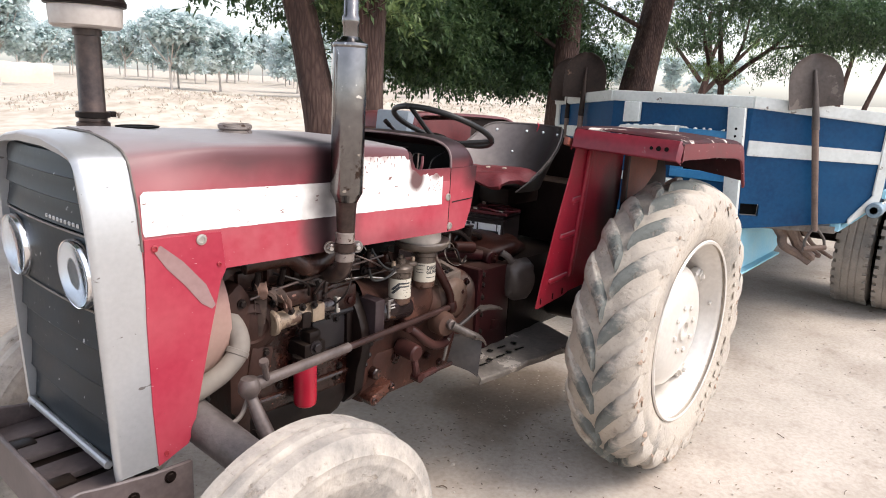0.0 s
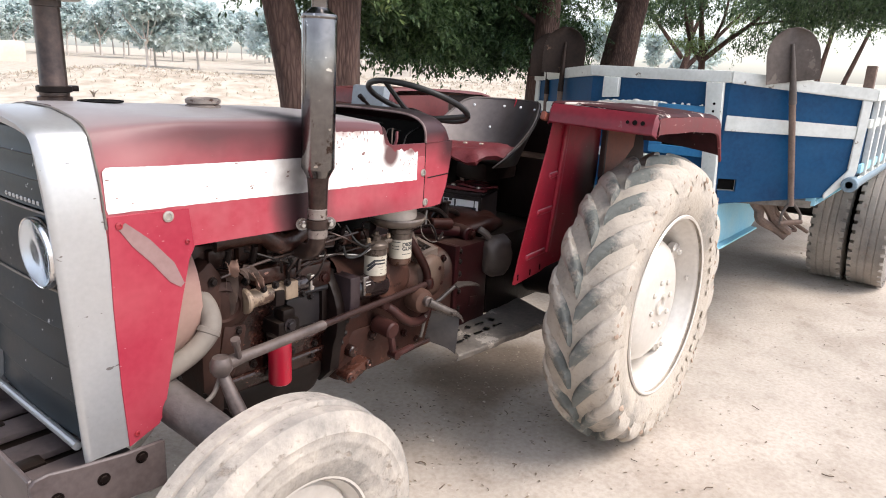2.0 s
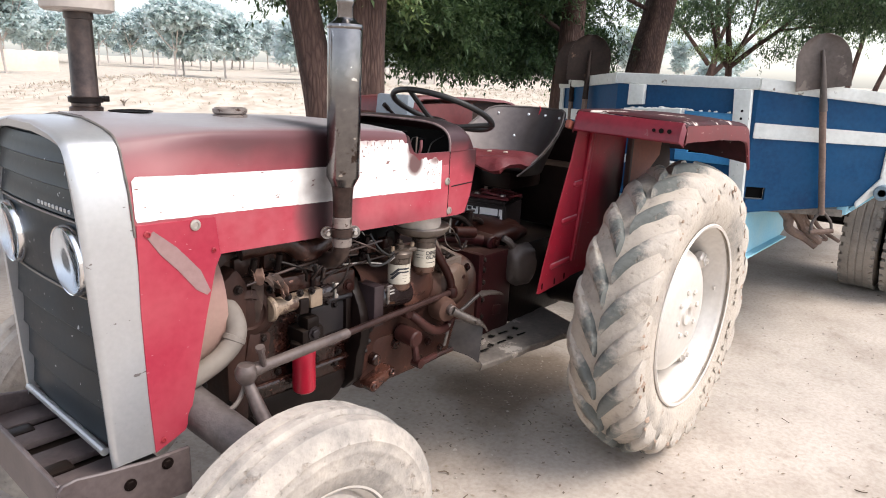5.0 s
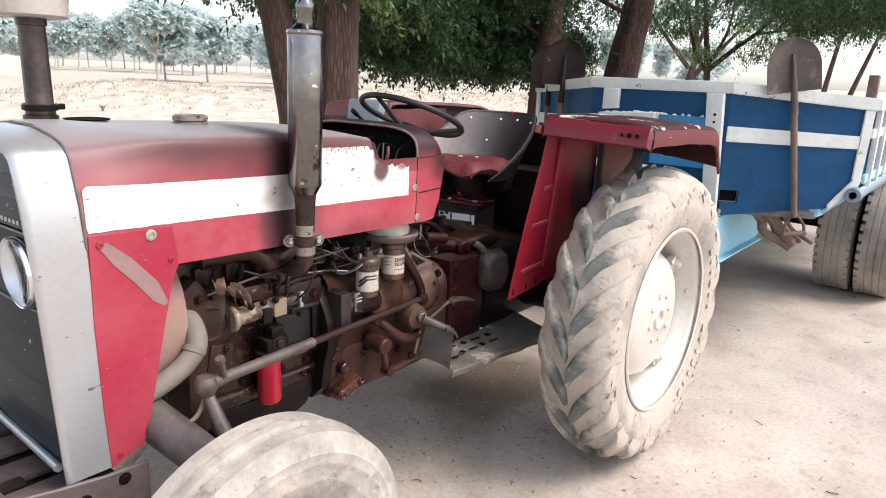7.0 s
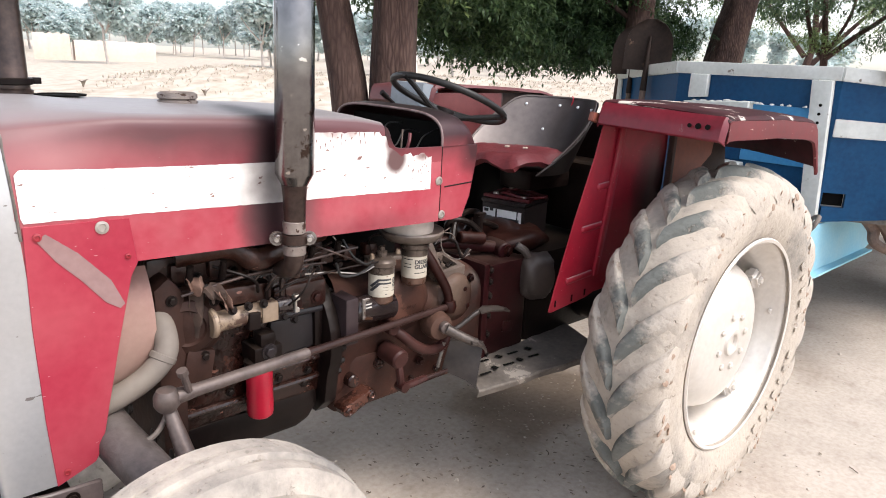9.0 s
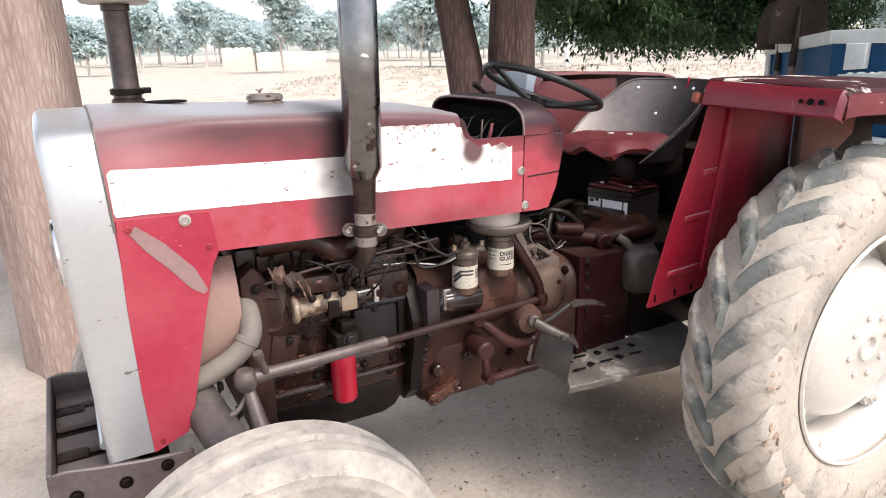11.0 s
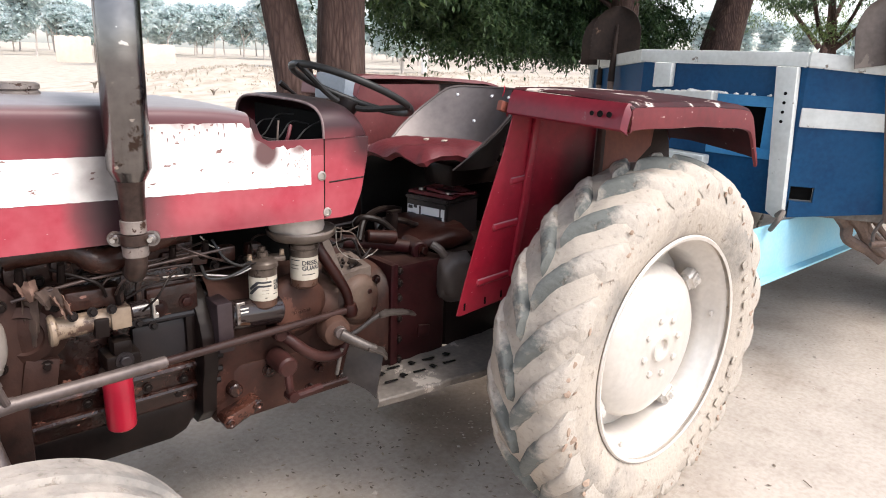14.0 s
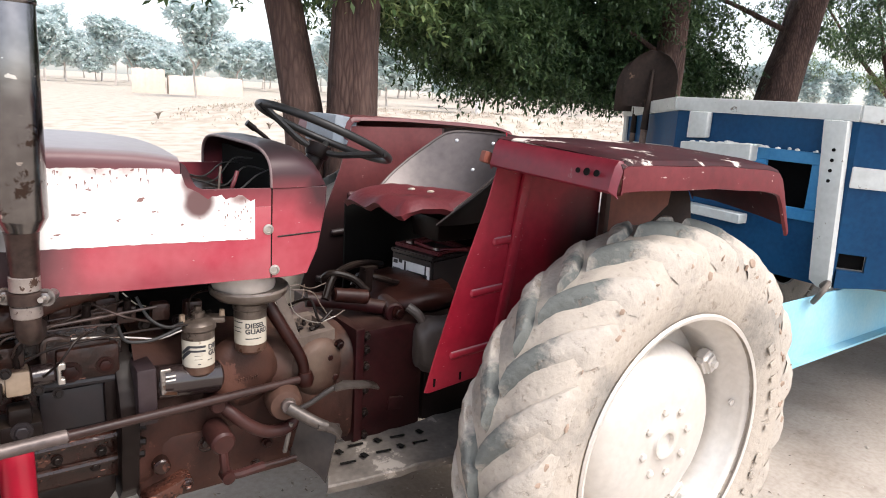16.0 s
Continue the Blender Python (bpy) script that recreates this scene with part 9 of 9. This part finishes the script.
# near trunk at the tractor's far front corner
tree("neem_tree", (-2.05, 1.95),
     [([(-2.03, 1.95, -0.1), (-2.05, 1.94, 0.4), (-2.06, 1.93, 1.1), (-2.08, 1.92, 2.0), (-2.2, 2.0, 3.4), (-2.4, 2.2, 5.0)], 0.245, 0.15)],
     [([(-2.15, 2.0, 2.8), (-1.6, 2.6, 3.8), (-0.6, 3.0, 4.3)], 0.10, 0.03), ([(-2.2, 2.0, 3.2), (-3.4, 2.6, 4.2), (-4.2, 2.8, 4.6)], 0.09, 0.03)],
     [((-2.6, 2.2, 5.2), (2.3, 1.8, 0.6), 480, 12, 0.5, 0.17), ((-4.8, 2.6, 5.2), (1.8, 1.6, 0.6), 380, 12, 0.5, 0.17)],
     "thick pale reddish-barked neem tree beside the tractor's nose", 91, bark=M_barkpale)


# far trunks, their bark colour paled for the haze
M_barkfar = surface("haze_pale_bark", (0.42, 0.37, 0.33), (0.55, 0.49, 0.45), 0.9, big=3)


# distant trees: a few built once, then copied
def far_tree(seed, h, w, label):
    rng = random.Random(seed)
    th = thing("distant_tree", (0, 0, 0), label, "tree", "distant trees")
    bm = B()
    stem(bm, [(0, 0, -0.1), (rng.uniform(-0.15, 0.15), rng.uniform(-0.15, 0.15), h * 0.3), (rng.uniform(-0.3, 0.3), rng.uniform(-0.3, 0.3), h * 0.6)], 0.10, 0.05, 8, 0.05, seed)
    for k in range(3):
        a = rng.uniform(0, 6.3)
        stem(bm, [(0, 0, h * 0.28), (0.25 * w * math.cos(a), 0.25 * w * math.sin(a), h * 0.5), (0.4 * w * math.cos(a), 0.4 * w * math.sin(a), h * 0.7)], 0.06, 0.02, 6, 0.03, seed + k)
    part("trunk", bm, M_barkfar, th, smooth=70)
    g = np.random.default_rng(seed)
    pts = [spray((g.uniform(-0.25, 0.25) * w, g.uniform(-0.25, 0.25) * w, h * g.uniform(0.40, 0.85)), (0.26 * w, 0.26 * w, h * 0.16), g, 80, 9, 0.6, 0.3) for _ in range(8)]
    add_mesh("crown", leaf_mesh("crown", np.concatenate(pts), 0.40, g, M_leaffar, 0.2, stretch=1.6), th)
    return th


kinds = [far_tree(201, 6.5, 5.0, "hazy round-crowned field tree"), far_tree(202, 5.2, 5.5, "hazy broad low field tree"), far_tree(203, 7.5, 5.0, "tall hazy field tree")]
rng = random.Random(40)
placed = []
for band, (lo, hi, count) in enumerate(((55, 80, 14), (85, 130, 44), (130, 190, 60))):
    for i in range(count):
        az = radians(18 + 74 * (i + rng.random() * 0.8) / count)
        d = rng.uniform(lo, hi)
        if math.degrees(az) < 37 and i % 3:
            continue
        if band == 0 and 66 < math.degrees(az) < 82:
            continue
        placed.append((d * math.cos(az) - 2, d * math.sin(az) - 1.6, rng.uniform(0.8, 1.2) * (1.0 + 0.25 * band), rng.randrange(3), rng.uniform(0, 360)))
for i, (x, y, s, k, a) in enumerate(placed):
    m = Matrix.Translation((x, y, height(x, y))) @ pose(0, 0, 0, 0, 0, a)
    src = kinds[k]
    ob = copy_thing(src, m)
    ob.scale = (s, s, s)
for k, (x, y) in zip(kinds, ((22.0, 44.0), (30.0, 40.0), (14.0, 52.0))):
    k.location = (x, y, height(x, y))

# mud walls of the compound across the field, white pole, fence posts
def mud_wall(a, b, h, name="mud_wall"):
    bm = B()
    a, b = Vector((*a, 0)), Vector((*b, 0))
    d = (b - a)
    n = Vector((-d.y, d.x, 0)).normalized() * 0.3
    rows = []
    for i in range(25):
        p = a + d * i / 24
        top = h * (1 + 0.06 * noise.noise((i * 0.4, 1.0, h)))
        rows.append([p - n + Vector((0, 0, -0.3)), p - n * 0.9 + Vector((0, 0, top * 0.9)), p - n * 0.5 + Vector((0, 0, top)), p + n * 0.5 + Vector((0, 0, top)), p + n * 0.9 + Vector((0, 0, top * 0.9)), p + n + Vector((0, 0, -0.3))])
    sheet(bm, rows)
    bm.faces.new([v for v in bm.verts if (v.co - rows[0][0]).length < 0.01 or any((v.co - q).length < 1e-4 for q in rows[0])])
    return whole(name, bm, M_mud, "long low pale mud wall across the field", "wall", kind="structure", smooth=50)


def polar(az, d):
    return (-1.8 + d * math.cos(radians(az)), -1.7 + d * math.sin(radians(az)))


mud_wall(polar(75.7, 66), polar(70.3, 68), 1.60)
mud_wall(polar(78.2, 66), polar(75.9, 66), 2.05)

bm = B()
lathe(bm, [(0.10, -0.2), (0.10, 2.3), (0.085, 2.32), (0.0, 2.32)], Matrix.Translation((13.6, 17.2, height(13.6, 17.2))), 20)
pole = thing("marker_pole", (13.6, 17.2, height(13.6, 17.2)), "white-painted marker pole standing in the field", "pole")
part("shaft", bm, M_polewhite, pole)
bm = B()
lathe(bm, [(0.103, 1.55), (0.103, 1.95)], Matrix.Translation((13.6, 17.2, height(13.6, 17.2))), 20, caps=False)
part("painted_band", bm, M_ink, pole, "black painted mark")


# dry leaves and crumbs of earth scattered over the trodden ground
def litter():
    g = np.random.default_rng(5)
    n = 5200
    x = g.uniform(-2.6, 6.5, n)
    y = g.uniform(-3.2, 2.6, n)
    dense = np.exp(-(((x + 0.4) / 1.5) ** 2 + ((y - 0.0) / 0.9) ** 2))
    keep = g.random(n) < 0.24 + 0.75 * dense
    x, y = x[keep], y[keep]
    c = np.stack([x, y, np.array([height(a, b) for a, b in zip(x, y)]) + 0.004], 1)
    me = leaf_mesh("dry_litter", c, 0.020, g, M_litter, 0.0, stretch=2.6)
    co = np.empty(len(me.vertices) * 3)
    me.vertices.foreach_get("co", co)
    co = co.reshape(-1, 4, 3)
    base = co[:, :1, 2]
    co[:, :, 2] = base + np.clip((co[:, :, 2] - base) * 0.25, -0.002, 0.010)
    me.vertices.foreach_set("co", co.ravel())
    # a loose heap of broken dark leaf crumbs near the rear wheel
    k = 420
    x, y = g.normal(-0.1, 0.40, k), g.normal(-0.02, 0.22, k)
    c = np.stack([x, y, np.array([height(a, b) for a, b in zip(x, y)]) + 0.004], 1)
    heap = leaf_mesh("leaf_crumbs", c, 0.019, g, M_heap, 0.0, stretch=2.0)
    co = np.empty(len(heap.vertices) * 3)
    heap.vertices.foreach_get("co", co)
    co = co.reshape(-1, 4, 3)
    base = co[:, :1, 2]
    co[:, :, 2] = base + np.clip((co[:, :, 2] - base) * 0.3, -0.002, 0.012)
    heap.vertices.foreach_set("co", co.ravel())
    tagged(new("leaf_crumbs", heap), "dark broken leaf crumbs strewn near the rear wheel", "leaf litter", kind="stuff")
    tagged(new("dry_litter", me), "scattered dry leaves and twigs on bare earth", "leaf litter", kind="stuff")
    k = 2600
    x, y = g.uniform(-2.4, 5.5, k), g.uniform(-3.0, 2.4, k)
    bm = B()
    for a, b in zip(x, y):
        r = g.uniform(0.002, 0.007) * (2.0 if g.random() < 0.05 else 1)
        mm = Matrix.Translation((a, b, height(a, b) + r * 0.2)) @ pose(0, 0, 0, 0, 0, g.uniform(0, 360)) @ Matrix.Diagonal((r * g.uniform(0.8, 1.6), r, r * 0.7, 1))
        vs = [bm.verts.new(mm @ Vector(q)) for q in ((1, 0, 0), (0, 1, 0), (-1, 0, 0), (0, -1, 0), (0.1, 0.1, 1), (0, 0, -1))]
        for f in ((0, 1, 4), (1, 2, 4), (2, 3, 4), (3, 0, 4), (1, 0, 5), (2, 1, 5), (3, 2, 5), (0, 3, 5)):
            bm.faces.new([vs[q] for q in f])
    twigs = B()
    for k in range(64):
        a, b = (g.uniform(0.2, 4.6), g.uniform(-2.9, -0.9)) if k < 44 else (g.uniform(-1.6, 0.4), g.uniform(-1.4, 0.6))
        turn, size = g.uniform(0, 6.3), g.uniform(0.012, 0.045) * (2.0 if k % 9 == 0 else 1.0)
        pts, z = [], height(a, b) + 0.005
        for q in range(4):
            pts.append((a + size * q / 3 * math.cos(turn), b + size * q / 3 * math.sin(turn), z + g.uniform(0, 0.004)))
            turn += g.uniform(-0.3, 0.3)
        tube(twigs, pts, g.uniform(0.0012, 0.0024), 5, 2)
    tagged(whole("dry_twigs", twigs, M_twig, "dry broken twigs strewn on the bare earth", "twigs", kind="stuff"), kind="stuff")
    whole("gravel", bm, M_crumb, "small crumbs and pebbles of pale earth", "gravel", kind="stuff", smooth=0)


M_twig = surface("dry_twig_bark", (0.07, 0.045, 0.03), (0.17, 0.12, 0.085), 0.9, big=20)
M_litter = leaf_material("dry_brown_leaves", (0.075, 0.050, 0.034), (0.30, 0.225, 0.155), 0.15)
M_heap = leaf_material("dark_leaf_crumbs", (0.13, 0.095, 0.065), (0.34, 0.27, 0.20), 0.1)
M_crumb = surface("earth_crumbs", (0.30, 0.25, 0.21), (0.52, 0.45, 0.38), 0.95, big=30)
litter()


# dry weeds standing in the field
def dry_weed(x, y, h, seed):
    g = random.Random(seed)
    z = height(x, y)
    th = thing("dry_weed", (x, y, z), "withered brown weed standing in the dry field", "weed", "weeds in the field")
    for k in range(5):
        a, lean = g.uniform(0, 6.3), g.uniform(0.25, 0.9)
        tip = Vector((x + math.cos(a) * h * lean, y + math.sin(a) * h * lean, z + h * g.uniform(0.6, 1.0)))
        mid = Vector((x + math.cos(a) * h * lean * 0.3, y + math.sin(a) * h * lean * 0.3, z + h * 0.55))
        side = Vector((-math.sin(a), math.cos(a), 0)) * h * g.uniform(0.10, 0.18)
        bm = B()
        sheet(bm, [[Vector((x, y, z - 0.02)) - side * 0.15, Vector((x, y, z - 0.02)) + side * 0.15], [mid - side, mid + side + Vector((0, 0, 0.03))], [tip - side * 0.15, tip + side * 0.15]], 0.006)
        part("leaf", bm, M_weed, th)


M_weed = surface("withered_weed", (0.14, 0.11, 0.09), (0.30, 0.25, 0.20), 0.9, big=8)
for k, (x, y, h) in enumerate(((3.7, 20.2, 0.40), (6.3, 27.4, 0.30), (7.0, 26.4, 0.32), (8.5, 27.2, 0.34), (3.15, 12.4, 0.22), (6.1, 17.4, 0.30), (16.8, 26.2, 0.55), (11.2, 27.3, 0.40), (21.0, 37.0, 0.75))):
    dry_weed(x, y, h * 0.7, 300 + k)


# tufts of dry grass on the bank and over the field
def field_grass():
    g = np.random.default_rng(9)
    u, v = g.uniform(-4.5, 16.0, 1500), g.normal(-0.8, 1.3, 1500)
    x, y = 9.0 + u * 0.84 + v * 0.54, 20.0 - u * 0.54 + v * 0.84
    c = np.stack([x, y, np.array([height(a, b) for a, b in zip(x, y)])], 1)
    c = np.repeat(c, 4, 0) + np.concatenate([g.normal(0, 0.06, (len(c) * 4, 2)), np.zeros((len(c) * 4, 1))], 1)
    me = leaf_mesh("dry_grass", c, 0.10, g, M_drygrass, -0.5, stretch=3.0)
    tagged(new("dry_grass", me), "sparse tufts of dry yellow grass in the field", "grass", kind="stuff")


M_drygrass = leaf_material("dry_field_grass", (0.42, 0.35, 0.27), (0.56, 0.49, 0.40), 0.3)
field_grass()
